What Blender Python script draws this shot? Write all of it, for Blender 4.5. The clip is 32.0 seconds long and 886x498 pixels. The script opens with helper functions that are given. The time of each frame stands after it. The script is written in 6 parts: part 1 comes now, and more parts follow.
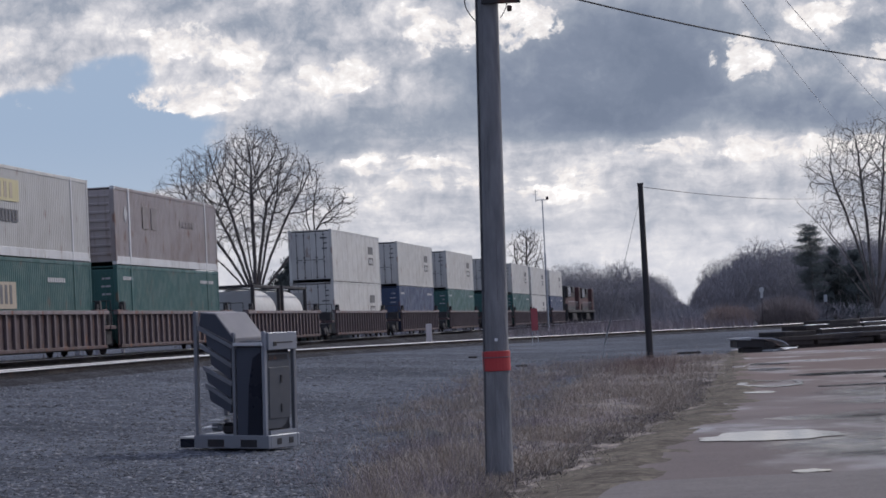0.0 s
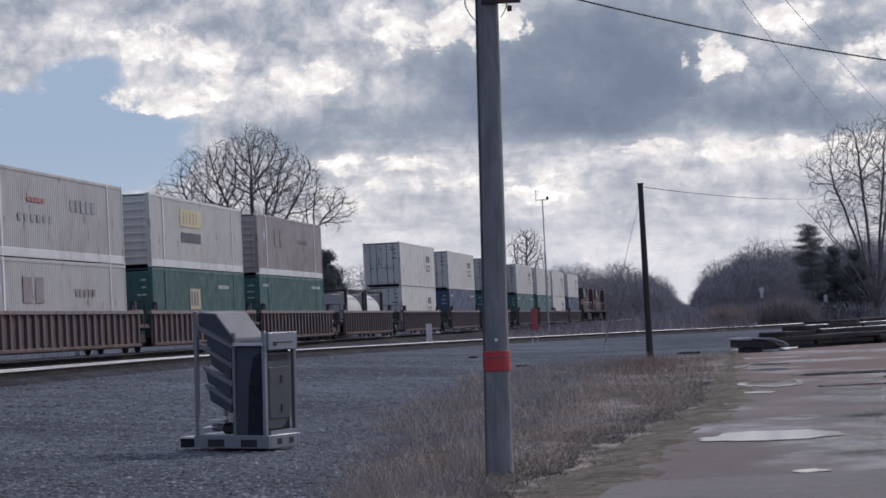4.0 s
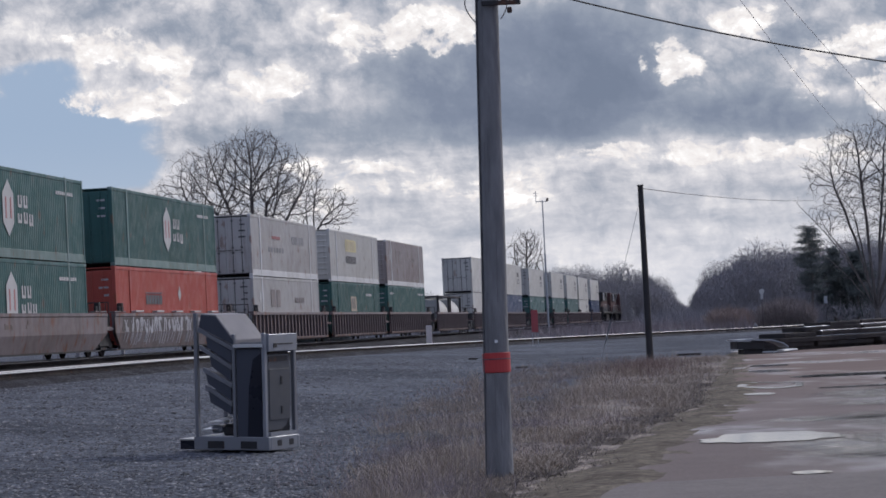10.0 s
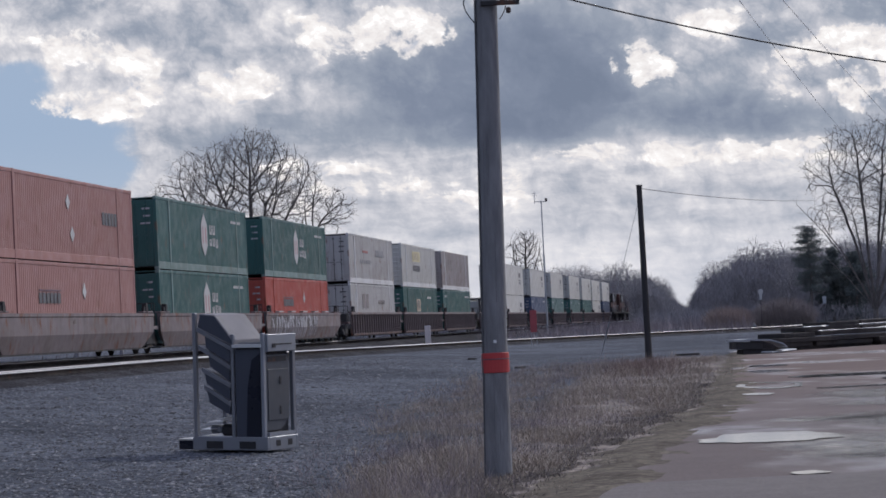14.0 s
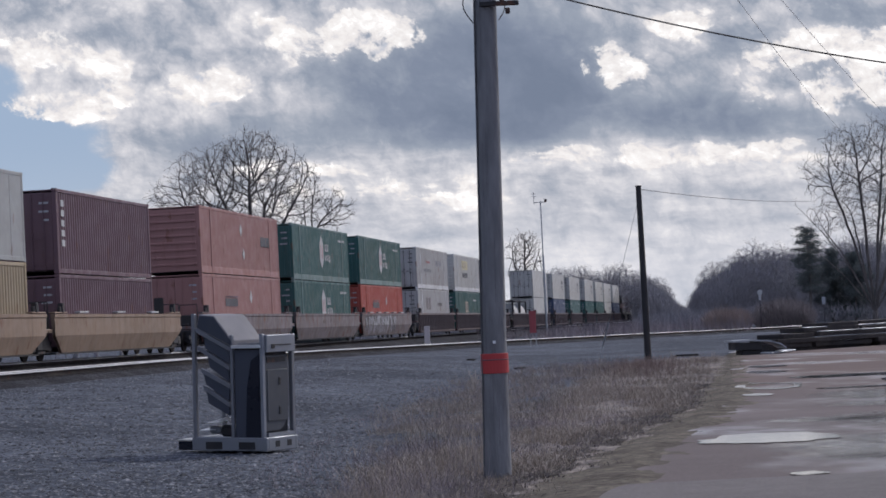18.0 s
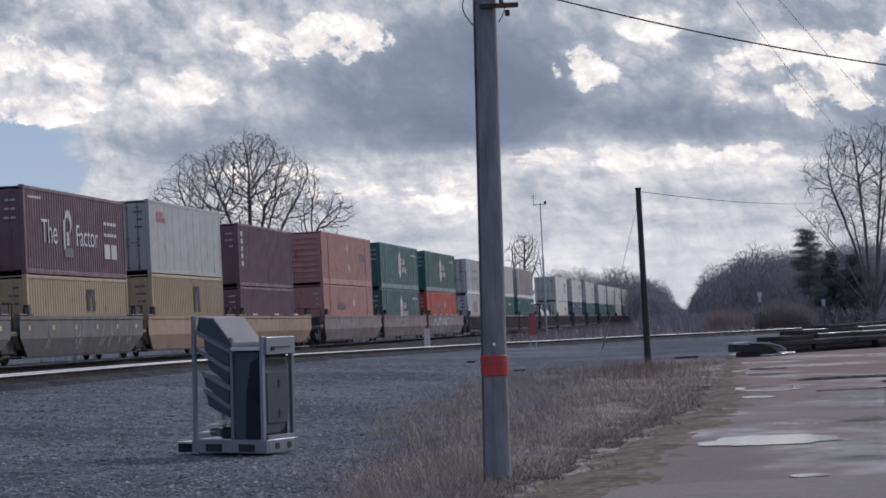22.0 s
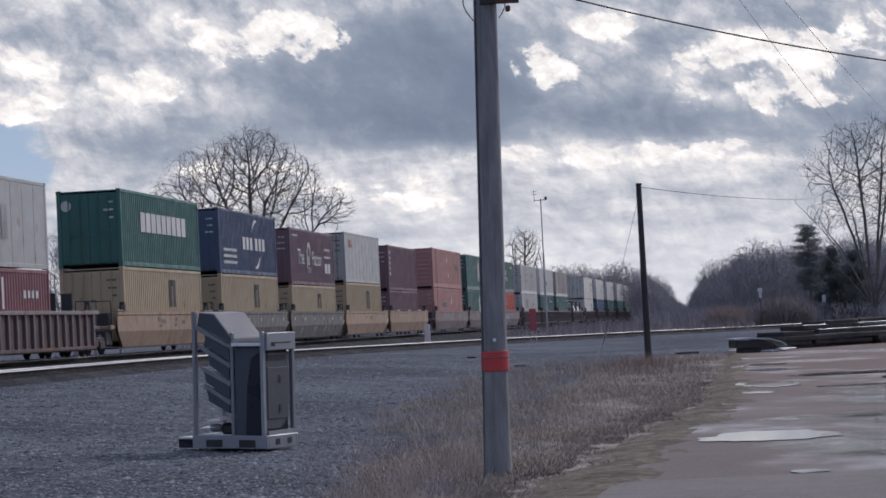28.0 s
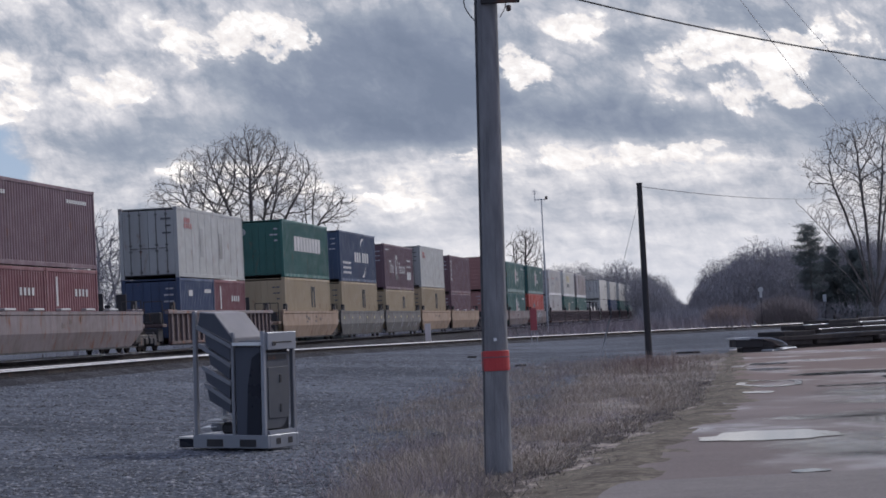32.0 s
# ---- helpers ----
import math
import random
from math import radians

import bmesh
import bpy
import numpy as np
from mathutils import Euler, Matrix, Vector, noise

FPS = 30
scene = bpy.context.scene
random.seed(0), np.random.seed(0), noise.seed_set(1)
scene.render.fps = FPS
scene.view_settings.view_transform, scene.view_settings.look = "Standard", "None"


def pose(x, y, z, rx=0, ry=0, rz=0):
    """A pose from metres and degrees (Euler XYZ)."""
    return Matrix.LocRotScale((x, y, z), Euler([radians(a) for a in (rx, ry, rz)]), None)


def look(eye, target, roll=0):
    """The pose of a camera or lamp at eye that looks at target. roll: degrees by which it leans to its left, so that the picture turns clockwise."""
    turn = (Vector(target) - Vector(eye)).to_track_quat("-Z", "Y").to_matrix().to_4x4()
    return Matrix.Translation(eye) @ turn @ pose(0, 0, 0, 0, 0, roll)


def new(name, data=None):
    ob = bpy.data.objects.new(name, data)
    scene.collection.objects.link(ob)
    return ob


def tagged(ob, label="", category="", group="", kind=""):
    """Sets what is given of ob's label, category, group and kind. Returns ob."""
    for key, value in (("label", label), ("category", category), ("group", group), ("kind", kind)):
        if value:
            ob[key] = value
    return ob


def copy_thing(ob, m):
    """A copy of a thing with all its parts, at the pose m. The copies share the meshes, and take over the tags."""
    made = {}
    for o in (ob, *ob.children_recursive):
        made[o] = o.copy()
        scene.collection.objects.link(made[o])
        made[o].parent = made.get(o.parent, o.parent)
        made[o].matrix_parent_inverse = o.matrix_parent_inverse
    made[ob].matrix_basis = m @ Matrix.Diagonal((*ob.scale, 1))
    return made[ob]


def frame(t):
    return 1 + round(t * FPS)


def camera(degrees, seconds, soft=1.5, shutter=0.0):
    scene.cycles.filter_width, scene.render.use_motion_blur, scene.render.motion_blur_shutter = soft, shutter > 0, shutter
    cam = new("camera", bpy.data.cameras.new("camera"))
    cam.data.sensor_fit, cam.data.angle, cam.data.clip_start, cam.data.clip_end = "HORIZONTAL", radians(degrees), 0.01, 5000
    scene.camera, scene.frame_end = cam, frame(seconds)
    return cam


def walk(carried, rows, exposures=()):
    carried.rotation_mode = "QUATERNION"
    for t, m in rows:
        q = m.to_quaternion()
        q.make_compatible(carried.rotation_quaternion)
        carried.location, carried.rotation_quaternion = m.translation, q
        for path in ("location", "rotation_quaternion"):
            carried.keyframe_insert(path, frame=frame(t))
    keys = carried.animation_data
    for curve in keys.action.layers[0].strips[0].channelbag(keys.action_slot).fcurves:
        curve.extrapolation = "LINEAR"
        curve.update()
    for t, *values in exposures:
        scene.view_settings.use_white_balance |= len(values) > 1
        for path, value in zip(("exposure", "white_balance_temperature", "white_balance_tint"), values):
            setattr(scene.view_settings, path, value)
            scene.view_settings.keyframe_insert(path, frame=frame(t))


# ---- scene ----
# World frame: the camera's foot is the origin, y runs away from it, ground at z = 0.
EYE = (0.0, 0.0, 1.6)
FOCAL = 4168.0
PITCH, ROLL = 0.0314, 0.0493


def way(px, py):
    """Direction through a point of the view at rest."""
    x, z = (px - 784) / FOCAL, (441 - py) / FOCAL
    c, s = math.cos(ROLL), math.sin(ROLL)
    x, z = c * x + s * z, -s * x + c * z
    cp, sp = math.cos(PITCH), math.sin(PITCH)
    return Vector((x, cp - sp * z, sp + cp * z))


def spot(px, py, depth):
    """Place at that depth (y) behind a point of the view at rest."""
    v = way(px, py)
    return Vector(EYE) + v * (depth / v.y)


cam = camera(21.3, 32.0, soft=1.7)
cam.data.angle = 2 * math.atan(784 / FOCAL)
# seconds, sway to the right, sway downwards
walk(cam, [(t, look(EYE, Vector(EYE) + way(784 - a, 441 - b) * 10, -math.degrees(ROLL))) for t, a, b in
    [(0, 2.8, 0), (0.5, 2.8, 0.2), (1, 2.8, 0.2), (1.5, 2.9, 0.2), (2, 3, 0), (2.5, 3, 0), (3, 3, 0), (3.5, 3, 0), (5.5, 3, 0), (6, 3, 0), (6.5, 3, -0.2), (7, 3, -0.2), (7.5, 3, -0.2), (8, 3, 0.5), (8.5, 3, 1), (9, 3, 1.8), (9.5, 3, 2.3), (10, 3, 2.8), (10.5, 3, 3), (11, 2.6, 2.5), (11.5, 2.6, 2), (12, 2.3, 1.4), (12.5, 2.5, 1.3), (13, 2.1, 1.3), (13.5, 1.7, 1.9), (14, 0.9, 3), (14.5, 0.5, 3.8), (16.5, -1.1, 3.1), (17, -0.8, 3.4), (17.5, -0.4, 3.8), (18, -0.4, 4.2), (18.5, -0.8, 5), (19, -1.3, 6.7), (19.5, -1.4, 8.8), (20, -1.5, 10.2), (20.5, -1.5, 10.3), (21, -1.4, 9.7), (21.5, -1.3, 8.7), (22, -0.8, 8.1), (22.5, -0.4, 7.2), (23, 0, 6.6), (23.5, 0, 6), (24, 0, 5.5), (24.5, 0, 5), (25, 0, 4.5), (25.5, 0, 4.5), (27.5, 0, 0.6), (28, 0, 0.4), (28.5, 0.2, 0), (29, 0.3, 0), (29.5, 0.5, -0.2), (30, 0.5, -0.2), (30.5, 0.8, -0.3), (31, 1, -0.4), (31.5, 1.3, -0.4), (32, 1.2, -0.4)]],
     exposures=[(0, 0.0, 6200, 12), (22, 0.03, 6200, 12), (32, 0.08, 6200, 12)])

# ---------------------------------------------------------------- light
SUN_AZ, SUN_EL = 42.0, 36.0
world = bpy.data.worlds.new("sky")
scene.world = world
world.use_nodes = True
wt = world.node_tree
sky = wt.nodes.new("ShaderNodeTexSky")
sky.sky_type = "NISHITA"
sky.sun_disc = False
sky.sun_elevation = radians(SUN_EL)
sky.sun_rotation = radians(SUN_AZ)
sky.air_density, sky.dust_density = 1.2, 3.0
# broken cloud over the whole sky
wco = wt.nodes.new("ShaderNodeTexCoord")
wno = wt.nodes.new("ShaderNodeTexNoise")
wno.inputs["Scale"].default_value = 3.5
wno.inputs["Detail"].default_value = 6
wra = wt.nodes.new("ShaderNodeMapRange")
wra.inputs[1].default_value, wra.inputs[2].default_value = 0.40, 0.60
wmx = wt.nodes.new("ShaderNodeMix")
wmx.data_type = "RGBA"
wmx.inputs[7].default_value = (7.0, 7.4, 9.9, 1)
wt.links.new(wco.outputs["Generated"], wno.inputs["Vector"])
wt.links.new(wno.outputs["Fac"], wra.inputs[0])
wt.links.new(wra.outputs[0], wmx.inputs[0])
wt.links.new(sky.outputs[0], wmx.inputs[6])
wt.links.new(wmx.outputs[2], wt.nodes["Background"].inputs[0])
wt.nodes["Background"].inputs[1].default_value = 0.090

sun = new("sun", bpy.data.lights.new("sun", "SUN"))
sun.data.energy = 1.7
sun.data.angle = radians(9)
sun.data.color = (1.0, 0.97, 0.93)
sun.matrix_world = look((0, 0, 0), (-math.sin(radians(SUN_AZ)) * math.cos(radians(SUN_EL)),
                                    -math.cos(radians(SUN_AZ)) * math.cos(radians(SUN_EL)),
                                    -math.sin(radians(SUN_EL))))


# ---------------------------------------------------------------- materials
def srgb(r, g, b):
    f = lambda c: c / 12.92 if c <= 0.04045 else ((c + 0.055) / 1.055) ** 2.4
    return (f(r / 255), f(g / 255), f(b / 255), 1)


def nodes_of(name):
    m = bpy.data.materials.new(name)
    m.use_nodes = True
    return m, m.node_tree, m.node_tree.nodes["Principled BSDF"]


def ramp(nt, stops, fac):
    r = nt.nodes.new("ShaderNodeValToRGB")
    while len(r.color_ramp.elements) < len(stops):
        r.color_ramp.elements.new(0.5)
    for e, (p, c) in zip(r.color_ramp.elements, stops):
        e.position, e.color = p, c
    nt.links.new(fac, r.inputs[0])
    return r.outputs[0]


def noise_of(nt, scale, detail=4, vec=None, stretch=None, rough=0.55):
    n = nt.nodes.new("ShaderNodeTexNoise")
    n.inputs["Scale"].default_value = scale
    n.inputs["Detail"].default_value = detail
    n.inputs["Roughness"].default_value = rough
    if vec is None:
        vec = nt.nodes.new("ShaderNodeTexCoord").outputs["Object"]
    if stretch:
        mp = nt.nodes.new("ShaderNodeMapping")
        mp.inputs["Scale"].default_value = stretch
        nt.links.new(vec, mp.inputs[0])
        vec = mp.outputs[0]
    nt.links.new(vec, n.inputs["Vector"])
    return n.outputs["Fac"]


def mix(nt, fac, a, b, mode="MIX"):
    m = nt.nodes.new("ShaderNodeMix")
    m.data_type = "RGBA"
    m.blend_type = mode
    for i, v in ((0, fac), (6, a), (7, b)):
        if isinstance(v, (int, float)):
            m.inputs[i].default_value = v
        elif isinstance(v, (tuple, list)):
            m.inputs[i].default_value = v
        else:
            nt.links.new(v, m.inputs[i])
    return m.outputs[2]


def span(nt, val, a, b, c=0.0, d=1.0, smooth=True):
    m = nt.nodes.new("ShaderNodeMapRange")
    m.interpolation_type = "SMOOTHSTEP" if smooth else "LINEAR"
    for i, v in ((1, a), (2, b), (3, c), (4, d)):
        m.inputs[i].default_value = v
    nt.links.new(val, m.inputs[0])
    return m.outputs[0]


def bump(nt, bs, height, strength, dist):
    b = nt.nodes.new("ShaderNodeBump")
    b.inputs["Strength"].default_value = strength
    b.inputs["Distance"].default_value = dist
    nt.links.new(height, b.inputs["Height"])
    nt.links.new(b.outputs[0], bs.inputs["Normal"])


def paint(name, col, dirt=0.45, rough=0.5, dirt_col=(0.09, 0.075, 0.065, 1), rust=0.0, metal=0.0, spec=0.25):
    """Weathered coat of paint: stains, streaks that run down, rust spots, fine grain."""
    m, nt, bs = nodes_of(name)
    rnd = nt.nodes.new("ShaderNodeObjectInfo").outputs["Random"]
    vary = span(nt, rnd, 0, 1, 0.93, 1.07, False)
    c = mix(nt, 1.0, col, vary, "MULTIPLY")
    stain = span(nt, noise_of(nt, 0.55, 5), 0.40, 0.78)
    streak = span(nt, noise_of(nt, 1.0, 4, stretch=(5.5, 5.5, 0.35)), 0.50, 0.80)
    mm = nt.nodes.new("ShaderNodeMath")
    mm.operation = "MULTIPLY"
    mm.inputs[1].default_value = dirt
    ad = nt.nodes.new("ShaderNodeMath")
    ad.operation = "ADD"
    nt.links.new(stain, ad.inputs[0])
    nt.links.new(streak, ad.inputs[1])
    nt.links.new(ad.outputs[0], mm.inputs[0])
    c = mix(nt, mm.outputs[0], c, dirt_col)
    if rust:
        sp = span(nt, noise_of(nt, 3.0, 6, stretch=(1, 1, 0.4)), 0.62 - 0.12 * rust, 0.72)
        mr = nt.nodes.new("ShaderNodeMath")
        mr.operation = "MULTIPLY"
        mr.inputs[1].default_value = min(1.0, 0.4 + rust)
        nt.links.new(sp, mr.inputs[0])
        c = mix(nt, mr.outputs[0], c, (0.16, 0.062, 0.03, 1))
    nt.links.new(c, bs.inputs["Base Color"])
    nt.links.new(span(nt, noise_of(nt, 2.0, 3), 0.3, 0.7, rough - 0.1, rough + 0.18), bs.inputs["Roughness"])
    bs.inputs["Metallic"].default_value = metal
    bs.inputs["Specular IOR Level"].default_value = spec
    bump(nt, bs, noise_of(nt, 45, 3), 0.12, 0.004)
    return m


def earthy(name, stops, scale, fine, rough=0.9, strength=0.6, dist=0.03, spec=0.3):
    """Loose ground: broad patches and a fine grain, with relief."""
    m, nt, bs = nodes_of(name)
    broad = noise_of(nt, scale, 5)
    grain = noise_of(nt, fine, 3, rough=0.7)
    a = mix(nt, 0.5, mix(nt, 0.5, broad, noise_of(nt, fine * 0.16, 5, rough=0.65)), grain)
    nt.links.new(ramp(nt, stops, a), bs.inputs["Base Color"])
    bs.inputs["Roughness"].default_value = rough
    bs.inputs["Specular IOR Level"].default_value = spec
    bump(nt, bs, grain, strength, dist)
    return m


M = {}
M["gravel"] = earthy("gravel", [(0.38, (0.022, 0.0245, 0.031, 1)), (0.49, (0.069, 0.077, 0.094, 1)), (0.61, (0.174, 0.188, 0.22, 1))], 0.12, 8.0, 0.95, 0.85, 0.05, 0.08)
M["ballast"] = earthy("ballast", [(0.40, (0.014, 0.014, 0.017, 1)), (0.5, (0.034, 0.034, 0.039, 1)), (0.6, (0.082, 0.082, 0.09, 1))], 0.5, 14.0, 0.95, 1.0, 0.06, 0.08)
# earth tones kept dark to stand for shade in the ditch
M["ditchshade"] = earthy("dark earth with ditch shade in its colour", [(0.38, (0.026, 0.022, 0.021, 1)), (0.5, (0.058, 0.049, 0.044, 1)), (0.62, (0.11, 0.093, 0.08, 1))], 0.9, 9.0, 0.95, 0.8, 0.03, 0.08)
M["turf"] = earthy("dead turf", [(0.40, (0.032, 0.027, 0.027, 1)), (0.49, (0.14, 0.117, 0.107, 1)), (0.60, (0.31, 0.262, 0.218, 1))], 1.6, 7.0, 0.95, 0.7, 0.03)
M["mud"] = earthy("mossy muddy shoulder", [(0.38, (0.046, 0.039, 0.034, 1)), (0.5, (0.112, 0.0965, 0.077, 1)), (0.62, (0.205, 0.177, 0.14, 1))], 0.9, 9.0, 0.95, 0.6, 0.016, 0.08)
M["patch"] = earthy("worn grey asphalt", [(0.36, (0.066, 0.058, 0.056, 1)), (0.5, (0.118, 0.102, 0.098, 1)), (0.64, (0.17, 0.15, 0.144, 1))], 0.4, 30.0, 0.7, 0.35, 0.006, 0.22)
M["rail"] = paint("worn rail steel", (0.02, 0.018, 0.019, 1), 0.3, 0.8, rust=0.15, spec=0.06)
m, nt, bs = nodes_of("polished rail head")
bs.inputs["Base Color"].default_value = (0.48, 0.48, 0.50, 1)
bs.inputs["Metallic"].default_value = 1.0
nt.links.new(span(nt, noise_of(nt, 1.5, 3), 0.3, 0.7, 0.28, 0.42), bs.inputs["Roughness"])
M["railhead"] = m
M["tie"] = paint("creosoted wood", (0.034, 0.032, 0.034, 1), 0.5, 0.85)
M["band"] = paint("faded red plastic", (0.43, 0.055, 0.058, 1), 0.25, 0.5, (0.25, 0.05, 0.045, 1))
M["black"] = paint("grimy black steel", (0.034, 0.034, 0.038, 1), 0.3, 0.6, (0.07, 0.055, 0.045, 1), rust=0.15)
M["white"] = paint("white container paint", (0.495, 0.488, 0.465, 1), 0.30, 0.5, (0.22, 0.19, 0.17, 1), rust=0.12)
M["offwhite"] = paint("soiled white paint", (0.425, 0.4165, 0.408, 1), 0.42, 0.55, (0.20, 0.15, 0.13, 1), rust=0.2)
M["pinkgrey"] = paint("dirty grey paint", (0.30, 0.272, 0.272, 1), 0.5, 0.6, (0.15, 0.10, 0.085, 1), rust=0.25)
M["grey"] = paint("light grey container paint", (0.3328, 0.3402, 0.3365, 1), 0.22, 0.5, (0.2, 0.18, 0.16, 1), rust=0.12)
M["green"] = paint("dark green container paint", (0.043, 0.11, 0.106, 1), 0.25, 0.45, (0.05, 0.06, 0.05, 1), rust=0.1)
M["midgreen"] = paint("green container paint", (0.045, 0.128, 0.113, 1), 0.22, 0.45, (0.05, 0.07, 0.05, 1), rust=0.1)
M["navy"] = paint("navy container paint", (0.058, 0.083, 0.140, 1), 0.22, 0.45, (0.06, 0.06, 0.07, 1), rust=0.1)
M["blue"] = paint("blue container paint", (0.048, 0.070, 0.128, 1), 0.25, 0.5, (0.06, 0.06, 0.08, 1), rust=0.1)
M["plum"] = paint("purple brown container paint", (0.152, 0.099, 0.118, 1), 0.25, 0.5, (0.06, 0.045, 0.04, 1), rust=0.12)
M["maroon"] = paint("maroon container paint", (0.148, 0.092, 0.110, 1), 0.25, 0.5, (0.08, 0.04, 0.035, 1), rust=0.15)
M["brick"] = paint("brick red container paint", (0.34, 0.182, 0.168, 1), 0.25, 0.5, (0.18, 0.08, 0.06, 1), rust=0.15)
M["orange"] = paint("bright orange container paint", (0.37, 0.078, 0.062, 1), 0.2, 0.45, (0.2, 0.06, 0.04, 1), rust=0.12)
M["red"] = paint("faded red container paint", (0.18, 0.078, 0.088, 1), 0.3, 0.5, (0.1, 0.05, 0.04, 1), rust=0.2)
M["yellow"] = paint("ochre container paint", (0.3643, 0.293, 0.1966, 1), 0.25, 0.5, (0.16, 0.11, 0.06, 1), rust=0.15)
M["carrust"] = paint("rust brown well car paint", (0.0873, 0.0585, 0.0617, 1), 0.5, 0.65, (0.05, 0.04, 0.036, 1), rust=0.6)
# ribs are lighter than the panels between them
M["carrib"] = paint("lighter brown rib paint", (0.135, 0.108, 0.112, 1), 0.5, 0.6, (0.08, 0.06, 0.055, 1), rust=0.5)
M["cartan"] = paint("tan well car paint", (0.3056, 0.2221, 0.1659, 1), 0.42, 0.6, (0.12, 0.085, 0.06, 1), rust=0.3)
M["carpale"] = paint("faded pale well car paint", (0.1876, 0.1616, 0.1698, 1), 0.5, 0.6, (0.10, 0.075, 0.065, 1), rust=0.7)
M["cargrey"] = paint("grey primed well car paint", (0.130, 0.130, 0.132, 1), 0.6, 0.6, (0.1, 0.09, 0.08, 1), rust=0.3)
M["slate"] = paint("dark slate sheet metal", (0.06, 0.068, 0.090, 1), 0.2, 0.48, (0.09, 0.09, 0.10, 1))
M["steel"] = paint("dull galvanised steel", (0.36, 0.38, 0.41, 1), 0.25, 0.45, (0.16, 0.16, 0.17, 1), metal=0.35)
M["palesteel"] = paint("pale bare metal", (0.62, 0.64, 0.66, 1), 0.2, 0.35, (0.3, 0.3, 0.3, 1), metal=0.5)
M["crateside"] = paint("dull grey side sheet", (0.085, 0.09, 0.102, 1), 0.3, 0.6, (0.07, 0.07, 0.08, 1))
M["cratepale"] = paint("pale galvanised frame", (0.25, 0.265, 0.295, 1), 0.25, 0.45, (0.2, 0.2, 0.2, 1), metal=0.3)
M["cratesteel"] = paint("grey galvanised sheet", (0.2, 0.21, 0.235, 1), 0.25, 0.45, (0.13, 0.13, 0.14, 1), metal=0.3)
M["hoodsheet"] = paint("dull weathered sheet", (0.25, 0.243, 0.25, 1), 0.3, 0.75, (0.11, 0.10, 0.10, 1), spec=0.12)
M["markerred"] = paint("weathered red sheet", (0.36, 0.085, 0.095, 1), 0.4, 0.6, (0.25, 0.12, 0.12, 1))
M["railgreen"] = paint("worn pale green paint", (0.17, 0.24, 0.23, 1), 0.4, 0.55, (0.08, 0.09, 0.085, 1), rust=0.2)
M["railpale"] = paint("worn white paint", (0.60, 0.60, 0.60, 1), 0.3, 0.5, (0.2, 0.18, 0.17, 1), rust=0.2)
M["locored"] = paint("sooty red locomotive paint", (0.10, 0.05, 0.05, 1), 0.4, 0.6, (0.05, 0.035, 0.033, 1))
M["gloss"] = paint("black gloss panel", (0.014, 0.017, 0.028, 1), 0.1, 0.3, (0.04, 0.04, 0.05, 1))
M["markfaint"] = paint("faded grey lettering", (0.25, 0.25, 0.265, 1), 0.4, 0.6, (0.4, 0.4, 0.4, 1))
M["mark"] = paint("white lettering paint", (0.47, 0.47, 0.47, 1), 0.25, 0.55, (0.3, 0.3, 0.3, 1))
M["markdark"] = paint("dark lettering paint", (0.12, 0.12, 0.13, 1), 0.15, 0.55)
M["markred"] = paint("red marking paint", (0.4, 0.17, 0.17, 1), 0.15, 0.55)
M["markyellow"] = paint("yellow marking paint", (0.52, 0.47, 0.28, 1), 0.2, 0.55)
M["marktan"] = paint("tan placard", (0.42, 0.36, 0.28, 1), 0.3, 0.6)
M["greyworn"] = paint("worn grey mark", (0.275, 0.28, 0.28, 1), 0.4, 0.6)
M["pinkworn"] = paint("worn dark ghost lettering", (0.235, 0.21, 0.21, 1), 0.4, 0.6)
M["postwhite"] = paint("pale painted post", (0.72, 0.66, 0.65, 1), 0.2, 0.6)
M["graffitidark"] = paint("dark sprayed ground", (0.085, 0.075, 0.08, 1), 0.5, 0.6)
M["graffitifaint"] = paint("worn pale spray paint", (0.22, 0.22, 0.235, 1), 0.6, 0.6, (0.12, 0.11, 0.11, 1))
M["markworn"] = paint("worn dark stencil", (0.13, 0.105, 0.095, 1), 0.4, 0.6)
M["graffiti"] = paint("sprayed silver paint", (0.42, 0.42, 0.45, 1), 0.5, 0.5, (0.12, 0.11, 0.11, 1))


def bark(name, a, b):
    m, nt, bs = nodes_of(name)
    nt.links.new(ramp(nt, [(0.3, a), (0.7, b)], noise_of(nt, 3.0, 4, stretch=(3, 3, 0.6))), bs.inputs["Base Color"])
    bs.inputs["Roughness"].default_value = 0.9
    bump(nt, bs, noise_of(nt, 14, 3, stretch=(2, 2, 0.5)), 0.5, 0.03)
    return m


M["bark"] = bark("grey bark", (0.07, 0.062, 0.06, 1), (0.17, 0.15, 0.14, 1))
M["twig"] = bark("grey brown twigs", (0.12, 0.11, 0.107, 1), (0.22, 0.198, 0.19, 1))
# distance haze is put into the next two brush colours: paler and bluer
M["brush"] = bark("grey brown brush with painted haze", (0.19, 0.185, 0.20, 1), (0.37, 0.35, 0.36, 1))
M["hazebrush"] = bark("brown brush with painted haze", (0.165, 0.16, 0.178, 1), (0.33, 0.315, 0.335, 1))
M["russet"] = bark("russet brush", (0.21, 0.165, 0.15, 1), (0.36, 0.28, 0.25, 1))
M["drybush"] = bark("dry brown bush", (0.15, 0.128, 0.124, 1), (0.28, 0.238, 0.23, 1))
M["needle"] = bark("dark green needles", (0.055, 0.066, 0.066, 1), (0.105, 0.125, 0.12, 1))
M["pole"] = bark("weathered pole wood", (0.132, 0.135, 0.146, 1), (0.228, 0.231, 0.244, 1))
M["darkwood"] = bark("dark pole wood", (0.06, 0.062, 0.068, 1), (0.10, 0.102, 0.11, 1))


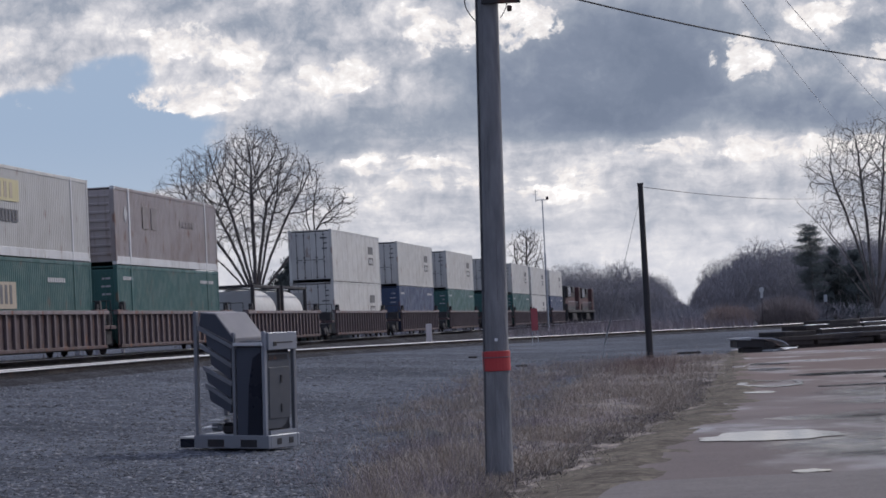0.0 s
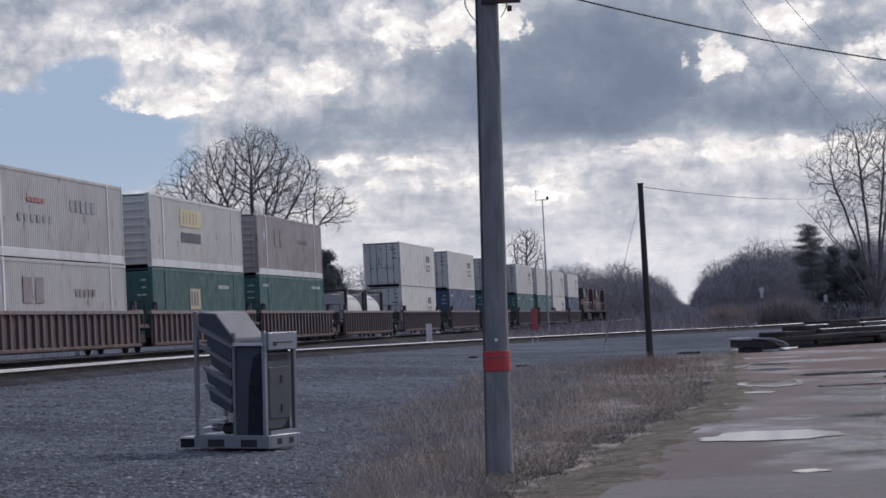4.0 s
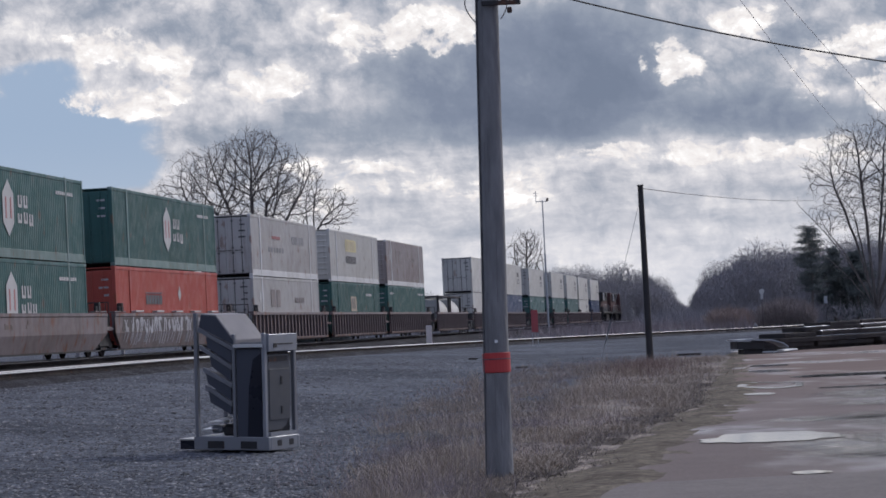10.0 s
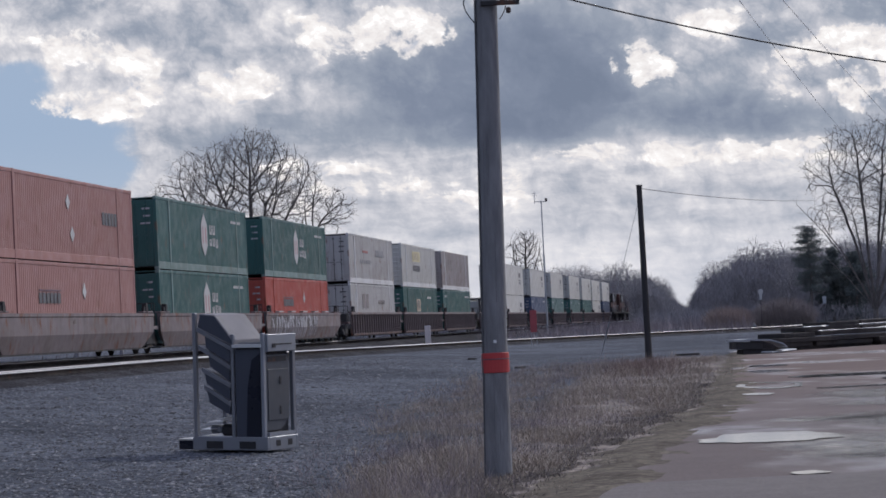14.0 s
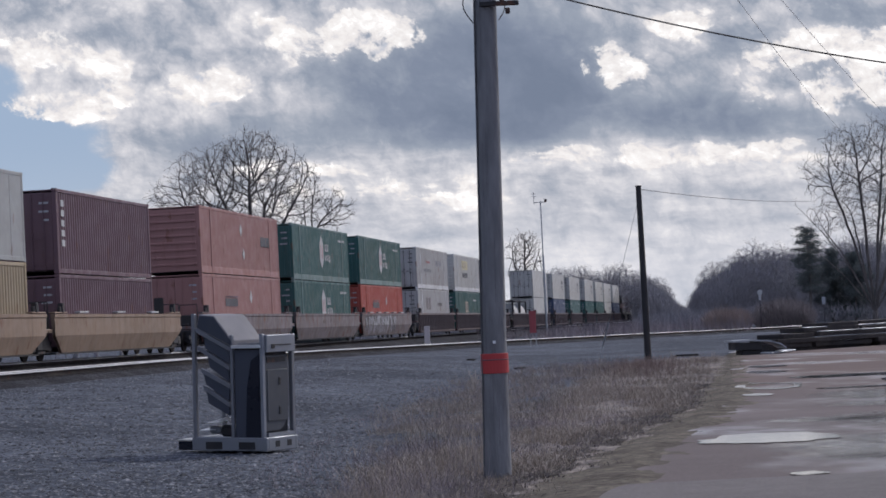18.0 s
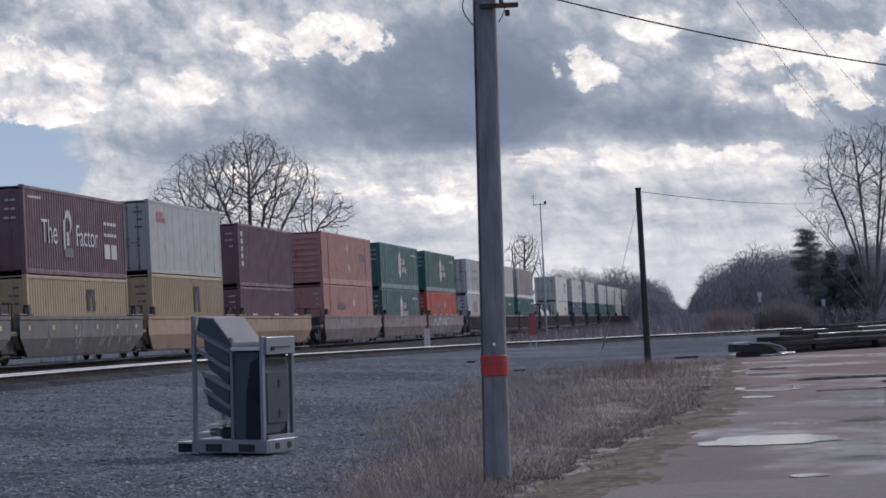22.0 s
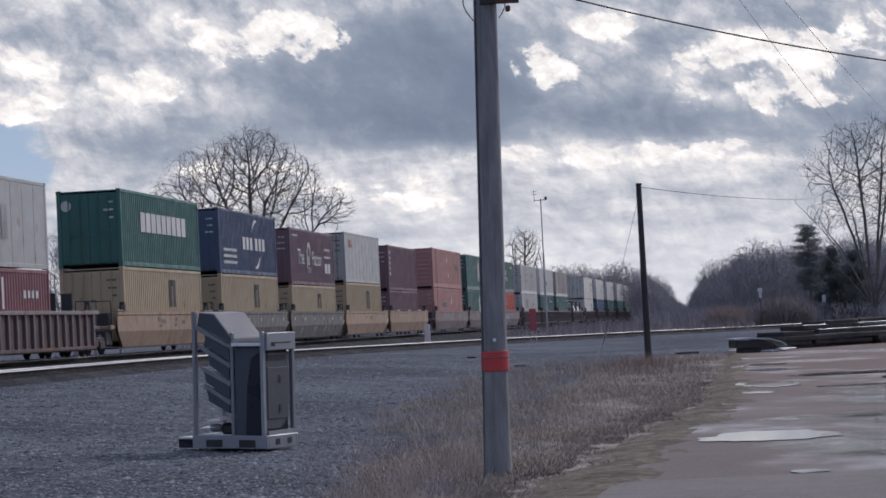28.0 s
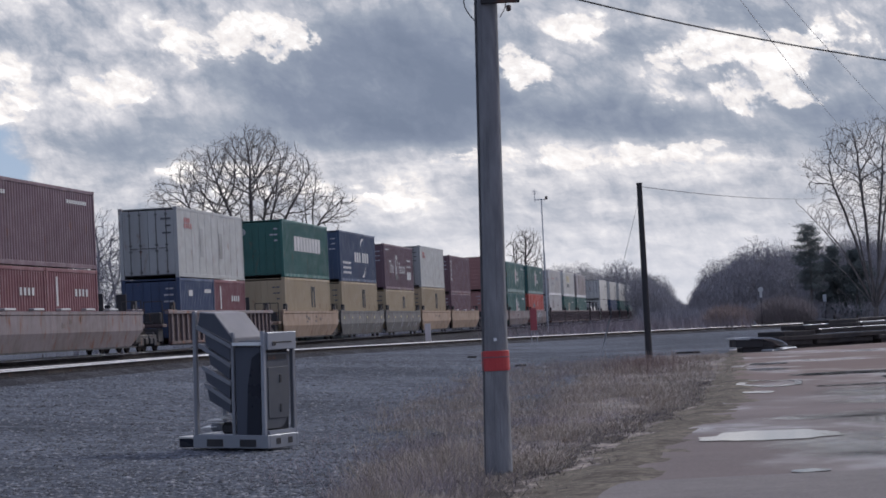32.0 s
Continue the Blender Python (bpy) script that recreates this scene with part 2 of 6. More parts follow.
def straw(name, a, b, c):
    m, nt, bs = nodes_of(name)
    g = nt.nodes.new("ShaderNodeNewGeometry").outputs["Random Per Island"]
    nt.links.new(ramp(nt, [(0.0, a), (0.5, b), (1.0, c)], g), bs.inputs["Base Color"])
    bs.inputs["Roughness"].default_value = 0.85
    return m


M["straw"] = straw("dead grass", (0.20, 0.164, 0.138, 1), (0.34, 0.285, 0.234, 1), (0.50, 0.43, 0.35, 1))
M["weed"] = straw("dead weed stalks", (0.185, 0.152, 0.164, 1), (0.255, 0.213, 0.225, 1), (0.35, 0.30, 0.305, 1))
M["russetweed"] = straw("russet dead weeds", (0.13, 0.090, 0.078, 1), (0.22, 0.155, 0.132, 1), (0.32, 0.24, 0.20, 1))
# dark blades, also used as shade in the ditch and beneath the train
M["darkweed"] = straw("dark dead weeds", (0.065, 0.053, 0.056, 1), (0.12, 0.098, 0.101, 1), (0.19, 0.158, 0.155, 1))
M["stone"] = straw("loose stones", (0.034, 0.036, 0.042, 1), (0.098, 0.102, 0.114, 1), (0.27, 0.272, 0.285, 1))

# wet, patched road: dry and damp stretches differ in gloss
m, nt, bs = nodes_of("wet worn asphalt")
wet = span(nt, noise_of(nt, 0.28, 6, stretch=(1.0, 0.5, 1)), 0.46, 0.64)
grain = noise_of(nt, 24, 4, rough=0.7)
c = mix(nt, 0.45, ramp(nt, [(0.3, (0.122, 0.101, 0.097, 1)), (0.52, (0.180, 0.149, 0.142, 1)), (0.72, (0.25, 0.207, 0.198, 1))], noise_of(nt, 0.16, 7, rough=0.62)),
        ramp(nt, [(0.3, (0.064, 0.055, 0.054, 1)), (0.7, (0.18, 0.149, 0.142, 1))], grain))
# dried mud towards the far end of the lot
yy = nt.nodes.new("ShaderNodeSeparateXYZ")
nt.links.new(nt.nodes.new("ShaderNodeTexCoord").outputs["Object"], yy.inputs[0])
mud = span(nt, yy.outputs[1], 34, 58, 0.0, 0.70)
c = mix(nt, mud, c, mix(nt, 0.35, (0.155, 0.100, 0.080, 1), c))
c = mix(nt, span(nt, wet, 0, 1, 0, 0.45, False), c, (0.05, 0.042, 0.042, 1))
nt.links.new(c, bs.inputs["Base Color"])
nt.links.new(span(nt, wet, 0, 1, 0.90, 0.20, False), bs.inputs["Roughness"])
nt.links.new(span(nt, wet, 0, 1, 0.12, 0.75, False), bs.inputs["Specular IOR Level"])
bump(nt, bs, grain, 0.4, 0.012)
M["road"] = m
m, nt, bs = nodes_of("standing water")
bs.inputs["Base Color"].default_value = (0.02, 0.019, 0.018, 1)
bs.inputs["Roughness"].default_value = 0.05
bs.inputs["IOR"].default_value = 1.33
bump(nt, bs, noise_of(nt, 6, 3), 0.012, 0.01)
M["water"] = m
m, nt, bs = nodes_of("thin wet film")
bs.inputs["Base Color"].default_value = (0.10, 0.085, 0.08, 1)
nt.links.new(span(nt, noise_of(nt, 2.2, 4, stretch=(1, 0.5, 1)), 0.35, 0.65, 0.05, 0.24), bs.inputs["Roughness"])
bump(nt, bs, noise_of(nt, 24, 3), 0.06, 0.004)
gen = nt.nodes.new("ShaderNodeTexCoord").outputs["Generated"]
off = nt.nodes.new("ShaderNodeMapping")
off.inputs["Location"].default_value = (-1, -1, 0)
off.inputs["Scale"].default_value = (2, 2, 0)
nt.links.new(gen, off.inputs[0])
away = nt.nodes.new("ShaderNodeVectorMath")
away.operation = "LENGTH"
nt.links.new(off.outputs[0], away.inputs[0])
thin = nt.nodes.new("ShaderNodeMath")
thin.operation = "MULTIPLY"
nt.links.new(span(nt, away.outputs["Value"], 0.25, 0.85, 0.9, 0.0), thin.inputs[0])
nt.links.new(span(nt, noise_of(nt, 1.6, 5, stretch=(0.6, 0.5, 1)), 0.28, 0.52), thin.inputs[1])
nt.links.new(thin.outputs[0], bs.inputs["Alpha"])
M["film"] = m


# ---------------------------------------------------------------- mesh tools
def link(name, me, material, parent=None, label=""):
    ob = new(name, me)
    if material is not None and not me.materials:
        me.materials.append(material)
    if parent is not None:
        ob.parent = parent
    if label:
        ob["label"] = label
    return ob


def part(name, bm, material, parent, label=""):
    me = bpy.data.meshes.new(name)
    bm.to_mesh(me)
    bm.free()
    return link(name, me, material, parent, label)


def mesh(name, verts, faces, smooth=False):
    me = bpy.data.meshes.new(name)
    me.from_pydata([tuple(v) for v in verts], [], faces)
    if smooth:
        me.polygons.foreach_set("use_smooth", [True] * len(faces))
    me.update()
    return me


def box(bm, x0, x1, y0, y1, z0, z1, bevel=0.0):
    vs = [bm.verts.new((x, y, z)) for x in (x0, x1) for y in (y0, y1) for z in (z0, z1)]
    fs = [bm.faces.new([vs[i] for i in q]) for q in ((0, 1, 3, 2), (4, 6, 7, 5), (0, 4, 5, 1), (2, 3, 7, 6), (0, 2, 6, 4), (1, 5, 7, 3))]
    if bevel:
        es = list({e for f in fs for e in f.edges})
        bmesh.ops.bevel(bm, geom=es, offset=bevel, segments=1, affect="EDGES")
    return vs


def bar(bm, a, b, r, n=6, r2=None):
    """A round bar from a to b."""
    a, b = Vector(a), Vector(b)
    r2 = r if r2 is None else r2
    d = (b - a).normalized()
    u = d.orthogonal().normalized()
    w = d.cross(u)
    ring = []
    for p, q in ((a, r), (b, r2)):
        ring.append([bm.verts.new(p + (u * math.cos(2 * math.pi * i / n) + w * math.sin(2 * math.pi * i / n)) * q) for i in range(n)])
    for i in range(n):
        j = (i + 1) % n
        bm.faces.new((ring[0][i], ring[0][j], ring[1][j], ring[1][i]))
    bm.faces.new(ring[0][::-1])
    bm.faces.new(ring[1])


def boxes(*specs, bevel=0.0):
    bm = bmesh.new()
    for s in specs:
        box(bm, *s, bevel=bevel)
    return bm


def bars(*specs, n=6):
    bm = bmesh.new()
    for a, b, r in specs:
        bar(bm, a, b, r, n)
    return bm


def sweep(path, profile, closed=True):
    """A profile (across, up) drawn along a level path."""
    vs, fs, k = [], [], len(profile)
    for i, p in enumerate(path):
        d = (path[min(i + 1, len(path) - 1)] - path[max(i - 1, 0)])
        d.z = 0
        d.normalize()
        n = Vector((d.y, -d.x, 0))
        vs += [p + n * a + Vector((0, 0, h)) for a, h in profile]
        if i:
            for j in range(k if closed else k - 1):
                a, b = (i - 1) * k + j, (i - 1) * k + (j + 1) % k
                fs.append((a, b, b + k, a + k))
    return vs, fs


# ---------------------------------------------------------------- the sky's clouds
def cloud_sheet():
    """One drifting sheet of broken cloud, leaning towards the viewer, nearer overhead than at the horizon."""
    m = bpy.data.materials.new("broken cloud")
    m.use_nodes = True
    nt = m.node_tree
    nt.nodes.remove(nt.nodes["Principled BSDF"])
    em = nt.nodes.new("ShaderNodeEmission")
    nt.links.new(em.outputs[0], nt.nodes["Material Output"].inputs["Surface"])
    co = nt.nodes.new("ShaderNodeTexCoord").outputs["Object"]
    sp = nt.nodes.new("ShaderNodeSeparateXYZ")
    nt.links.new(co, sp.inputs[0])

    def calc(op, a, b=None):
        n = nt.nodes.new("ShaderNodeMath")
        n.operation = op
        for i, v in enumerate((a, b)):
            if v is None:
                continue
            if isinstance(v, (int, float)):
                n.inputs[i].default_value = v
            else:
                nt.links.new(v, n.inputs[i])
        return n.outputs[0]

    u = calc("MULTIPLY", calc("DIVIDE", sp.outputs[0], sp.outputs[1]), 41.68)
    v = calc("MULTIPLY", calc("DIVIDE", sp.outputs[2], sp.outputs[1]), 41.68)
    cb = nt.nodes.new("ShaderNodeCombineXYZ")
    nt.links.new(u, cb.inputs[0])
    nt.links.new(v, cb.inputs[1])
    flat = cb.outputs[0]

    def wander(scale, amount, vec):
        n = nt.nodes.new("ShaderNodeTexNoise")
        n.inputs["Scale"].default_value = scale
        n.inputs["Detail"].default_value = 5
        nt.links.new(vec, n.inputs["Vector"])
        k = nt.nodes.new("ShaderNodeVectorMath")
        k.operation = "MULTIPLY_ADD"
        k.inputs[1].default_value = (amount, amount * 0.7, 0)
        k.inputs[2].default_value = (-amount * 0.5, -amount * 0.35, 0)
        nt.links.new(n.outputs["Color"], k.inputs[0])
        a = nt.nodes.new("ShaderNodeVectorMath")
        nt.links.new(vec, a.inputs[0])
        nt.links.new(k.outputs[0], a.inputs[1])
        return a.outputs[0]

    warped = wander(0.9, 0.55, flat)
    warped = wander(2.2, 0.20, warped)

    def blob(px, py, rx, ry, amount):
        w = way(px, py)
        n = nt.nodes.new("ShaderNodeVectorMath")
        n.operation = "SUBTRACT"
        n.inputs[1].default_value = (41.68 * w.x / w.y, 41.68 * w.z / w.y, 0)
        nt.links.new(warped, n.inputs[0])
        s = nt.nodes.new("ShaderNodeVectorMath")
        s.operation = "MULTIPLY"
        s.inputs[1].default_value = (100 / rx, 100 / ry, 0)
        nt.links.new(n.outputs[0], s.inputs[0])
        ln = nt.nodes.new("ShaderNodeVectorMath")
        ln.operation = "LENGTH"
        nt.links.new(s.outputs[0], ln.inputs[0])
        return span(nt, ln.outputs["Value"], 0.5, 1.25, amount, 0.0)

    def total(first, specs):
        for b in specs:
            first = calc("ADD", first, blob(*b))
        return first

    # how thick the cloud is: thin parts and rims let the light through, thick ones are grey
    broad = noise_of(nt, 0.7, 4, warped, (0.7, 1.5, 1), 0.5)
    fine = noise_of(nt, 0.95, 9, warped, (1, 1.4, 1), 0.63)
    knobs = nt.nodes.new("ShaderNodeTexVoronoi")
    knobs.feature = "SMOOTH_F1"
    knobs.inputs["Scale"].default_value = 2.6
    knobs.inputs["Detail"].default_value = 5
    knobs.inputs["Roughness"].default_value = 0.62
    knobs.inputs["Smoothness"].default_value = 0.35
    nt.links.new(warped, knobs.inputs["Vector"])
    low = span(nt, v, 2.4, 4.8, 1.0, 0.0)
    bands = noise_of(nt, 1.1, 7, warped, (0.55, 3.2, 1), 0.62)
    # side away from the light of each billow is darker
    aside = nt.nodes.new("ShaderNodeVectorMath")
    aside.inputs[1].default_value = (0.07, 0.13, 0)
    nt.links.new(warped, aside.inputs[0])
    relief = calc("SUBTRACT", noise_of(nt, 0.95, 9, aside.outputs[0], (1, 1.4, 1), 0.63), fine)
    rough = calc("ADD", calc("MULTIPLY", calc("ADD", fine, -0.5), 1.0), calc("MULTIPLY", calc("ADD", knobs.outputs["Distance"], -0.36), 0.24))
    rough = calc("ADD", rough, calc("MULTIPLY", calc("ADD", broad, -0.5), 0.45))
    rough = calc("ADD", rough, calc("MULTIPLY", calc("MULTIPLY", calc("ADD", bands, -0.5), 0.8), low))
    rough = calc("ADD", rough, calc("MULTIPLY", relief, 0.8))
    thick = total(calc("ADD", 0.43, 0.0), (
        (370, 35, 120, 42, 0.16), (550, 50, 110, 46, 0.12), (60, 22, 110, 34, 0.16), (330, 80, 480, 160, -0.12), (650, 95, 70, 36, 0.08), (485, 112, 60, 30, 0.08), (1050, 130, 290, 130, 0.50),
        (1200, 195, 340, 56, 0.22), (690, 232, 220, 50, 0.24), (560, 255, 100, 50, 0.14), (1430, 195, 170, 40, 0.26), (1435, 125, 60, 50, 0.18), (1200, 70, 150, 100, 0.18)))
    thick = total(thick, (
        (1700, 205, 260, 52, 0.32), (1880, 150, 150, 80, 0.28), (1640, 110, 60, 60, 0.20), (1560, 60, 70, 40, 0.12), (760, 345, 100, 24, 0.12), (1260, 335, 230, 28, 0.08),
        (1150, 388, 260, 20, 0.10), (900, 400, 120, 20, 0.10), (1620, 330, 160, 30, 0.14), (1760, 20, 130, 30, 0.18)))
    thin = total(0.0, (
        (50, 75, 95, 42, 0.30), (20, 160, 45, 40, 0.24), (215, 40, 90, 40, 0.22), (490, 115, 130, 60, 0.12), (330, 85, 120, 52, 0.40), (335, 168, 160, 36, 0.42), (410, 205, 90, 22, 0.26),
        (430, 112, 60, 44, 0.26), (600, 138, 95, 42, 0.46), (700, 45, 70, 34, 0.26), (770, 78, 85, 44, 0.40), (925, 42, 105, 48, 0.46), (805, 15, 110, 34, 0.36)))
    thin = total(thin, (
        (1310, 96, 88, 52, 0.40), (1335, 130, 45, 52, 0.26), (1440, 50, 66, 44, 0.34), (1470, 18, 130, 28, 0.36), (1545, 130, 55, 75, 0.36), (1110, 258, 110, 32, 0.30), (1250, 264, 150, 30, 0.30),
        (1380, 264, 120, 32, 0.28), (1480, 248, 90, 28, 0.34), (690, 290, 130, 24, 0.38), (800, 312, 100, 32, 0.36), (640, 335, 90, 34, 0.34), (980, 318, 130, 34, 0.38)))
    thin = total(thin, (
        (930, 348, 100, 22, 0.26), (1040, 352, 70, 22, 0.24), (660, 385, 80, 26, 0.24), (1100, 442, 120, 22, 0.28), (1290, 416, 160, 18, 0.28), (720, 424, 110, 20, 0.24),
        (1190, 480, 80, 30, 0.24), (1700, 66, 170, 52, 0.44), (1690, 150, 100, 46, 0.46), (1785, 130, 60, 60, 0.36), (1940, 40, 150, 60, 0.42), (1600, 256, 140, 30, 0.34)))
    thick = calc("SUBTRACT", calc("MULTIPLY", thick, 1.12), calc("MULTIPLY", thin, 0.50))
    # the thick parts are smoother than the torn rims, and the low bands thinner
    torn = calc("MULTIPLY", span(nt, thick, 0.30, 0.85, 1.35, 0.75), span(nt, v, 1.5, 4.5, 0.75, 1.0))
    deep = calc("ADD", calc("ADD", thick, -0.19), calc("MULTIPLY", rough, torn))
    deep = calc("SUBTRACT", deep, calc("MULTIPLY", low, 0.10))
    deep = calc("MULTIPLY", deep, 0.78)
    col = ramp(nt, [(0.0, (1.15, 1.11, 1.06, 1)), (0.05, srgb(248, 244, 239)), (0.13, srgb(232, 228, 225)), (0.24, srgb(214, 212, 213)),
                    (0.375, srgb(190, 191, 196)), (0.55, srgb(156, 163, 174)), (0.78, srgb(132, 141, 157)), (1.0, srgb(120, 130, 147))], deep)
    # crisp sunlit heads with crinkled rims
    rim = calc("SUBTRACT", calc("MULTIPLY", thin, 1.12), calc("MULTIPLY", rough, 1.05))
    inner = calc("ADD", calc("MULTIPLY", relief, -3.2), calc("ADD", calc("MULTIPLY", rim, 0.95), 0.27))
    lit = ramp(nt, [(0.10, srgb(196, 199, 206)), (0.32, srgb(221, 217, 216)), (0.55, srgb(242, 235, 228)), (0.80, srgb(253, 248, 241)), (1.0, (1.25, 1.19, 1.12, 1))], inner)
    col = mix(nt, span(nt, rim, 0.15, 0.29, 0.0, 0.94), col, lit)
    # clear air between the clouds
    gap = total(calc("MULTIPLY", rough, 0.5), ((90, 250, 330, 105, 0.85), (200, 125, 95, 40, 0.50), (260, 305, 160, 40, 0.4), (30, 120, 60, 30, 0.2)))
    gap = calc("MULTIPLY", span(nt, gap, 0.34, 0.66), span(nt, rim, 0.12, 0.26, 1.0, 0.0))
    col = mix(nt, gap, col, ramp(nt, [(0.0, srgb(181, 193, 206)), (1.0, srgb(160, 178, 199))], span(nt, v, 1.0, 4.0)))
    # pale veil of air low over the horizon
    veil = span(nt, v, 0.2, 2.6, 0.50, 0.0)
    col = mix(nt, veil, col, srgb(221, 221, 225))
    nt.links.new(col, em.inputs[0])
    em.inputs[1].default_value = 1.0
    vs, fs = [], []
    ks = [-60, -20, 0, 40, 80, 130, 180, 230, 280, 320, 345]
    for i, z in enumerate(ks):
        y = 4800 - 10.1 * z
        vs += [(x * y, y, z) for x in (-0.34, -0.1, 0.1, 0.40)]
        if i:
            fs += [((i - 1) * 4 + j, (i - 1) * 4 + j + 1, i * 4 + j + 1, i * 4 + j) for j in range(3)]
    ob = link("cloud_backdrop", mesh("cloud_backdrop", vs, fs), m)
    ob.location = EYE
    return tagged(ob, "broken grey and white clouds drifting over a pale blue sky", "sky", kind="structure")


clouds = cloud_sheet()

# ---------------------------------------------------------------- lie of the land
YAW = 0.1325
UX, UY = math.sin(YAW), math.cos(YAW)
LAT = -24.55
GRADE = 0.0013


def rail_z(s):
    return 1.043 - GRADE * (s - 90)


def on_track(s, lat=0.0, z=0.0):
    """World place at s along the main line, lat to the right of its middle, z over the rail."""
    a = LAT + lat
    return Vector((s * UX + a * UY, s * UY - a * UX, rail_z(s) + z))


SPUR = [Vector(p) for p in ((-20.0, 5, 0.98), (-16.2, 32, 0.95), (-12.55, 62, 0.90), (-9.75, 85, 0.86), (-6.9, 105, 0.755),
                            (-2.9, 123, 0.64), (2.3, 141, 0.53), (12.6, 166, 0.35), (29.0, 195, 0.13), (52.0, 226, 0.05), (86, 262, 0.03))]


def smooth_path(pts, n):
    out = []
    for i in range(len(pts) - 1):
        p0, p1, p2, p3 = pts[max(i - 1, 0)], pts[i], pts[i + 1], pts[min(i + 2, len(pts) - 1)]
        for k in range(n):
            t = k / n
            out.append(0.5 * (2 * p1 + (p2 - p0) * t + (2 * p0 - 5 * p1 + 4 * p2 - p3) * t * t + (3 * p1 - p0 - 3 * p2 + p3) * t ** 3))
    out.append(pts[-1])
    return out


spur_path = smooth_path(SPUR, 12)
SP = np.array([tuple(p) for p in spur_path])


def lie(x, y):
    """Height of the ground."""
    i = int(np.argmin((SP[:, 0] - x) ** 2 + (SP[:, 1] - y) ** 2))
    d = math.hypot(SP[i, 0] - x, SP[i, 1] - y)
    s, lat = x * UX + y * UY, x * UY - y * UX - LAT
    k = max(0.0, 1 - max(0.0, d - 2.6) / 12)
    h = (SP[i, 2] - 0.34) * k * k * (3 - 2 * k)
    if lat < 9 and s < 420 and s > -150:
        t = min(1.0, max(0.0, 1 - (abs(lat) - 3.2) / 9))
        h = max(h, (rail_z(s) - 0.62) * t * t * (3 - 2 * t))
    w = 1 - min(1.0, max(0.0, (y - 300) / 400))
    return h * w


def ground():
    rs = [2.0]
    while rs[-1] < 4400:
        rs.append(rs[-1] * 1.035 if rs[-1] < 500 else rs[-1] * 1.12)
    an = [radians(a) for a in list(np.arange(-16, 16.01, 0.25)) + list(range(20, 344, 6))]
    vs, fs, n = [(0, 0, 0)], [], len(an)
    for r in rs:
        vs += [(r * math.sin(a), r * math.cos(a), lie(r * math.sin(a), r * math.cos(a)) if r < 800 and abs(math.sin(a)) < 0.9 and math.cos(a) > 0 else 0.0) for a in an]
    for j in range(n):
        fs.append((0, 1 + (j + 1) % n, 1 + j))
    for i in range(len(rs) - 1):
        for j in range(n):
            a, b = 1 + i * n + j, 1 + i * n + (j + 1) % n
            fs.append((a, b, b + n, a + n))
    return tagged(link("ground", mesh("ground", vs, fs, True), M["gravel"]), "dark grey gravel yard beside the railway tracks", "ground", kind="structure")


ground()


def edge_x(y):
    """Left edge of the road."""
    return -2.5 + 0.183 * y if y < 40 else 4.8 + 0.122 * (y - 40)


def verge_x(y):
    """Left edge of the dead grass."""
    for (a, p), (b, q) in zip(((-12, -6.0), (0, -3.4), (20, -0.9), (40, -0.5), (60, 0.9)), ((0, -3.4), (20, -0.9), (40, -0.5), (60, 0.9), (86, 4.8))):
        if y <= b:
            return p + (q - p) * (y - a) / (b - a)
    return 6.5


def hummock(x, y):
    """Uneven lie of the turf."""
    return 0.045 * noise.noise((x * 1.5, y * 0.9, 3)) + 0.022 * noise.noise((x * 4.5, y * 2.6, 8))


def strip(name, y0, y1, left, right, up, material, n=60, cols=8, rough=0.0):
    vs, fs = [], []
    for i in range(n + 1):
        y = y0 + (y1 - y0) * i / n
        a, b = left(y), right(y)
        for j in range(cols + 1):
            x = a + (b - a) * j / cols
            vs.append((x, y, lie(x, y) + up(j / cols) + (rough * max(-0.014, hummock(x, y)) * min(1, 4 * j / cols, 4 - 4 * j / cols) if rough else 0)))
        if i:
            for j in range(cols):
                k = (i - 1) * (cols + 1) + j
                fs.append((k, k + 1, k + cols + 2, k + cols + 1))
    return link(name, mesh(name, vs, fs, True), material)


rag = lambda y, s: 0.35 * noise.noise((y * 0.5, s, 0)) + 0.15 * noise.noise((y * 2.1, s + 3, 0))
tagged(strip("road", -12, 92, lambda y: edge_x(y) + rag(y, 1), lambda y: edge_x(y) + 34, lambda f: 0.05, M["road"], 130, 24),
       "wet worn brown asphalt road with puddles", "road", kind="structure")
tagged(strip("verge", -12, 84, lambda y: verge_x(y) + 0.40 * (edge_x(y) - verge_x(y)) + 1.1 * rag(y, 7), lambda y: edge_x(y) + 0.2 + rag(y, 1), lambda f: 0.006 + 0.016 * min(1, 5 * f), M["turf"], 260, 24, 1.0),
       "strip of dead brown grass beside the road", "verge", kind="structure")


tagged(strip("road_shoulder", -12, 86, lambda y: edge_x(y) - 1.0 + 0.012 * (max(y, 20) - 25) + 1.2 * rag(y, 13), lambda y: edge_x(y) + 0.45 + 1.2 * rag(y, 21),
             lambda f: 0.006 + 0.054 * min(1, 2.0 * f) - 0.016 * max(0, (f - 0.5) / 0.5), M["mud"], 260, 16, 0.8), "muddy brown shoulder at the road's edge", "shoulder", kind="structure")


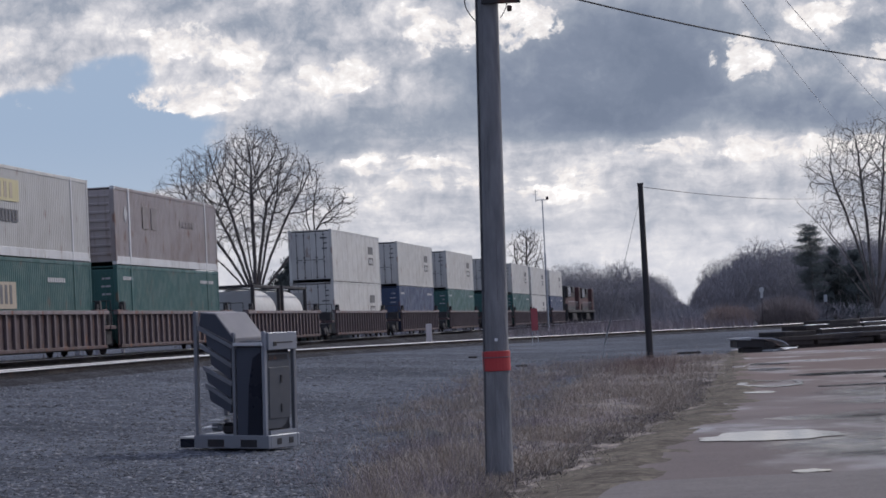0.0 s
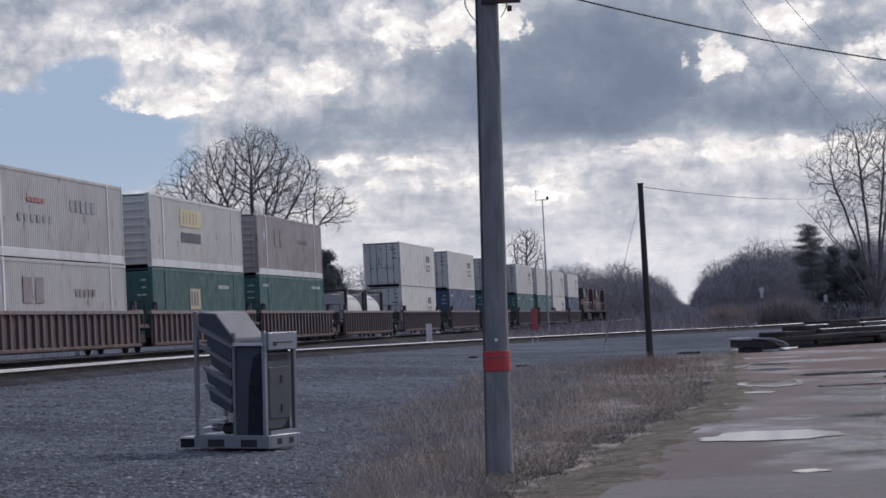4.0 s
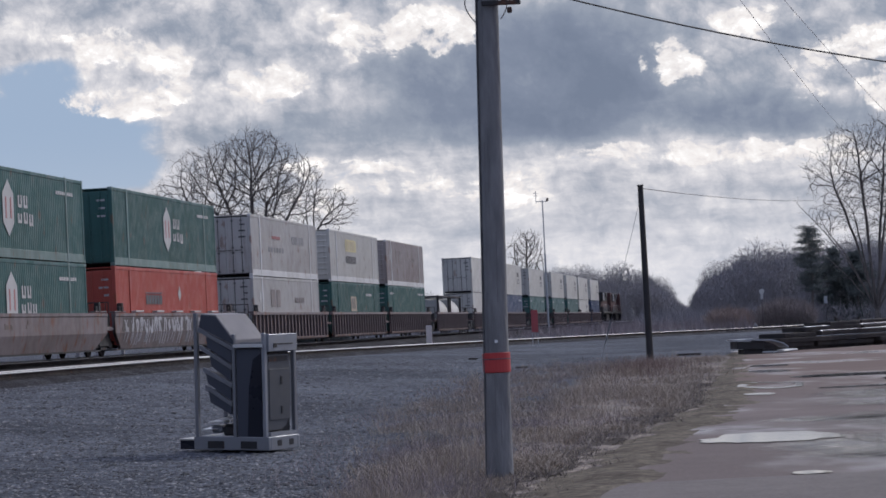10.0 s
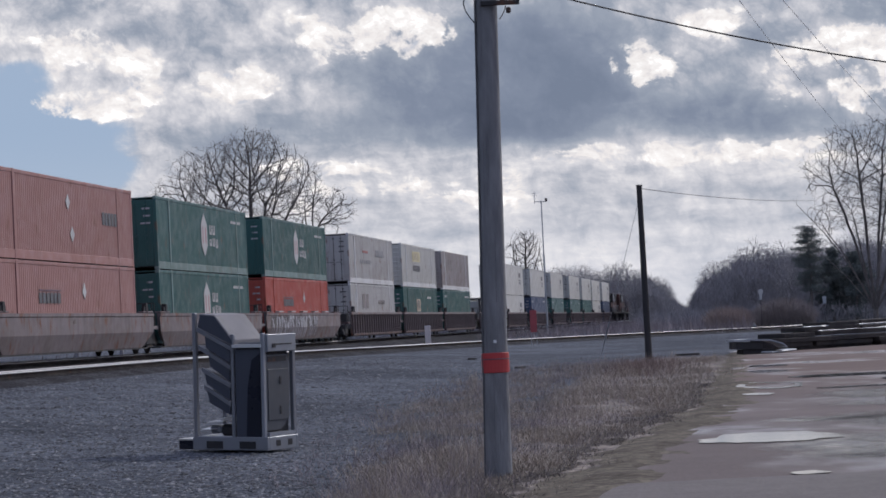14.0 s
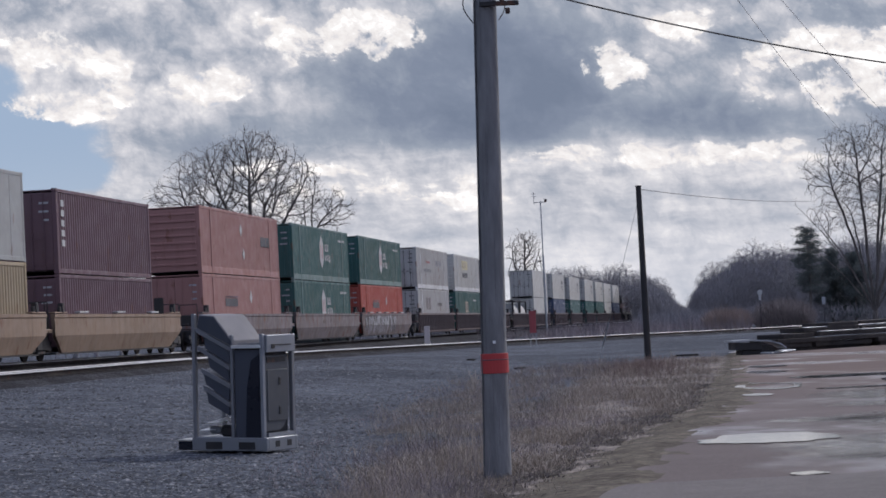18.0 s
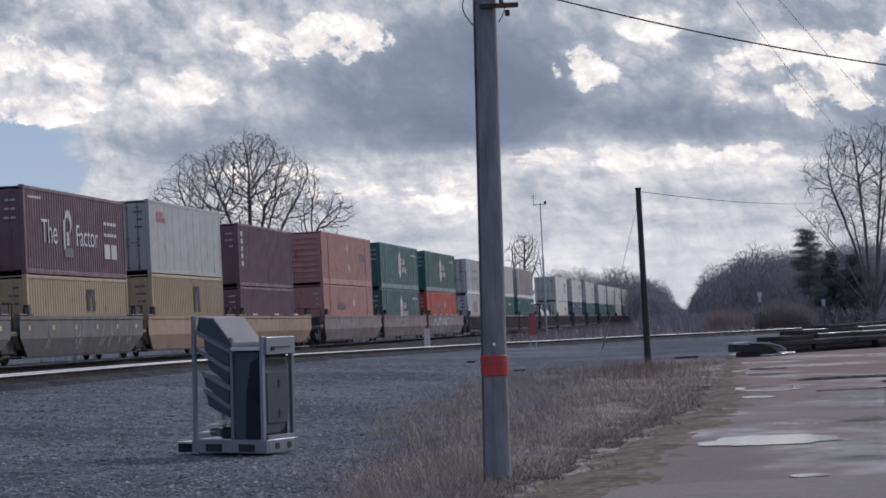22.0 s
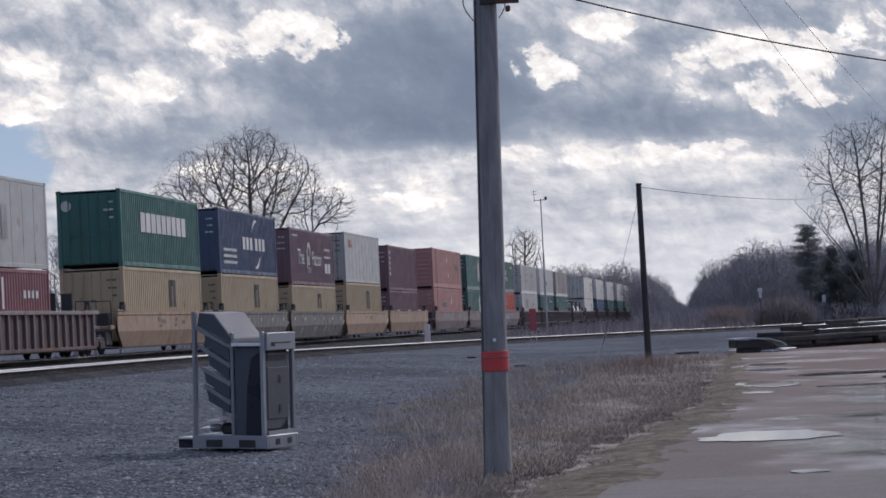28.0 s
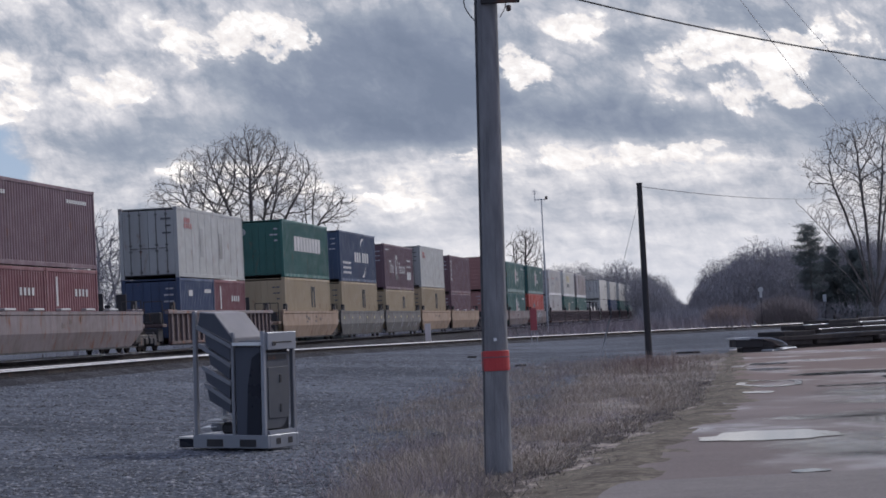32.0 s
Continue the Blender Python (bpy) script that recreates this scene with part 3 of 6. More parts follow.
# flat strip, nothing dug: the ditch's shade is in its colour
tagged(strip("ditch", 15, 52, lambda y: edge_x(y) - 1.55 + 0.014 * (y - 25) + 1.6 * rag(y, 33), lambda y: edge_x(y) - 0.85 + 0.012 * (y - 25) + 1.2 * rag(y, 27),
             lambda f: 0.029, M["ditchshade"], 200, 8, 0.6), "flat dark strip for the shade in the shallow ditch", "ditch", kind="structure")
tagged(strip("asphalt_patch", -12, 21.7, lambda y: -2.6 + 0.19 * y + 0.6 * rag(y, 5), lambda y: edge_x(y) + 33, lambda f: 0.062, M["patch"], 60, 20),
       "worn grey asphalt apron at the road's near end", "asphalt", kind="structure")


def puddle(x, y, rx, ry, seed, hole=0.0, mat="water"):
    """A flat sheet of water with a ragged rim; hole: share of it that stands dry in the middle."""
    n = 48
    rim = [(1 + 0.34 * noise.noise((1.3 * math.cos(2 * math.pi * i / n), 1.3 * math.sin(2 * math.pi * i / n), seed))
            + 0.16 * noise.noise((4 * math.cos(2 * math.pi * i / n), 4 * math.sin(2 * math.pi * i / n), seed + 9))) for i in range(n)]
    pts = lambda k: [(rx * k * rim[i] * math.cos(2 * math.pi * i / n), ry * k * rim[i] * math.sin(2 * math.pi * i / n), 0) for i in range(n)]
    z = lie(x, y) + (0.062 if mat == "water" else 0.055)
    if hole:
        inner = [(p[0] + 0.04 * rx, p[1] + 0.05 * ry, 0) for p in pts(hole)]
        vs, fs = pts(1) + inner, [(i, (i + 1) % n, n + (i + 1) % n, n + i) for i in range(n)]
    else:
        vs, fs = pts(1) + [(0, 0, 0)], [(i, (i + 1) % n, n) for i in range(n)]
    ob = link("puddle", mesh("puddle", vs, fs), M[mat])
    ob.location = (x, y, z)
    return tagged(ob, "shallow rain puddle on the wet road", "puddle", "puddles on the road", "structure")


puddle(3.85, 28.4, 0.85, 1.1, 1.0)
puddle(6.45, 47.6, 0.68, 2.1, 2.0, 0.74)
puddle(5.6, 43.0, 0.30, 0.55, 3.0)
puddle(3.3, 22.0, 0.17, 0.24, 4.0)
puddle(9.3, 47.9, 0.55, 1.2, 5.0, 0.6)
puddle(7.9, 58.5, 0.5, 0.9, 6.0)
puddle(9.2, 52.5, 1.9, 0.9, 8.0)
puddle(8.6, 64, 0.5, 1.0, 9.0)
puddle(5.2, 32.6, 1.3, 1.0, 21.0, 0.0, "film")
puddle(6.9, 37.0, 1.8, 1.6, 22.0, 0.0, "film")
puddle(4.4, 24.2, 0.9, 0.5, 23.0, 0.0, "film")
puddle(6.2, 32.0, 1.5, 3.6, 12.0, 0.0, "film")
puddle(4.9, 26.0, 1.9, 3.4, 15.0, 0.0, "film")
puddle(7.6, 41.0, 1.8, 4.0, 16.0, 0.0, "film")
puddle(7.75, 44.6, 0.85, 0.32, 13.0)


# ---------------------------------------------------------------- tracks
def track(name, path, label, ties, tie_gap=0.56):
    """Ballast bed, two rails with polished heads, sleepers."""
    ob = new(name)
    vs, fs = sweep([p.copy() for p in path], [(-3.1, -0.60), (-1.75, -0.20), (1.75, -0.20), (3.1, -0.60)], False)
    link("ballast_bed", mesh("ballast_bed", vs, fs), M["ballast"], ob)
    prof = [(-0.07, -0.18), (0.07, -0.18), (0.07, -0.165), (0.012, -0.14), (0.012, -0.045), (0.036, -0.055), (0.036, -0.018),
            (-0.036, -0.018), (-0.036, -0.055), (-0.012, -0.045), (-0.012, -0.14), (-0.07, -0.165)]
    head = [(-0.037, -0.034), (0.037, -0.034), (0.037, -0.02), (0.034, -0.014), (0.027, -0.005), (0.014, 0.0), (0.0, 0.002), (-0.014, 0.0), (-0.027, -0.005), (-0.034, -0.014), (-0.037, -0.02)]
    for side in (-0.7175, 0.7175):
        vs, fs = sweep(path, [(a + side, h) for a, h in prof])
        r = link("rail", mesh("rail", vs, fs), M["rail"], ob, "rusty steel rail")
        vs, fs = sweep(path, [(a + side, h) for a, h in head])
        link("rail_head", mesh("rail_head", vs, fs), M["railhead"], r, "polished running surface")
    bm = boxes((-1.3, 1.3, -0.11, 0.11, -0.36, -0.185), bevel=0.012)
    tm = bpy.data.meshes.new("sleeper")
    bm.to_mesh(tm)
    bm.free()
    tm.materials.append(M["tie"])
    L, acc, last = 0.0, 0.0, path[0]
    count = 0
    for i in range(1, len(path)):
        a, b = path[i - 1], path[i]
        seg = (b - a).length
        while acc < seg and count < ties:
            p = a.lerp(b, acc / seg)
            t = new("sleeper", tm)
            t.parent = ob
            d = b - a
            t.matrix_local = pose(p.x, p.y, p.z, 0, 0, math.degrees(math.atan2(-d.x, d.y)) + random.uniform(-1, 1))
            acc += tie_gap
            count += 1
        acc -= seg
    return tagged(ob, label, "railway track", kind="structure")


track("track_main", [on_track(s) for s in [-140 + 12 * i for i in range(12)] + [20 + 8 * i for i in range(70)]][11:],
      "main line railway track on grey ballast", 300, 0.62)
track("track_spur", spur_path[8:], "siding with shiny rail heads curving away across the yard", 300, 0.62)


# ---------------------------------------------------------------- the train
def run(t):
    """How far the train has gone at t seconds."""
    return 6.0725 * t + 0.023521 * t * t - 1.236e-5 * t ** 3


TURN = 90 - math.degrees(YAW)
MOVING = []


def on_line(s, z=0.0):
    p = on_track(s, 0, z)
    return pose(p.x, p.y, p.z, 0, math.degrees(math.atan(GRADE)), TURN)


def aboard(ob, s, z=0.0):
    """Set a thing on the line at s (at the start) and let it ride along."""
    ob.matrix_world = on_line(s, z)
    MOVING.append((ob, s, z))
    return ob


CACHE = {}


def shared(key, name, build, material, parent, label=""):
    """A part whose mesh is built once for all things alike."""
    key = (key, name, material.name)
    if key not in CACHE:
        me = bpy.data.meshes.new(name)
        bm = build()
        bm.to_mesh(me)
        bm.free()
        me.materials.append(material)
        CACHE[key] = me
    return link(name, CACHE[key], None, parent, label)


def fluted(L, H, y, out, pitch, depth, x0=None):
    """A side wall with trapezoid flutes; out: +1 or -1, the way it faces."""
    def build():
        bm = bmesh.new()
        n = max(1, round(L / pitch))
        xs = []
        for i in range(n):
            a = -L / 2 + L * i / n
            w = L / n
            xs += [(a, 0), (a + 0.28 * w, 0), (a + 0.5 * w, -depth), (a + 0.78 * w, -depth)]
        xs.append((L / 2, 0))
        row = [[bm.verts.new((x, y + out * d, z)) for x, d in xs] for z in H]
        back = [[bm.verts.new((x, y + out * (d - 0.03), z)) for x, d in (xs[0], xs[-1])] for z in H]
        for i in range(len(xs) - 1):
            f = (row[0][i], row[0][i + 1], row[1][i + 1], row[1][i])
            bm.faces.new(f if out < 0 else f[::-1])
        bm.faces.new((back[0][1], back[0][0], back[1][0], back[1][1]))
        return bm
    return build


def plain_side(L, H, y, out, seams):
    """A smooth wall of butted sheets with thin cover strips."""
    def build():
        bm = bmesh.new()
        xs = []
        for i in range(seams):
            a, b = -L / 2 + L * i / seams, -L / 2 + L * (i + 1) / seams
            xs += [(a, 0), (b - 0.05, 0), (b - 0.045, 0.007), (b - 0.005, 0.007)]
        xs.append((L / 2, 0))
        row = [[bm.verts.new((x, y + out * d, z)) for x, d in xs] for z in H]
        for i in range(len(xs) - 1):
            f = (row[0][i], row[0][i + 1], row[1][i + 1], row[1][i])
            bm.faces.new(f if out < 0 else f[::-1])
        inner = [bm.verts.new((x, y - out * 0.03, z)) for x, z in ((-L / 2, H[0]), (L / 2, H[0]), (L / 2, H[1]), (-L / 2, H[1]))]
        bm.faces.new(inner if out > 0 else inner[::-1])
        bm.faces.new((row[0][0], row[1][0], inner[3], inner[0]))
        bm.faces.new((row[0][-1], inner[1], inner[2], row[1][-1]))
        return bm
    return build


def container(L, H, paint_name, s, z, style="iso", label="", doors="rear", marks=None, rail=None, W=2.44):
    """Steel box: fluted walls, doors with lock rods, posts, rails, castings, ribbed roof."""
    ob = new("shipping_container")
    p = M[paint_name]
    rp = M[rail or paint_name]
    h2, w2 = L / 2, W / 2
    key = ("box", L, H, style)
    b0 = 0.30 if style == "domestic" else 0.16
    top = H - 0.12
    for side, out in (("near", -1), ("far", 1)):
        if style == "iso":
            shared(key + (side,), "side_wall", fluted(L - 0.30, (b0, top), out * (w2 - 0.012), out, 0.278, 0.036), p, ob)
        elif style == "domestic":
            shared(key + (side,), "side_wall", fluted(L - 0.30, (b0, top), out * (w2 - 0.012), out, 0.203, 0.014), p, ob)
        else:
            shared(key + (side,), "side_wall", plain_side(L - 0.30, (b0, top), out * (w2 - 0.012), out, 10), p, ob)
        y0, y1 = sorted((out * w2, out * (w2 - 0.10)))
        shared(key + (side,), "bottom_rail", lambda: boxes((-h2 + 0.15, h2 - 0.15, y0, y1, 0.02, b0 + 0.01), bevel=0.01), rp, ob)
        shared(key + (side,), "top_rail", lambda: boxes((-h2 + 0.15, h2 - 0.15, y0, y1, top - 0.01, H - 0.01), bevel=0.01), p, ob)
        for e, ex in (("rear", -1), ("front", 1)):
            x0, x1 = sorted((ex * h2, ex * (h2 - 0.16)))
            yy0, yy1 = sorted((out * (w2 + 0.003), out * (w2 - 0.15)))
            shared(key + (side, e), "corner_post", lambda: boxes((x0, x1, yy0, yy1, 0.12, H - 0.12), bevel=0.012), p, ob)
            shared(key + (side, e), "corner_casting", lambda: boxes((x0 - 0.006, x1 + 0.006, yy0 - 0.008, yy1 + 0.008, 0, 0.118), bevel=0.01), rp, ob)
            shared(key + (side, e, "up"), "corner_casting", lambda: boxes((x0 - 0.006, x1 + 0.006, yy0 - 0.008, yy1 + 0.008, H - 0.118, H), bevel=0.01), rp, ob)
        if style == "domestic":
            for ex in (-1, 1):
                yy0, yy1 = sorted((out * (w2 + 0.012), out * (w2 - 0.06)))
                shared(key + (side, ex), "lift_post", lambda: boxes((ex * 6.1 - 0.09, ex * 6.1 + 0.09, yy0, yy1, 0.01, H + 0.006), bevel=0.012), rp, ob)

    def roof():
        bm = boxes((-h2 + 0.1, h2 - 0.1, -w2 + 0.09, w2 - 0.09, H - 0.07, H - 0.035))
        n = int(L / 1.2)
        for i in range(n):
            x = -h2 + L * (i + 0.5) / n
            box(bm, x - 0.3, x + 0.3, -w2 + 0.2, w2 - 0.2, H - 0.036, H - 0.018)
        return bm
    shared(key, "roof", roof, p, ob)
    shared(key, "underframe", lambda: boxes((-h2 + 0.15, h2 - 0.15, -w2 + 0.1, w2 - 0.1, 0.10, 0.16)), M["black"], ob)

    def door(k):
        def build():
            bm = bmesh.new()
            ya, yb = (-w2 + 0.16, -0.006) if k == 0 else (0.006, w2 - 0.16)
            x = -h2
            box(bm, x + 0.02, x + 0.07, ya, yb, 0.14, H - 0.14, bevel=0.008)
            for i in range(5):
                zz = 0.32 + (H - 0.72) * i / 4
                box(bm, x + 0.004, x + 0.022, ya + 0.09, yb - 0.09, zz, zz + 0.10)
            return bm
        return build

    def rods(k):
        def build():
            bm = bmesh.new()
            for f in (0.32, 0.72):
                y = (-1 if k == 0 else 1) * (w2 - 0.16) * f
                bar(bm, (-h2 - 0.03, y, 0.10), (-h2 - 0.03, y, H - 0.10), 0.017, 6)
                for zz in (0.25, 1.1, 1.35, H - 0.3):
                    box(bm, -h2 - 0.045, -h2 + 0.02, y - 0.05, y + 0.05, zz - 0.035, zz + 0.035)
                box(bm, -h2 - 0.06, -h2 - 0.035, y - 0.32 if k else y, y if k else y + 0.32, 1.2, 1.235)
            return bm
        return build
    ribs_end = style == "domestic" and doors == "front"
    if ribs_end:
        ew = shared(key, "end_wall", lambda: boxes((-h2 + 0.02, -h2 + 0.06, -w2 + 0.15, w2 - 0.15, 0.12, H - 0.12)), p, ob)
        for i in range(8):
            zz = 0.35 + (H - 0.75) * i / 7
            shared(key + (i,), "rib", lambda: boxes((-h2 - 0.03, -h2 + 0.022, -w2 + 0.2, w2 - 0.2, zz, zz + 0.10), bevel=0.014), p, ew)
    else:
        for k in (0, 1):
            d = shared(key + (k,), "door", door(k), p, ob)
            shared(key + (k,), "lock_rod", rods(k), M["cargrey"] if paint_name in ("white", "offwhite", "grey", "pinkgrey") else p, d)
    shared(key, "front_wall", lambda: boxes((h2 - 0.06, h2 - 0.02, -w2 + 0.15, w2 - 0.15, 0.12, H - 0.12)), p, ob)
    if not ribs_end:
        rq = random.Random(int(abs(s) * 10) + int(z * 7))
        for k in range(3):
            zz = H * (0.82 - 0.10 * k)
            wd = rq.uniform(0.18, 0.42)
            part("door_lettering", boxes((-h2 - 0.012, -h2 + 0.006, -0.95, -0.95 + wd, zz, zz + 0.07)),
                 M["markdark" if paint_name in ("white", "offwhite", "grey", "yellow", "pinkgrey") else "graffiti"], ob)
    if marks:
        marks(ob, L, H, -w2)
    tagged(ob, label, "container", "containers on the train")
    return aboard(ob, s + h2, z)


def plate(ob, name, mat, x0, x1, z0, z1, y, label=""):
    """A painted mark, 4 mm proud of the near wall."""
    return part(name, boxes((x0, x1, y - 0.010, y - 0.004, z0, z1)), M[mat], ob, label)


def glyphs(ob, name, mat, x0, x1, z0, z1, y, n, seed, label="", gap=0.22):
    """A row of plain upright bars that stands for lettering."""
    w = (x1 - x0) / n
    for i in range(n):
        a, b = x0 + i * w, x0 + (i + 1 - gap) * w
        bar_ob = part(name, boxes((a, b, y - 0.010, y - 0.004, z0, z1)), M[mat], ob, label if i == 0 else "")
    return bar_ob


def words(ob, text, mat, x, z, size, y, label=""):
    """Painted words, laid on the near wall."""
    cu = bpy.data.curves.new("words", "FONT")
    cu.body, cu.size, cu.extrude = text, size, 0.002
    tmp = bpy.data.objects.new("words", cu)
    me = bpy.data.meshes.new_from_object(tmp)
    bpy.data.objects.remove(tmp)
    me.materials.clear()
    o = link("lettering", me, M[mat], ob, label)
    o.matrix_local = pose(x, y - 0.008, z, 90, 0, 0)
    return o


def poly(ob, name, mat, pts, y, label=""):
    bm = bmesh.new()
    a = [bm.verts.new((x, y - 0.010, z)) for x, z in pts]
    b = [bm.verts.new((x, y - 0.003, z)) for x, z in pts]
    n = len(pts)
    bm.faces.new(a)
    for i in range(n):
        bm.faces.new((a[i], a[(i + 1) % n], b[(i + 1) % n], b[i]))
    bmesh.ops.recalc_face_normals(bm, faces=bm.faces[:])
    return part(name, bm, M[mat], ob, label)


def arc(ob, name, mat, cx, cz, r, a0, a1, wide, y, label=""):
    out, inn = [], []
    for i in range(13):
        f = i / 12
        a = radians(a0 + (a1 - a0) * f)
        w = wide * math.sin(math.pi * f) * 0.5 + 0.01
        out.append((cx + (r + w) * math.cos(a), cz + (r + w) * math.sin(a)))
        inn.append((cx + (r - w) * math.cos(a), cz + (r - w) * math.sin(a)))
    return poly(ob, name, mat, out + inn[::-1], y, label)


def disc(ob, name, mat, x, y, z, r):
    """A round mark on the rear doors."""
    bm = bmesh.new()
    bar(bm, (x + 0.02, y, z), (x - 0.006, y, z), r, 20)
    bar(bm, (x, y, z), (x - 0.010, y, z), r * 0.35, 14)
    return part(name, bm, M[mat], ob)


def cup(ob, x, z, w, h, y):
    """A plain upright mark, open above."""
    k = 0.13
    return poly(ob, "lettering", "mark", [(x, z), (x + w, z), (x + w, z + h), (x + w - k, z + h), (x + w - k, z + 0.1), (x + k, z + 0.1), (x + k, z + h), (x, z + h)], y)


def mk_diamond(ob, L, H, y):
    x, z = -0.2, H * 0.55
    poly(ob, "emblem", "mark", [(x - 0.55, z - 0.45), (x, z - 0.90), (x + 0.55, z - 0.45), (x + 0.55, z + 0.45), (x, z + 0.90), (x - 0.55, z + 0.45)], y, "white six-sided emblem")
    for a, b, c, d in ((-0.30, -0.18, -0.34, 0.34), (0.18, 0.30, -0.34, 0.34)):
        plate(ob, "emblem_bar", "markred", x + a, x + b, z + c, z + d, y - 0.008)
    for a, b, c in ((1.0, 0.06, 0.40), (1.58, 0.06, 0.40), (0.95, -0.44, 0.30), (1.55, -0.44, 0.36), (2.10, -0.50, 0.38)):
        cup(ob, x + a, z + b, 0.40, c, y)
    glyphs(ob, "serial", "mark", L / 2 - 3.2, L / 2 - 1.2, H - 0.62, H - 0.5, y, 9, 5)


def mk_small(ob, L, H, y):
    glyphs(ob, "serial", "mark", L / 2 - 3.4, L / 2 - 1.0, H - 0.55, H - 0.42, y, 9, 6)
    glyphs(ob, "serial", "mark", -L / 2 + 0.8, -L / 2 + 2.2, H - 0.55, H - 0.42, y, 6, 8)


def mk_yellow_sign(ob, L, H, y):
    plate(ob, "emblem", "markyellow", -3.3, 0.3, 1.75, 2.45, y, "yellow emblem panel")
    glyphs(ob, "emblem_bar", "marktan", -2.9, -0.1, 1.85, 2.35, y - 0.008, 5, 11, "", 0.5)
    glyphs(ob, "lettering", "markdark", -3.2, 0.2, 1.1, 1.5, y, 10, 12)


def mk_words(ob, L, H, y):
    glyphs(ob, "lettering", "markfaint", 1.4, 4.6, 1.72, 2.12, y, 5, 13)
    glyphs(ob, "lettering", "markfaint", -4.4, -0.4, 1.2, 1.45, y, 6, 14, gap=0.5)
    glyphs(ob, "lettering", "markred", -3.4, -1.4, 1.85, 2.0, y, 5, 15)


def mk_ghost(ob, L, H, y):
    glyphs(ob, "lettering", "pinkworn", -4.2, -1.6, 1.45, 2.3, y, 2, 16, gap=0.3)
    glyphs(ob, "lettering", "pinkworn", 1.6, 4.2, 1.7, 1.95, y, 5, 17, gap=0.4)
    poly(ob, "emblem", "mark", [(-6.9, 1.9), (-6.65, 1.55), (-6.4, 1.9), (-6.65, 2.25)], y)


def mk_placard(ob, L, H, y):
    plate(ob, "placard", "marktan", -2.2, -0.4, 1.25, 2.1, y, "tan placard with dark print")
    glyphs(ob, "lettering", "markdark", -2.0, -0.6, 1.4, 2.0, y - 0.008, 3, 18, "", 0.5)
    glyphs(ob, "serial", "mark", 3.0, 5.0, H - 0.75, H - 0.6, y, 8, 19)


def mk_lozenges(ob, L, H, y):
    for x, z in ((-0.2, 0.72 * H), (0.2, 0.34 * H)):
        poly(ob, "emblem", "mark", [(x - 0.26, z), (x, z - 0.28), (x + 0.26, z), (x, z + 0.28)], y)
    glyphs(ob, "lettering", "markdark", 4.0, 6.0, H * 0.5, H * 0.66, y, 5, 21)


def mk_one_lozenge(ob, L, H, y):
    poly(ob, "emblem", "mark", [(1.1, H * 0.66), (1.35, H * 0.57), (1.6, H * 0.66), (1.35, H * 0.78)], y)
    glyphs(ob, "lettering", "markdark", -3.9, -1.4, H * 0.52, H * 0.64, y, 6, 22)
    plate(ob, "lettering", "maroon", -3.9, -1.4, H * 0.66, H * 0.68, y)


def mk_nine(ob, L, H, y):
    glyphs(ob, "lettering", "mark", -3.3, 3.9, H * 0.47, H * 0.73, y, 9, 31, "row of large white letters", 0.16)
    disc(ob, "door_emblem", "mark", -L / 2 - 0.005, 0.86, H * 0.80, 0.20)


def mk_arcs(ob, L, H, y):
    glyphs(ob, "lettering", "mark", -1.4, 0.9, H * 0.40, H * 0.60, y, 3, 32, "row of large white letters", 0.30)
    glyphs(ob, "lettering", "mark", 1.25, 3.6, H * 0.40, H * 0.60, y, 3, 33, "", 0.30)
    arc(ob, "emblem", "mark", 1.6, H * 0.5, 1.1, 150, 78, 0.16, y, "white crescent")
    arc(ob, "emblem", "mark", 1.3, H * 0.5, 1.1, 330, 258, 0.16, y, "white crescent")
    for i in range(3):
        glyphs(ob, "lettering", "mark", -5.3, -2.7, 0.45 + 0.28 * i, 0.58 + 0.28 * i, y, 11, 34 + i)


def mk_slogan(ob, L, H, y):
    words(ob, "The", "mark", -4.3, H * 0.37, 1.15, y, "white painted word")
    words(ob, "Factor", "mark", -0.35, H * 0.37, 1.05, y, "white painted word")
    arc(ob, "emblem", "offwhite", -1.25, H * 0.62, 0.34, 190, -70, 0.26, y)
    plate(ob, "emblem", "offwhite", -1.45, -1.15, H * 0.36, H * 0.52, y)
    plate(ob, "emblem", "cargrey", -1.75, -0.75, H * 0.22, H * 0.33, y)
    plate(ob, "emblem", "graffiti", -1.8, -1.6, H * 0.30, H * 0.66, y)
    glyphs(ob, "lettering", "mark", 3.2, 5.0, H * 0.24, H * 0.42, y, 2, 43)
    glyphs(ob, "serial", "mark", 3.2, 4.9, H * 0.66, H * 0.70, y, 4, 44)
    glyphs(ob, "serial", "mark", 3.2, 4.9, H * 0.52, H * 0.56, y, 4, 45)
    glyphs(ob, "serial", "mark", -L / 2 + 0.5, -L / 2 + 1.9, H * 0.86, H * 0.89, y, 6, 46)


def mk_black_bars(ob, L, H, y):
    plate(ob, "lettering", "black", 0.70, 1.08, 1.40, H - 0.42, y)
    plate(ob, "lettering", "black", 1.34, 1.72, 1.40, H - 0.42, y)
    plate(ob, "lettering", "black", 1.06, 1.36, H - 0.66, H - 0.42, y - 0.008)


def mk_red_corner(ob, L, H, y):
    glyphs(ob, "lettering", "markred", -4.9, -3.8, H - 0.62, H - 0.42, y, 3, 51, gap=0.35)
    glyphs(ob, "lettering", "markred", -4.9, -3.5, H - 0.86, H - 0.66, y, 4, 52, gap=0.45)


def mk_upright(ob, L, H, y):
    for i in range(5):
        glyphs(ob, "lettering", "mark", -L / 2 + 0.5, -L / 2 + 0.95, H - 0.6 - 0.34 * i, H - 0.38 - 0.34 * i, y, 1, 60 + i)


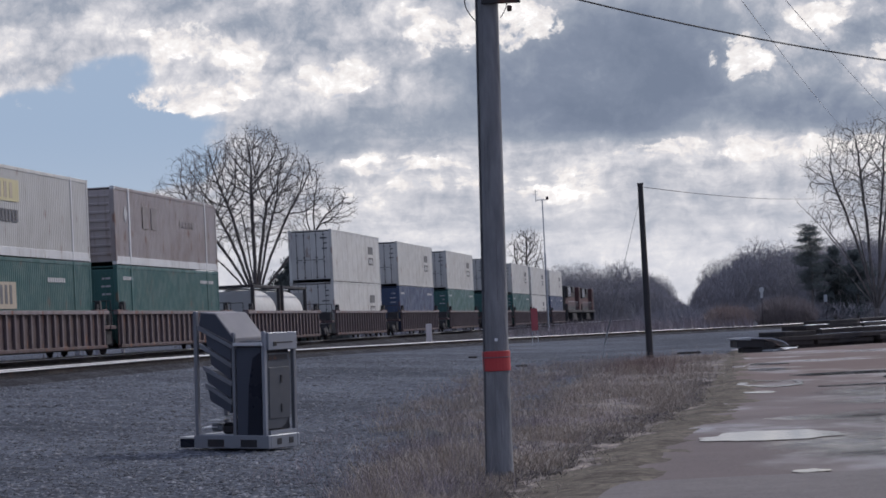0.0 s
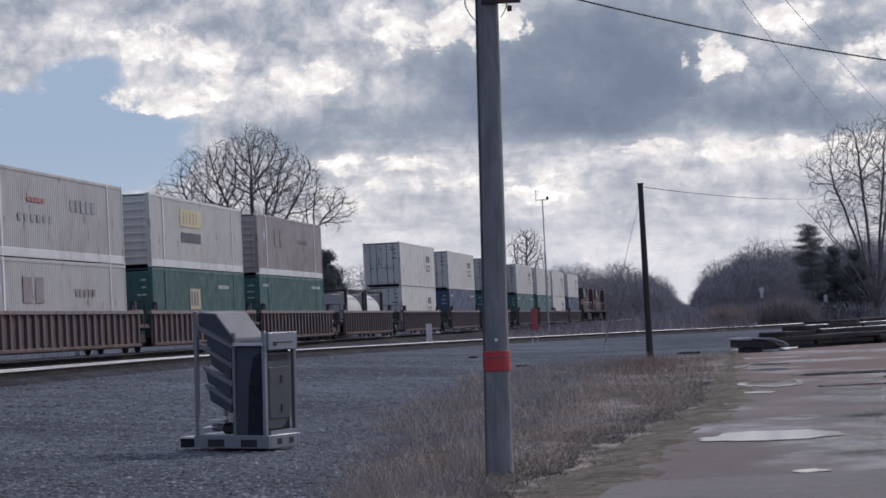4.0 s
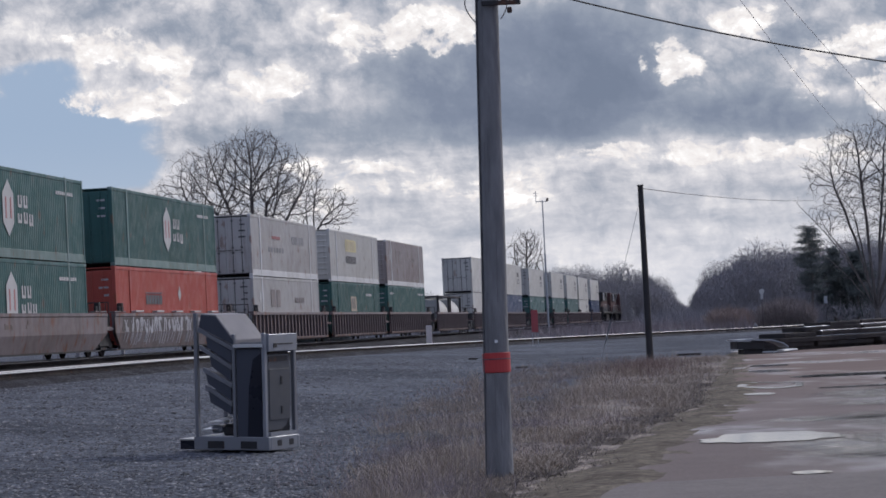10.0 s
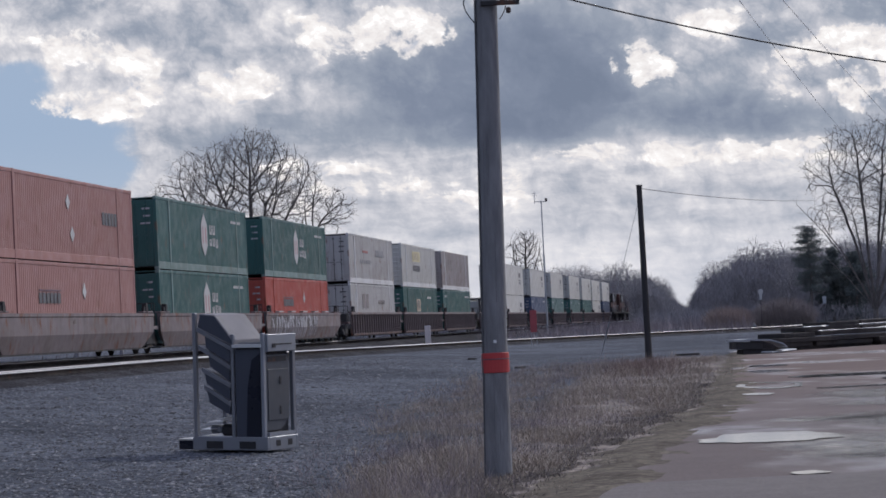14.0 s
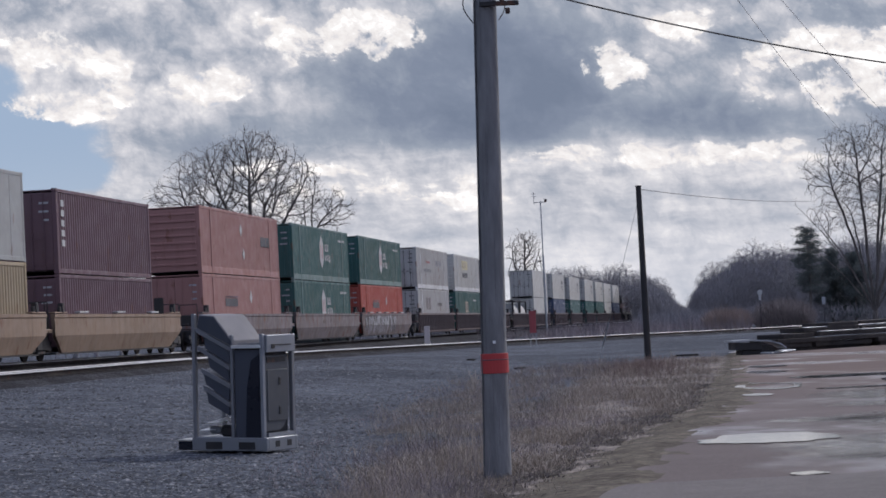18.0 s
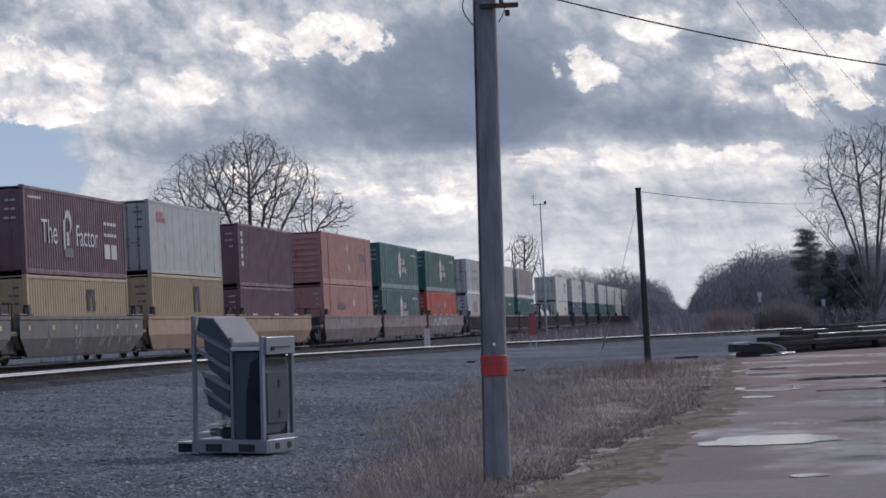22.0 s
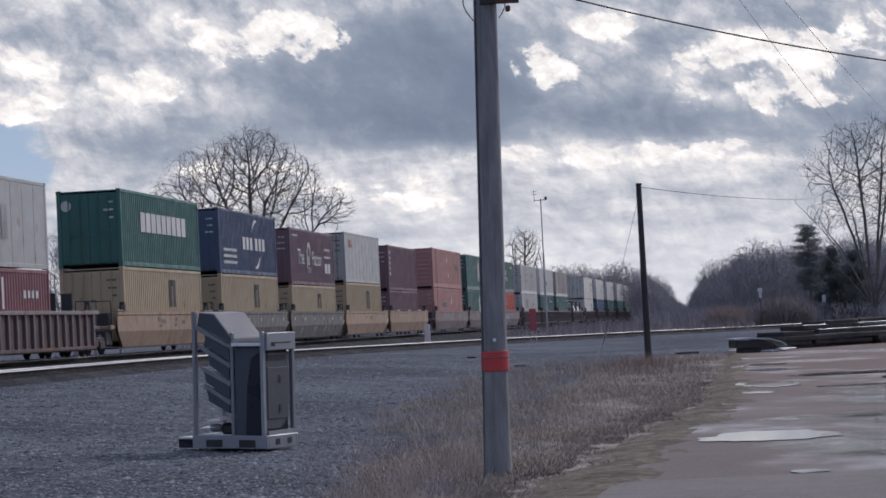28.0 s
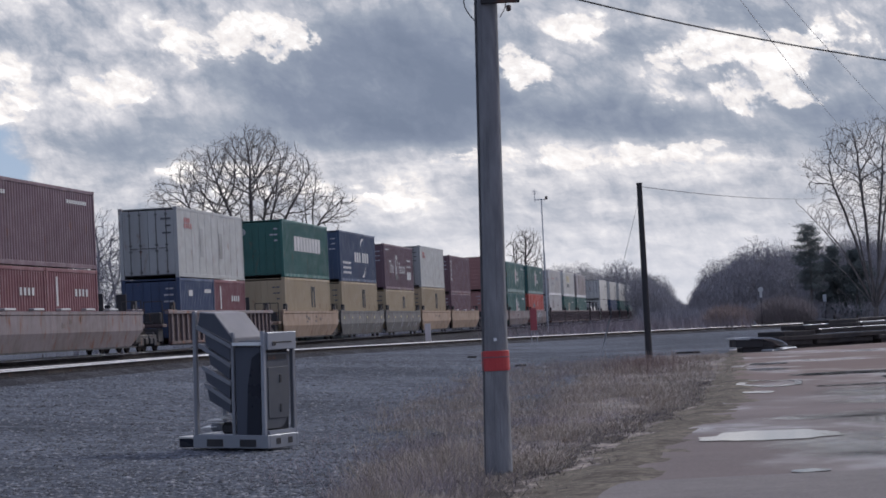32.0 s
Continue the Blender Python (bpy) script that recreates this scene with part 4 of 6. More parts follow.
def mk_pale_bars(ob, L, H, y):
    mk_red_corner(ob, L, H, y)
    plate(ob, "lettering", "greyworn", -2.2, -1.7, 0.9, 2.1, y)
    plate(ob, "lettering", "greyworn", 1.3, 1.9, 0.9, 2.0, y)


def mk_short(ob, L, H, y):
    plate(ob, "lettering", "mark", -1.6, -0.9, H - 0.75, H - 0.5, y)
    glyphs(ob, "serial", "mark", 1.2, 2.4, H - 0.6, H - 0.45, y, 5, 71)


def mk_squares(ob, L, H, y):
    plate(ob, "emblem", "cargrey", 3.9, 5.6, 1.1, 1.55, y)
    plate(ob, "emblem", "cargrey", 3.9, 5.6, 1.75, 2.2, y)
    glyphs(ob, "lettering", "mark", 4.1, 5.4, 1.2, 1.45, y - 0.008, 3, 72)


def mk_red_short(ob, L, H, y):
    glyphs(ob, "lettering", "mark", -2.0, -1.75, 1.3, 2.3, y, 1, 73)
    glyphs(ob, "lettering", "mark", 0.2, 1.9, 1.65, 1.9, y, 4, 74, "", 0.45)


BIG, ISO = 16.25, 12.19
HC, STD = 2.896, 2.591


def stack(s, L, top, low_h, up, low, up_style, low_style, up_mark, low_mark, up_label, low_label, up_doors="rear", up_rail=None, low_rail=None):
    """Two boxes, one on the other; the lower one sinks into its well."""
    up_h = HC
    mid = top - up_h
    container(L, low_h, low, s, mid - low_h - 0.012, low_style, low_label, marks=low_mark, rail=low_rail)
    container(L, up_h, up, s, mid, up_style, up_label, up_doors, up_mark, up_rail)


def short_pair(s, mid, a, b):
    for k, (col, lab, mk) in enumerate((a, b)):
        container(6.06, STD, col, s + 6.13 * k, mid - STD - 0.012, "iso", lab, marks=mk)


container(ISO, 2.79, "plum", -148.75, 3.03, "iso", "plum red corrugated container stacked on red boxes", marks=mk_small)
short_pair(-148.75, 3.03, ("red", "faded red short container in a well car", mk_red_short), ("red", "faded red short container in a well car", mk_red_short))
container(ISO, HC, "grey", -124.6, 2.95, "smooth", "light grey smooth-sided container on two short ones", marks=mk_pale_bars)
short_pair(-124.6, 2.95, ("blue", "blue short container in a well car", mk_short), ("red", "faded red short container with white letters", mk_red_short))
stack(-103.2, ISO, 6.16, HC, "midgreen", "yellow", "iso", "iso", mk_nine, mk_black_bars,
      "green corrugated container with white letters", "ochre yellow container with black marks")
stack(-87.2, ISO, 6.15, HC, "navy", "yellow", "iso", "iso", mk_arcs, mk_black_bars,
      "navy blue container with white crescents", "ochre yellow container with black marks")
stack(-71.45, ISO, 5.83, STD, "plum", "yellow", "iso", "iso", mk_slogan, mk_black_bars,
      "purple brown container with white slogan letters", "ochre yellow container with black marks")
stack(-55.65, ISO, 6.13, HC, "grey", "yellow", "smooth", "iso", mk_red_corner, mk_black_bars,
      "plain light grey container with red corner mark", "ochre yellow container with black marks")
stack(-39.9, ISO, 5.82, STD, "maroon", "maroon", "iso", "iso", mk_upright, None,
      "dark maroon corrugated container with upright lettering", "dark maroon container in a tan well car")
stack(-19.3, BIG, 6.19, HC, "brick", "brick", "domestic", "domestic", mk_lozenges, mk_one_lozenge,
      "brick red long container with white lozenges", "brick red long container in a pale well car", "front")
stack(0.6, BIG, 6.19, HC, "green", "green", "domestic", "domestic", mk_diamond, mk_diamond,
      "dark green long container with white emblem", "dark green long container in a well car", up_rail="railgreen", low_rail="railgreen")
stack(20.6, BIG, 6.2, HC, "green", "orange", "domestic", "domestic", mk_diamond, mk_one_lozenge,
      "dark green long container with white emblem", "bright orange long container in a well car", up_rail="railgreen")
stack(44.15, BIG, 6.19, HC, "offwhite", "offwhite", "domestic", "domestic", mk_words, mk_ghost,
      "soiled white long container with faint lettering", "soiled white long container in a rusty well car", up_rail="railpale", low_rail="railpale")
stack(64.3, BIG, 6.2, HC, "white", "green", "domestic", "domestic", mk_yellow_sign, mk_placard,
      "white long container with yellow emblem panel", "dark green long container with tan placard", "front", "railpale")
stack(83.95, BIG, 6.19, HC, "pinkgrey", "green", "domestic", "domestic", mk_ghost, mk_small,
      "dirty pinkish grey long container with rust stains", "dark green long container in a rusty well car", "front", "railpale")
for s, low, lab in ((128.0, "white", "white long container in a well car"), (151.7, "blue", "blue long container in a well car"),
                    (175.7, "green", "dark green long container in a well car"), (201.5, "green", "dark green long container in a well car"),
                    (222.3, "green", "dark green long container in a well car"), (240.8, "white", "white long container in a well car"),
                    (262.3, "blue", "blue long container in a well car")):
    stack(s, BIG, 6.13, HC, "white", low, "smooth", "smooth", mk_squares, mk_squares if low == "white" else mk_small,
          "white long container with small square signs", lab)


def tank_container(s):
    ob = new("tank_container")
    bm = bmesh.new()
    n, R, h = 24, 1.13, 2.85
    prof = [(-h, 0.0), (-h, 0.45), (-h + 0.08, 0.8), (-h + 0.28, 1.05), (-h + 0.5, R), (h - 0.5, R), (h - 0.28, 1.05), (h - 0.08, 0.8), (h, 0.45), (h, 0)]
    rings = [[bm.verts.new((x, r * math.cos(2 * math.pi * i / n), 1.28 + r * math.sin(2 * math.pi * i / n))) for i in range(n)] for x, r in prof[1:-1]]
    for a, b in zip(rings, rings[1:]):
        for i in range(n):
            bm.faces.new((a[i], b[i], b[(i + 1) % n], a[(i + 1) % n])).smooth = True
    bm.faces.new(rings[0])
    bm.faces.new(rings[-1][::-1])
    part("tank", bm, M["white"], ob)
    for x in (-2.95, 2.95):
        part("end_frame", boxes((x - 0.08, x + 0.08, -1.22, -1.06, 0, 2.591), (x - 0.08, x + 0.08, 1.06, 1.22, 0, 2.591),
                                (x - 0.07, x + 0.07, -1.06, 1.06, 2.44, 2.58), (x - 0.07, x + 0.07, -1.06, 1.06, 0.02, 0.16), bevel=0.012), M["black"], ob)
        part("end_plate", boxes((x - 0.03, x + 0.03, -1.05, 1.05, 0.9, 2.3)), M["grey"], ob)
    for y in (-1.17, 1.17):
        part("side_rail", boxes((-2.87, 2.87, y - 0.05, y + 0.05, 2.46, 2.57), (-2.87, 2.87, y - 0.05, y + 0.05, 0.02, 0.14)), M["black"], ob)
    part("walkway", boxes((-2.6, 2.6, -0.35, 0.35, 2.45, 2.49)), M["palesteel"], ob)
    tagged(ob, "white cylindrical tank in a dark frame", "tank container", "containers on the train")
    return aboard(ob, s + 3.03, 0.24)


tank_container(107.3)
tank_container(114.0)


def truck(parent, x):
    """Two-axle bogie."""
    t = new("truck")
    t.parent = parent
    t.location = (x, 0, 0)
    for ax in (-0.87, 0.87):
        for y in (-0.76, 0.70):
            def wheel():
                bm = bmesh.new()
                bar(bm, (ax, y, 0.42), (ax, y + 0.07, 0.42), 0.42, 28)
                bar(bm, (ax, y - 0.03 if y < 0 else y + 0.1, 0.42), (ax, y + 0.09 if y < 0 else y - 0.02, 0.42), 0.14, 12)
                return bm
            shared(("wheel", ax, y), "wheel", wheel, M["rail"], t)
        shared(("axle", ax), "axle", lambda: bars(((ax, -0.95, 0.42), (ax, 0.95, 0.42), 0.08)), M["black"], t)
    for y in (-0.98, 0.98):
        def frame_side():
            bm = boxes((-1.15, 1.15, y - 0.07, y + 0.07, 0.50, 0.66), (-0.42, 0.42, y - 0.09, y + 0.09, 0.22, 0.52),
                       (-1.08, -0.66, y - 0.1, y + 0.1, 0.30, 0.54), (0.66, 1.08, y - 0.1, y + 0.1, 0.30, 0.54), bevel=0.03)
            return bm
        shared(("sideframe", y), "side_frame", frame_side, M["black"], t)
    shared(("bolster",), "bolster", lambda: boxes((-0.25, 0.25, -0.98, 0.98, 0.42, 0.75), bevel=0.03), M["black"], t)
    return t


def slant_stroke(sill, xa, za, xb, zb, w, y):
    """A sprayed stroke on the leaning lower half of a smooth sill."""
    bm = bmesh.new()
    at = lambda x, z, d: bm.verts.new((x, -(y - 0.03 - (0.83 - z) * 0.298) - d, z))
    f = [at(xa, za, 0.010), at(xa + w, za, 0.010), at(xb + w, zb, 0.010), at(xb, zb, 0.010)]
    g = [at(xa, za, 0.002), at(xa + w, za, 0.002), at(xb + w, zb, 0.002), at(xb, zb, 0.002)]
    bm.faces.new(f)
    for i in range(4):
        bm.faces.new((f[i], g[i], g[(i + 1) % 4], f[(i + 1) % 4]))
    bmesh.ops.recalc_face_normals(bm, faces=bm.faces[:])
    return part("spray_mark", bm, M["graffiti"], sill)


def well_car(a, b, kind, mat, label, trucks, tags=0, seed=1, sill_bars=0):
    """Low car whose box sits between two deep side sills, with a platform over each end."""
    ob = new("well_car")
    c = (a + b) / 2
    L = b - a
    h = L / 2
    y = 1.42
    for out in (-1, 1):
        if kind == "smooth":
            bm = bmesh.new()
            prof = [(y - 0.16, 1.55), (y, 1.55), (y, 1.44), (y - 0.03, 1.42), (y - 0.03, 0.83), (y - 0.20, 0.26), (y - 0.30, 0.26), (y - 0.14, 0.83)]
            cut = [h, h, h, h, h - 0.05, h - 1.25, h - 1.25, h - 0.05]
            ends = []
            for e in (-1, 1):
                ends.append([bm.verts.new((e * cx, out * py, pz)) for (py, pz), cx in zip(prof, cut)])
            k = len(prof)
            for i in range(k):
                bm.faces.new((ends[0][i], ends[0][(i + 1) % k], ends[1][(i + 1) % k], ends[1][i]))
            bm.faces.new(ends[0])
            bm.faces.new(ends[1])
            bmesh.ops.recalc_face_normals(bm, faces=bm.faces[:])
            sill = part("side_sill", bm, M[mat], ob)
            if out < 0:
                rr = random.Random(seed)
                yy = -(y - 0.03)
                if tags > 30:
                    # a wide sprayed piece of looping strokes over a dark ground
                    poly(sill, "spray_ground", "graffitidark", [(-h + 0.9, 0.86), (h * 0.30, 0.86), (h * 0.33, 1.34), (-h + 1.1, 1.40)], yy + 0.003)
                    for i in range(17):
                        x = -h + 1.3 + L * 0.60 * i / 17
                        r = rr.uniform(0.12, 0.26)
                        a = rr.uniform(0, 360)
                        arc(sill, "spray_mark", "graffiti", x + 0.3, rr.uniform(0.86 + r, 1.38 - r), r, a, a + rr.uniform(150, 300), rr.uniform(0.10, 0.2), yy - 0.004)
                        for k in range(2):
                            w = rr.uniform(0.06, 0.13)
                            xt, xb = x + rr.uniform(-0.1, 0.5), x + rr.uniform(-0.1, 0.5)
                            poly(sill, "spray_mark", "graffiti", [(xt, 1.40 - 0.2 * rr.random()), (xt + w, 1.40 - 0.2 * rr.random()), (xb + w, 0.85), (xb, 0.85)], yy)
                            slant_stroke(sill, xb, 0.82, xb + rr.uniform(-0.12, 0.12), rr.uniform(0.34, 0.55), w, y)
                elif mat == "cargrey":
                    for i in range(6):
                        x = -h + 1.0 + (L - 2.0) * i / 5
                        part("reflector", boxes((x - 0.09, x + 0.09, yy - 0.012, yy, 1.10, 1.26)), M["markyellow"], sill, "small yellow reflector")
                    for i in range(tags):
                        x = rr.uniform(-0.3 * L, 0.42 * L)
                        w = rr.uniform(0.05, 0.11)
                        poly(sill, "spray_mark", "graffitifaint", [(x, 1.38 - 0.3 * rr.random()), (x + w, 1.36 - 0.2 * rr.random()), (x + w + rr.uniform(-0.3, 0.3), 0.86), (x + rr.uniform(-0.3, 0.2), 0.86)], yy)
                        slant_stroke(sill, x, 0.8, x + rr.uniform(-0.3, 0.3), rr.uniform(0.4, 0.6), w, y)
                else:
                    for i in range(tags):
                        x = rr.uniform(-0.12 * L, 0.14 * L)
                        za, w = rr.uniform(0.95, 1.2), rr.uniform(0.12, 0.5)
                        poly(sill, "stencil_mark", "markworn", [(x, za), (x + w, za), (x + w, za + rr.uniform(0.06, 0.2)), (x, za + rr.uniform(0.06, 0.2))], yy)
        else:
            y0, y1 = sorted((out * (y - 0.10), out * (y - 0.13)))
            part("side_sill", boxes((-h + 0.35, h - 0.35, y0, y1, 0.34, 1.48)), M[mat], ob)
            y0, y1 = sorted((out * (y + 0.02), out * (y - 0.16)))
            part("top_chord", boxes((-h, h, y0, y1, 1.45, 1.58), bevel=0.012), M["carpale"], ob, "pale top chord")
            y0, y1 = sorted((out * y, out * (y - 0.16)))
            part("bottom_chord", boxes((-h + 0.4, h - 0.4, y0, y1, 0.24, 0.36), bevel=0.012), M[mat], ob)
            n = int((L - 1.2) / 0.82)
            y0, y1 = sorted((out * (y - 0.005), out * (y - 0.105)))
            for i in range(n + 1):
                x = -h + 0.6 + (L - 1.2) * i / n
                shared(("rib", out), "rib", lambda: boxes((-0.075, 0.075, y0, y1, 0.355, 1.455), bevel=0.012), M["carrib"], ob).location = (x, 0, 0)
    part("well_floor", boxes((-h + 0.5, h - 0.5, -1.25, 1.25, 0.20, 0.25)), M["black"], ob)
    for e in (-1, 1):
        x0, x1 = sorted((e * (h - 0.15), e * (h + 0.55)))
        part("end_platform", boxes((x0, x1, -1.3, 1.3, 0.92, 1.06), (x0, x1, -0.5, 0.5, 0.62, 0.92), bevel=0.02), M[mat], ob)
        part("draft_box", boxes((x0 - 0.05, x1 + 0.05, -1.12, 1.12, 0.34, 0.90), (x0 + 0.1, x1 - 0.1, -1.2, -0.55, 1.06, 1.52), bevel=0.04), M["black"], ob, "dark end equipment")
        x0, x1 = sorted((e * (h - 1.5), e * (h - 0.05)))
        part("corner_plate", boxes((x0, x1, -1.40, -1.18, 1.575, 1.625), (x0, x1, 1.18, 1.40, 1.575, 1.625), bevel=0.01), M[mat], ob)
        for yy in (-1.33, 1.33):
            part("container_guide", boxes((e * (h - 1.0) - 0.30, e * (h - 1.0) + 0.30, yy - 0.05, yy + 0.05, 1.60, 1.80),
                                          (e * (h - 1.0) - 0.12, e * (h - 1.0) + 0.12, yy - 0.09, yy + 0.09, 1.60, 1.92), bevel=0.015), M["black"], ob)
        part("brake_stand", boxes((e * (h + 0.25) - 0.06, e * (h + 0.25) + 0.06, 0.2, 0.6, 1.05, 2.3), (e * (h + 0.25) - 0.3, e * (h + 0.25) + 0.3, -0.9, 0.9, 1.06, 1.16), bevel=0.02), M["black"], ob)
        xx = e * (h + 0.3)
        part("hand_rail", bars(((xx, -1.25, 1.05), (xx, -1.25, 1.95), 0.018), ((xx, -0.5, 1.05), (xx, -0.5, 1.95), 0.018),
                               ((xx, -1.25, 1.95), (xx, -0.5, 1.95), 0.018), ((xx, -1.25, 1.5), (xx, -0.5, 1.5), 0.018)), M["black"], ob)
        part("coupler", boxes(*[(*sorted((e * (h + 0.5), e * (h + 1.15))), -0.14, 0.14, 0.72, 0.95)], bevel=0.03), M["black"], ob)
    # row of white bars along the near sill's top edge
    for i in range(sill_bars):
        x = -h + 3.4 + (L - 7.5) * i / max(sill_bars - 1, 1)
        part("edge_pad", boxes((x - 0.55, x + 0.55, -1.43, -1.24, 1.58, 1.65), bevel=0.012), M["mark"], ob, "white bar along the sill edge")
    for t in trucks:
        truck(ob, t - c)
    tagged(ob, label, "well car", "cars of the train")
    return aboard(ob, c, 0.0)


TANL, PALL, GRYL, RUSL = ("tan smooth-sided well car", "faded pale well car with stains and spray marks", "grey well car with sprayed marks", "rust brown well car with ribbed sides")
well_car(-153.5, -131.2, "smooth", "carpale", PALL, (-153.5, -130.4), 3, 2, 6)
well_car(-127.4, -107.4, "ribbed", "carrust", RUSL, (-128.0, -108.2))
well_car(-104.9, -89.7, "smooth", "cartan", TANL, (-105.7, -89.3), 7, 3)
well_car(-88.8, -73.8, "smooth", "cargrey", GRYL, (-73.4,), 7, 4)
well_car(-72.9, -57.9, "smooth", "cargrey", GRYL, (-57.5,), 14, 5)
well_car(-57.1, -42.1, "smooth", "cartan", TANL, (-41.7,), 3, 6)
well_car(-41.2, -24.1, "smooth", "cartan", TANL, (-24.0,), 0, 7, 3)
well_car(-20.3, -1.2, "smooth", "carpale", PALL, (-20.2, -0.7), 2, 8)
well_car(-0.2, 18.7, "smooth", "carpale", PALL, (19.2,), 4, 9)
well_car(19.7, 39.4, "smooth", "carpale", PALL, (39.2,), 40, 10, 5)
well_car(43.0, 61.9, "ribbed", "carrust", RUSL, (43.1, 62.6))
well_car(63.1, 81.9, "ribbed", "carrust", RUSL, (82.5,))
well_car(83.1, 101.9, "ribbed", "carrust", RUSL, (102.2,))
for a in (105.0, 127.2, 151.0, 175.0, 200.8, 221.6, 240.1, 261.6):
    well_car(a, a + 17.8, "ribbed", "carrust", RUSL, (a - 0.6, a + 18.4))


def locomotive(s):
    ob = new("locomotive")
    part("frame", boxes((-11, 11, -1.5, 1.5, 1.35, 1.65), bevel=0.03), M["black"], ob)
    part("long_hood", boxes((-9.6, 6.2, -0.95, 0.95, 1.65, 4.35), (-9.4, -5.2, -1.35, 1.35, 3.2, 4.55), bevel=0.06), M["black"], ob)
    part("hood_stripe", boxes((-9.0, 5.8, -0.975, -0.955, 2.2, 3.3), (-9.0, 5.8, 0.955, 0.975, 2.2, 3.3)), M["locored"], ob, "dull red band")
    cab = part("cab", boxes((6.2, 8.6, -1.5, 1.5, 1.65, 4.6), bevel=0.08), M["locored"], ob, "red cab")
    part("cab_window", boxes((6.6, 7.2, -1.515, -1.5, 3.3, 4.1), (7.4, 8.1, -1.515, -1.5, 3.3, 4.1)), M["black"], cab)
    part("cab_window", boxes((8.595, 8.61, -1.1, -0.1, 3.4, 4.1), (8.595, 8.61, 0.1, 1.1, 3.4, 4.1)), M["black"], cab)
    part("nose", boxes((8.6, 10.3, -1.1, 1.1, 1.65, 3.2), bevel=0.1), M["locored"], ob, "red nose")
    part("fuel_tank", boxes((-3.2, 3.2, -1.35, 1.35, 0.35, 1.3), bevel=0.12), M["black"], ob)
    part("exhaust_stack", boxes((-1.0, 0.4, -0.4, 0.4, 4.35, 4.75), bevel=0.04), M["black"], ob)
    part("radiator_grille", boxes(*[(-9.2 + 0.35 * i, -9.0 + 0.35 * i, -1.37, -1.35, 3.35, 4.4) for i in range(11)]), M["steel"], ob)
    part("dynamic_brake_hatch", boxes((1.0, 4.6, -1.1, 1.1, 3.9, 4.6), bevel=0.08), M["black"], ob)
    part("hand_rail", bars(*[((x, -1.45, 1.65), (x, -1.45, 2.7), 0.02) for x in range(-10, 6, 2)], ((-10, -1.45, 2.7), (5, -1.45, 2.7), 0.02)), M["mark"], ob)
    part("end_plate", boxes((-11.05, -10.9, -1.4, 1.4, 0.5, 2.4), bevel=0.03), M["black"], ob, "sooty end plate")
    part("plow", boxes((10.9, 11.2, -1.3, 1.3, 0.2, 1.4), bevel=0.04), M["black"], ob)
    for x in (-7.2, 7.0):
        truck(ob, x)
    tagged(ob, "black and red diesel locomotive at the train's head", "locomotive", "locomotives")
    return aboard(ob, s, 0.0)


locomotive(294.5)
locomotive(317.5)


# ---------------------------------------------------------------- trees
class Twigs:
    """Collects tapered limbs into one mesh."""

    def __init__(self):
        self.v, self.f = [], []

    def limb(self, pts, radii, n):
        k = len(self.v)
        for i, (p, r) in enumerate(zip(pts, radii)):
            d = (pts[min(i + 1, len(pts) - 1)] - pts[max(i - 1, 0)])
            u = d.orthogonal().normalized()
            w = d.cross(u).normalized()
            for j in range(n):
                a = 2 * math.pi * j / n
                self.v.append(p + (u * math.cos(a) + w * math.sin(a)) * r)
            if i:
                for j in range(n):
                    b = k + (i - 1) * n
                    self.f.append((b + j, b + (j + 1) % n, b + n + (j + 1) % n, b + n + j))

    def object(self, name, material, parent, label=""):
        return link(name, mesh(name, self.v, self.f, True), material, parent, label)


def put(ob, px, depth, turn=0.0, scale=1.0):
    p = spot(px, 560, depth)
    ob.matrix_world = pose(p.x, p.y, lie(p.x, p.y) if p.y < 800 else 0, 0, 0, turn) @ Matrix.Diagonal((scale, scale, scale, 1))
    return ob


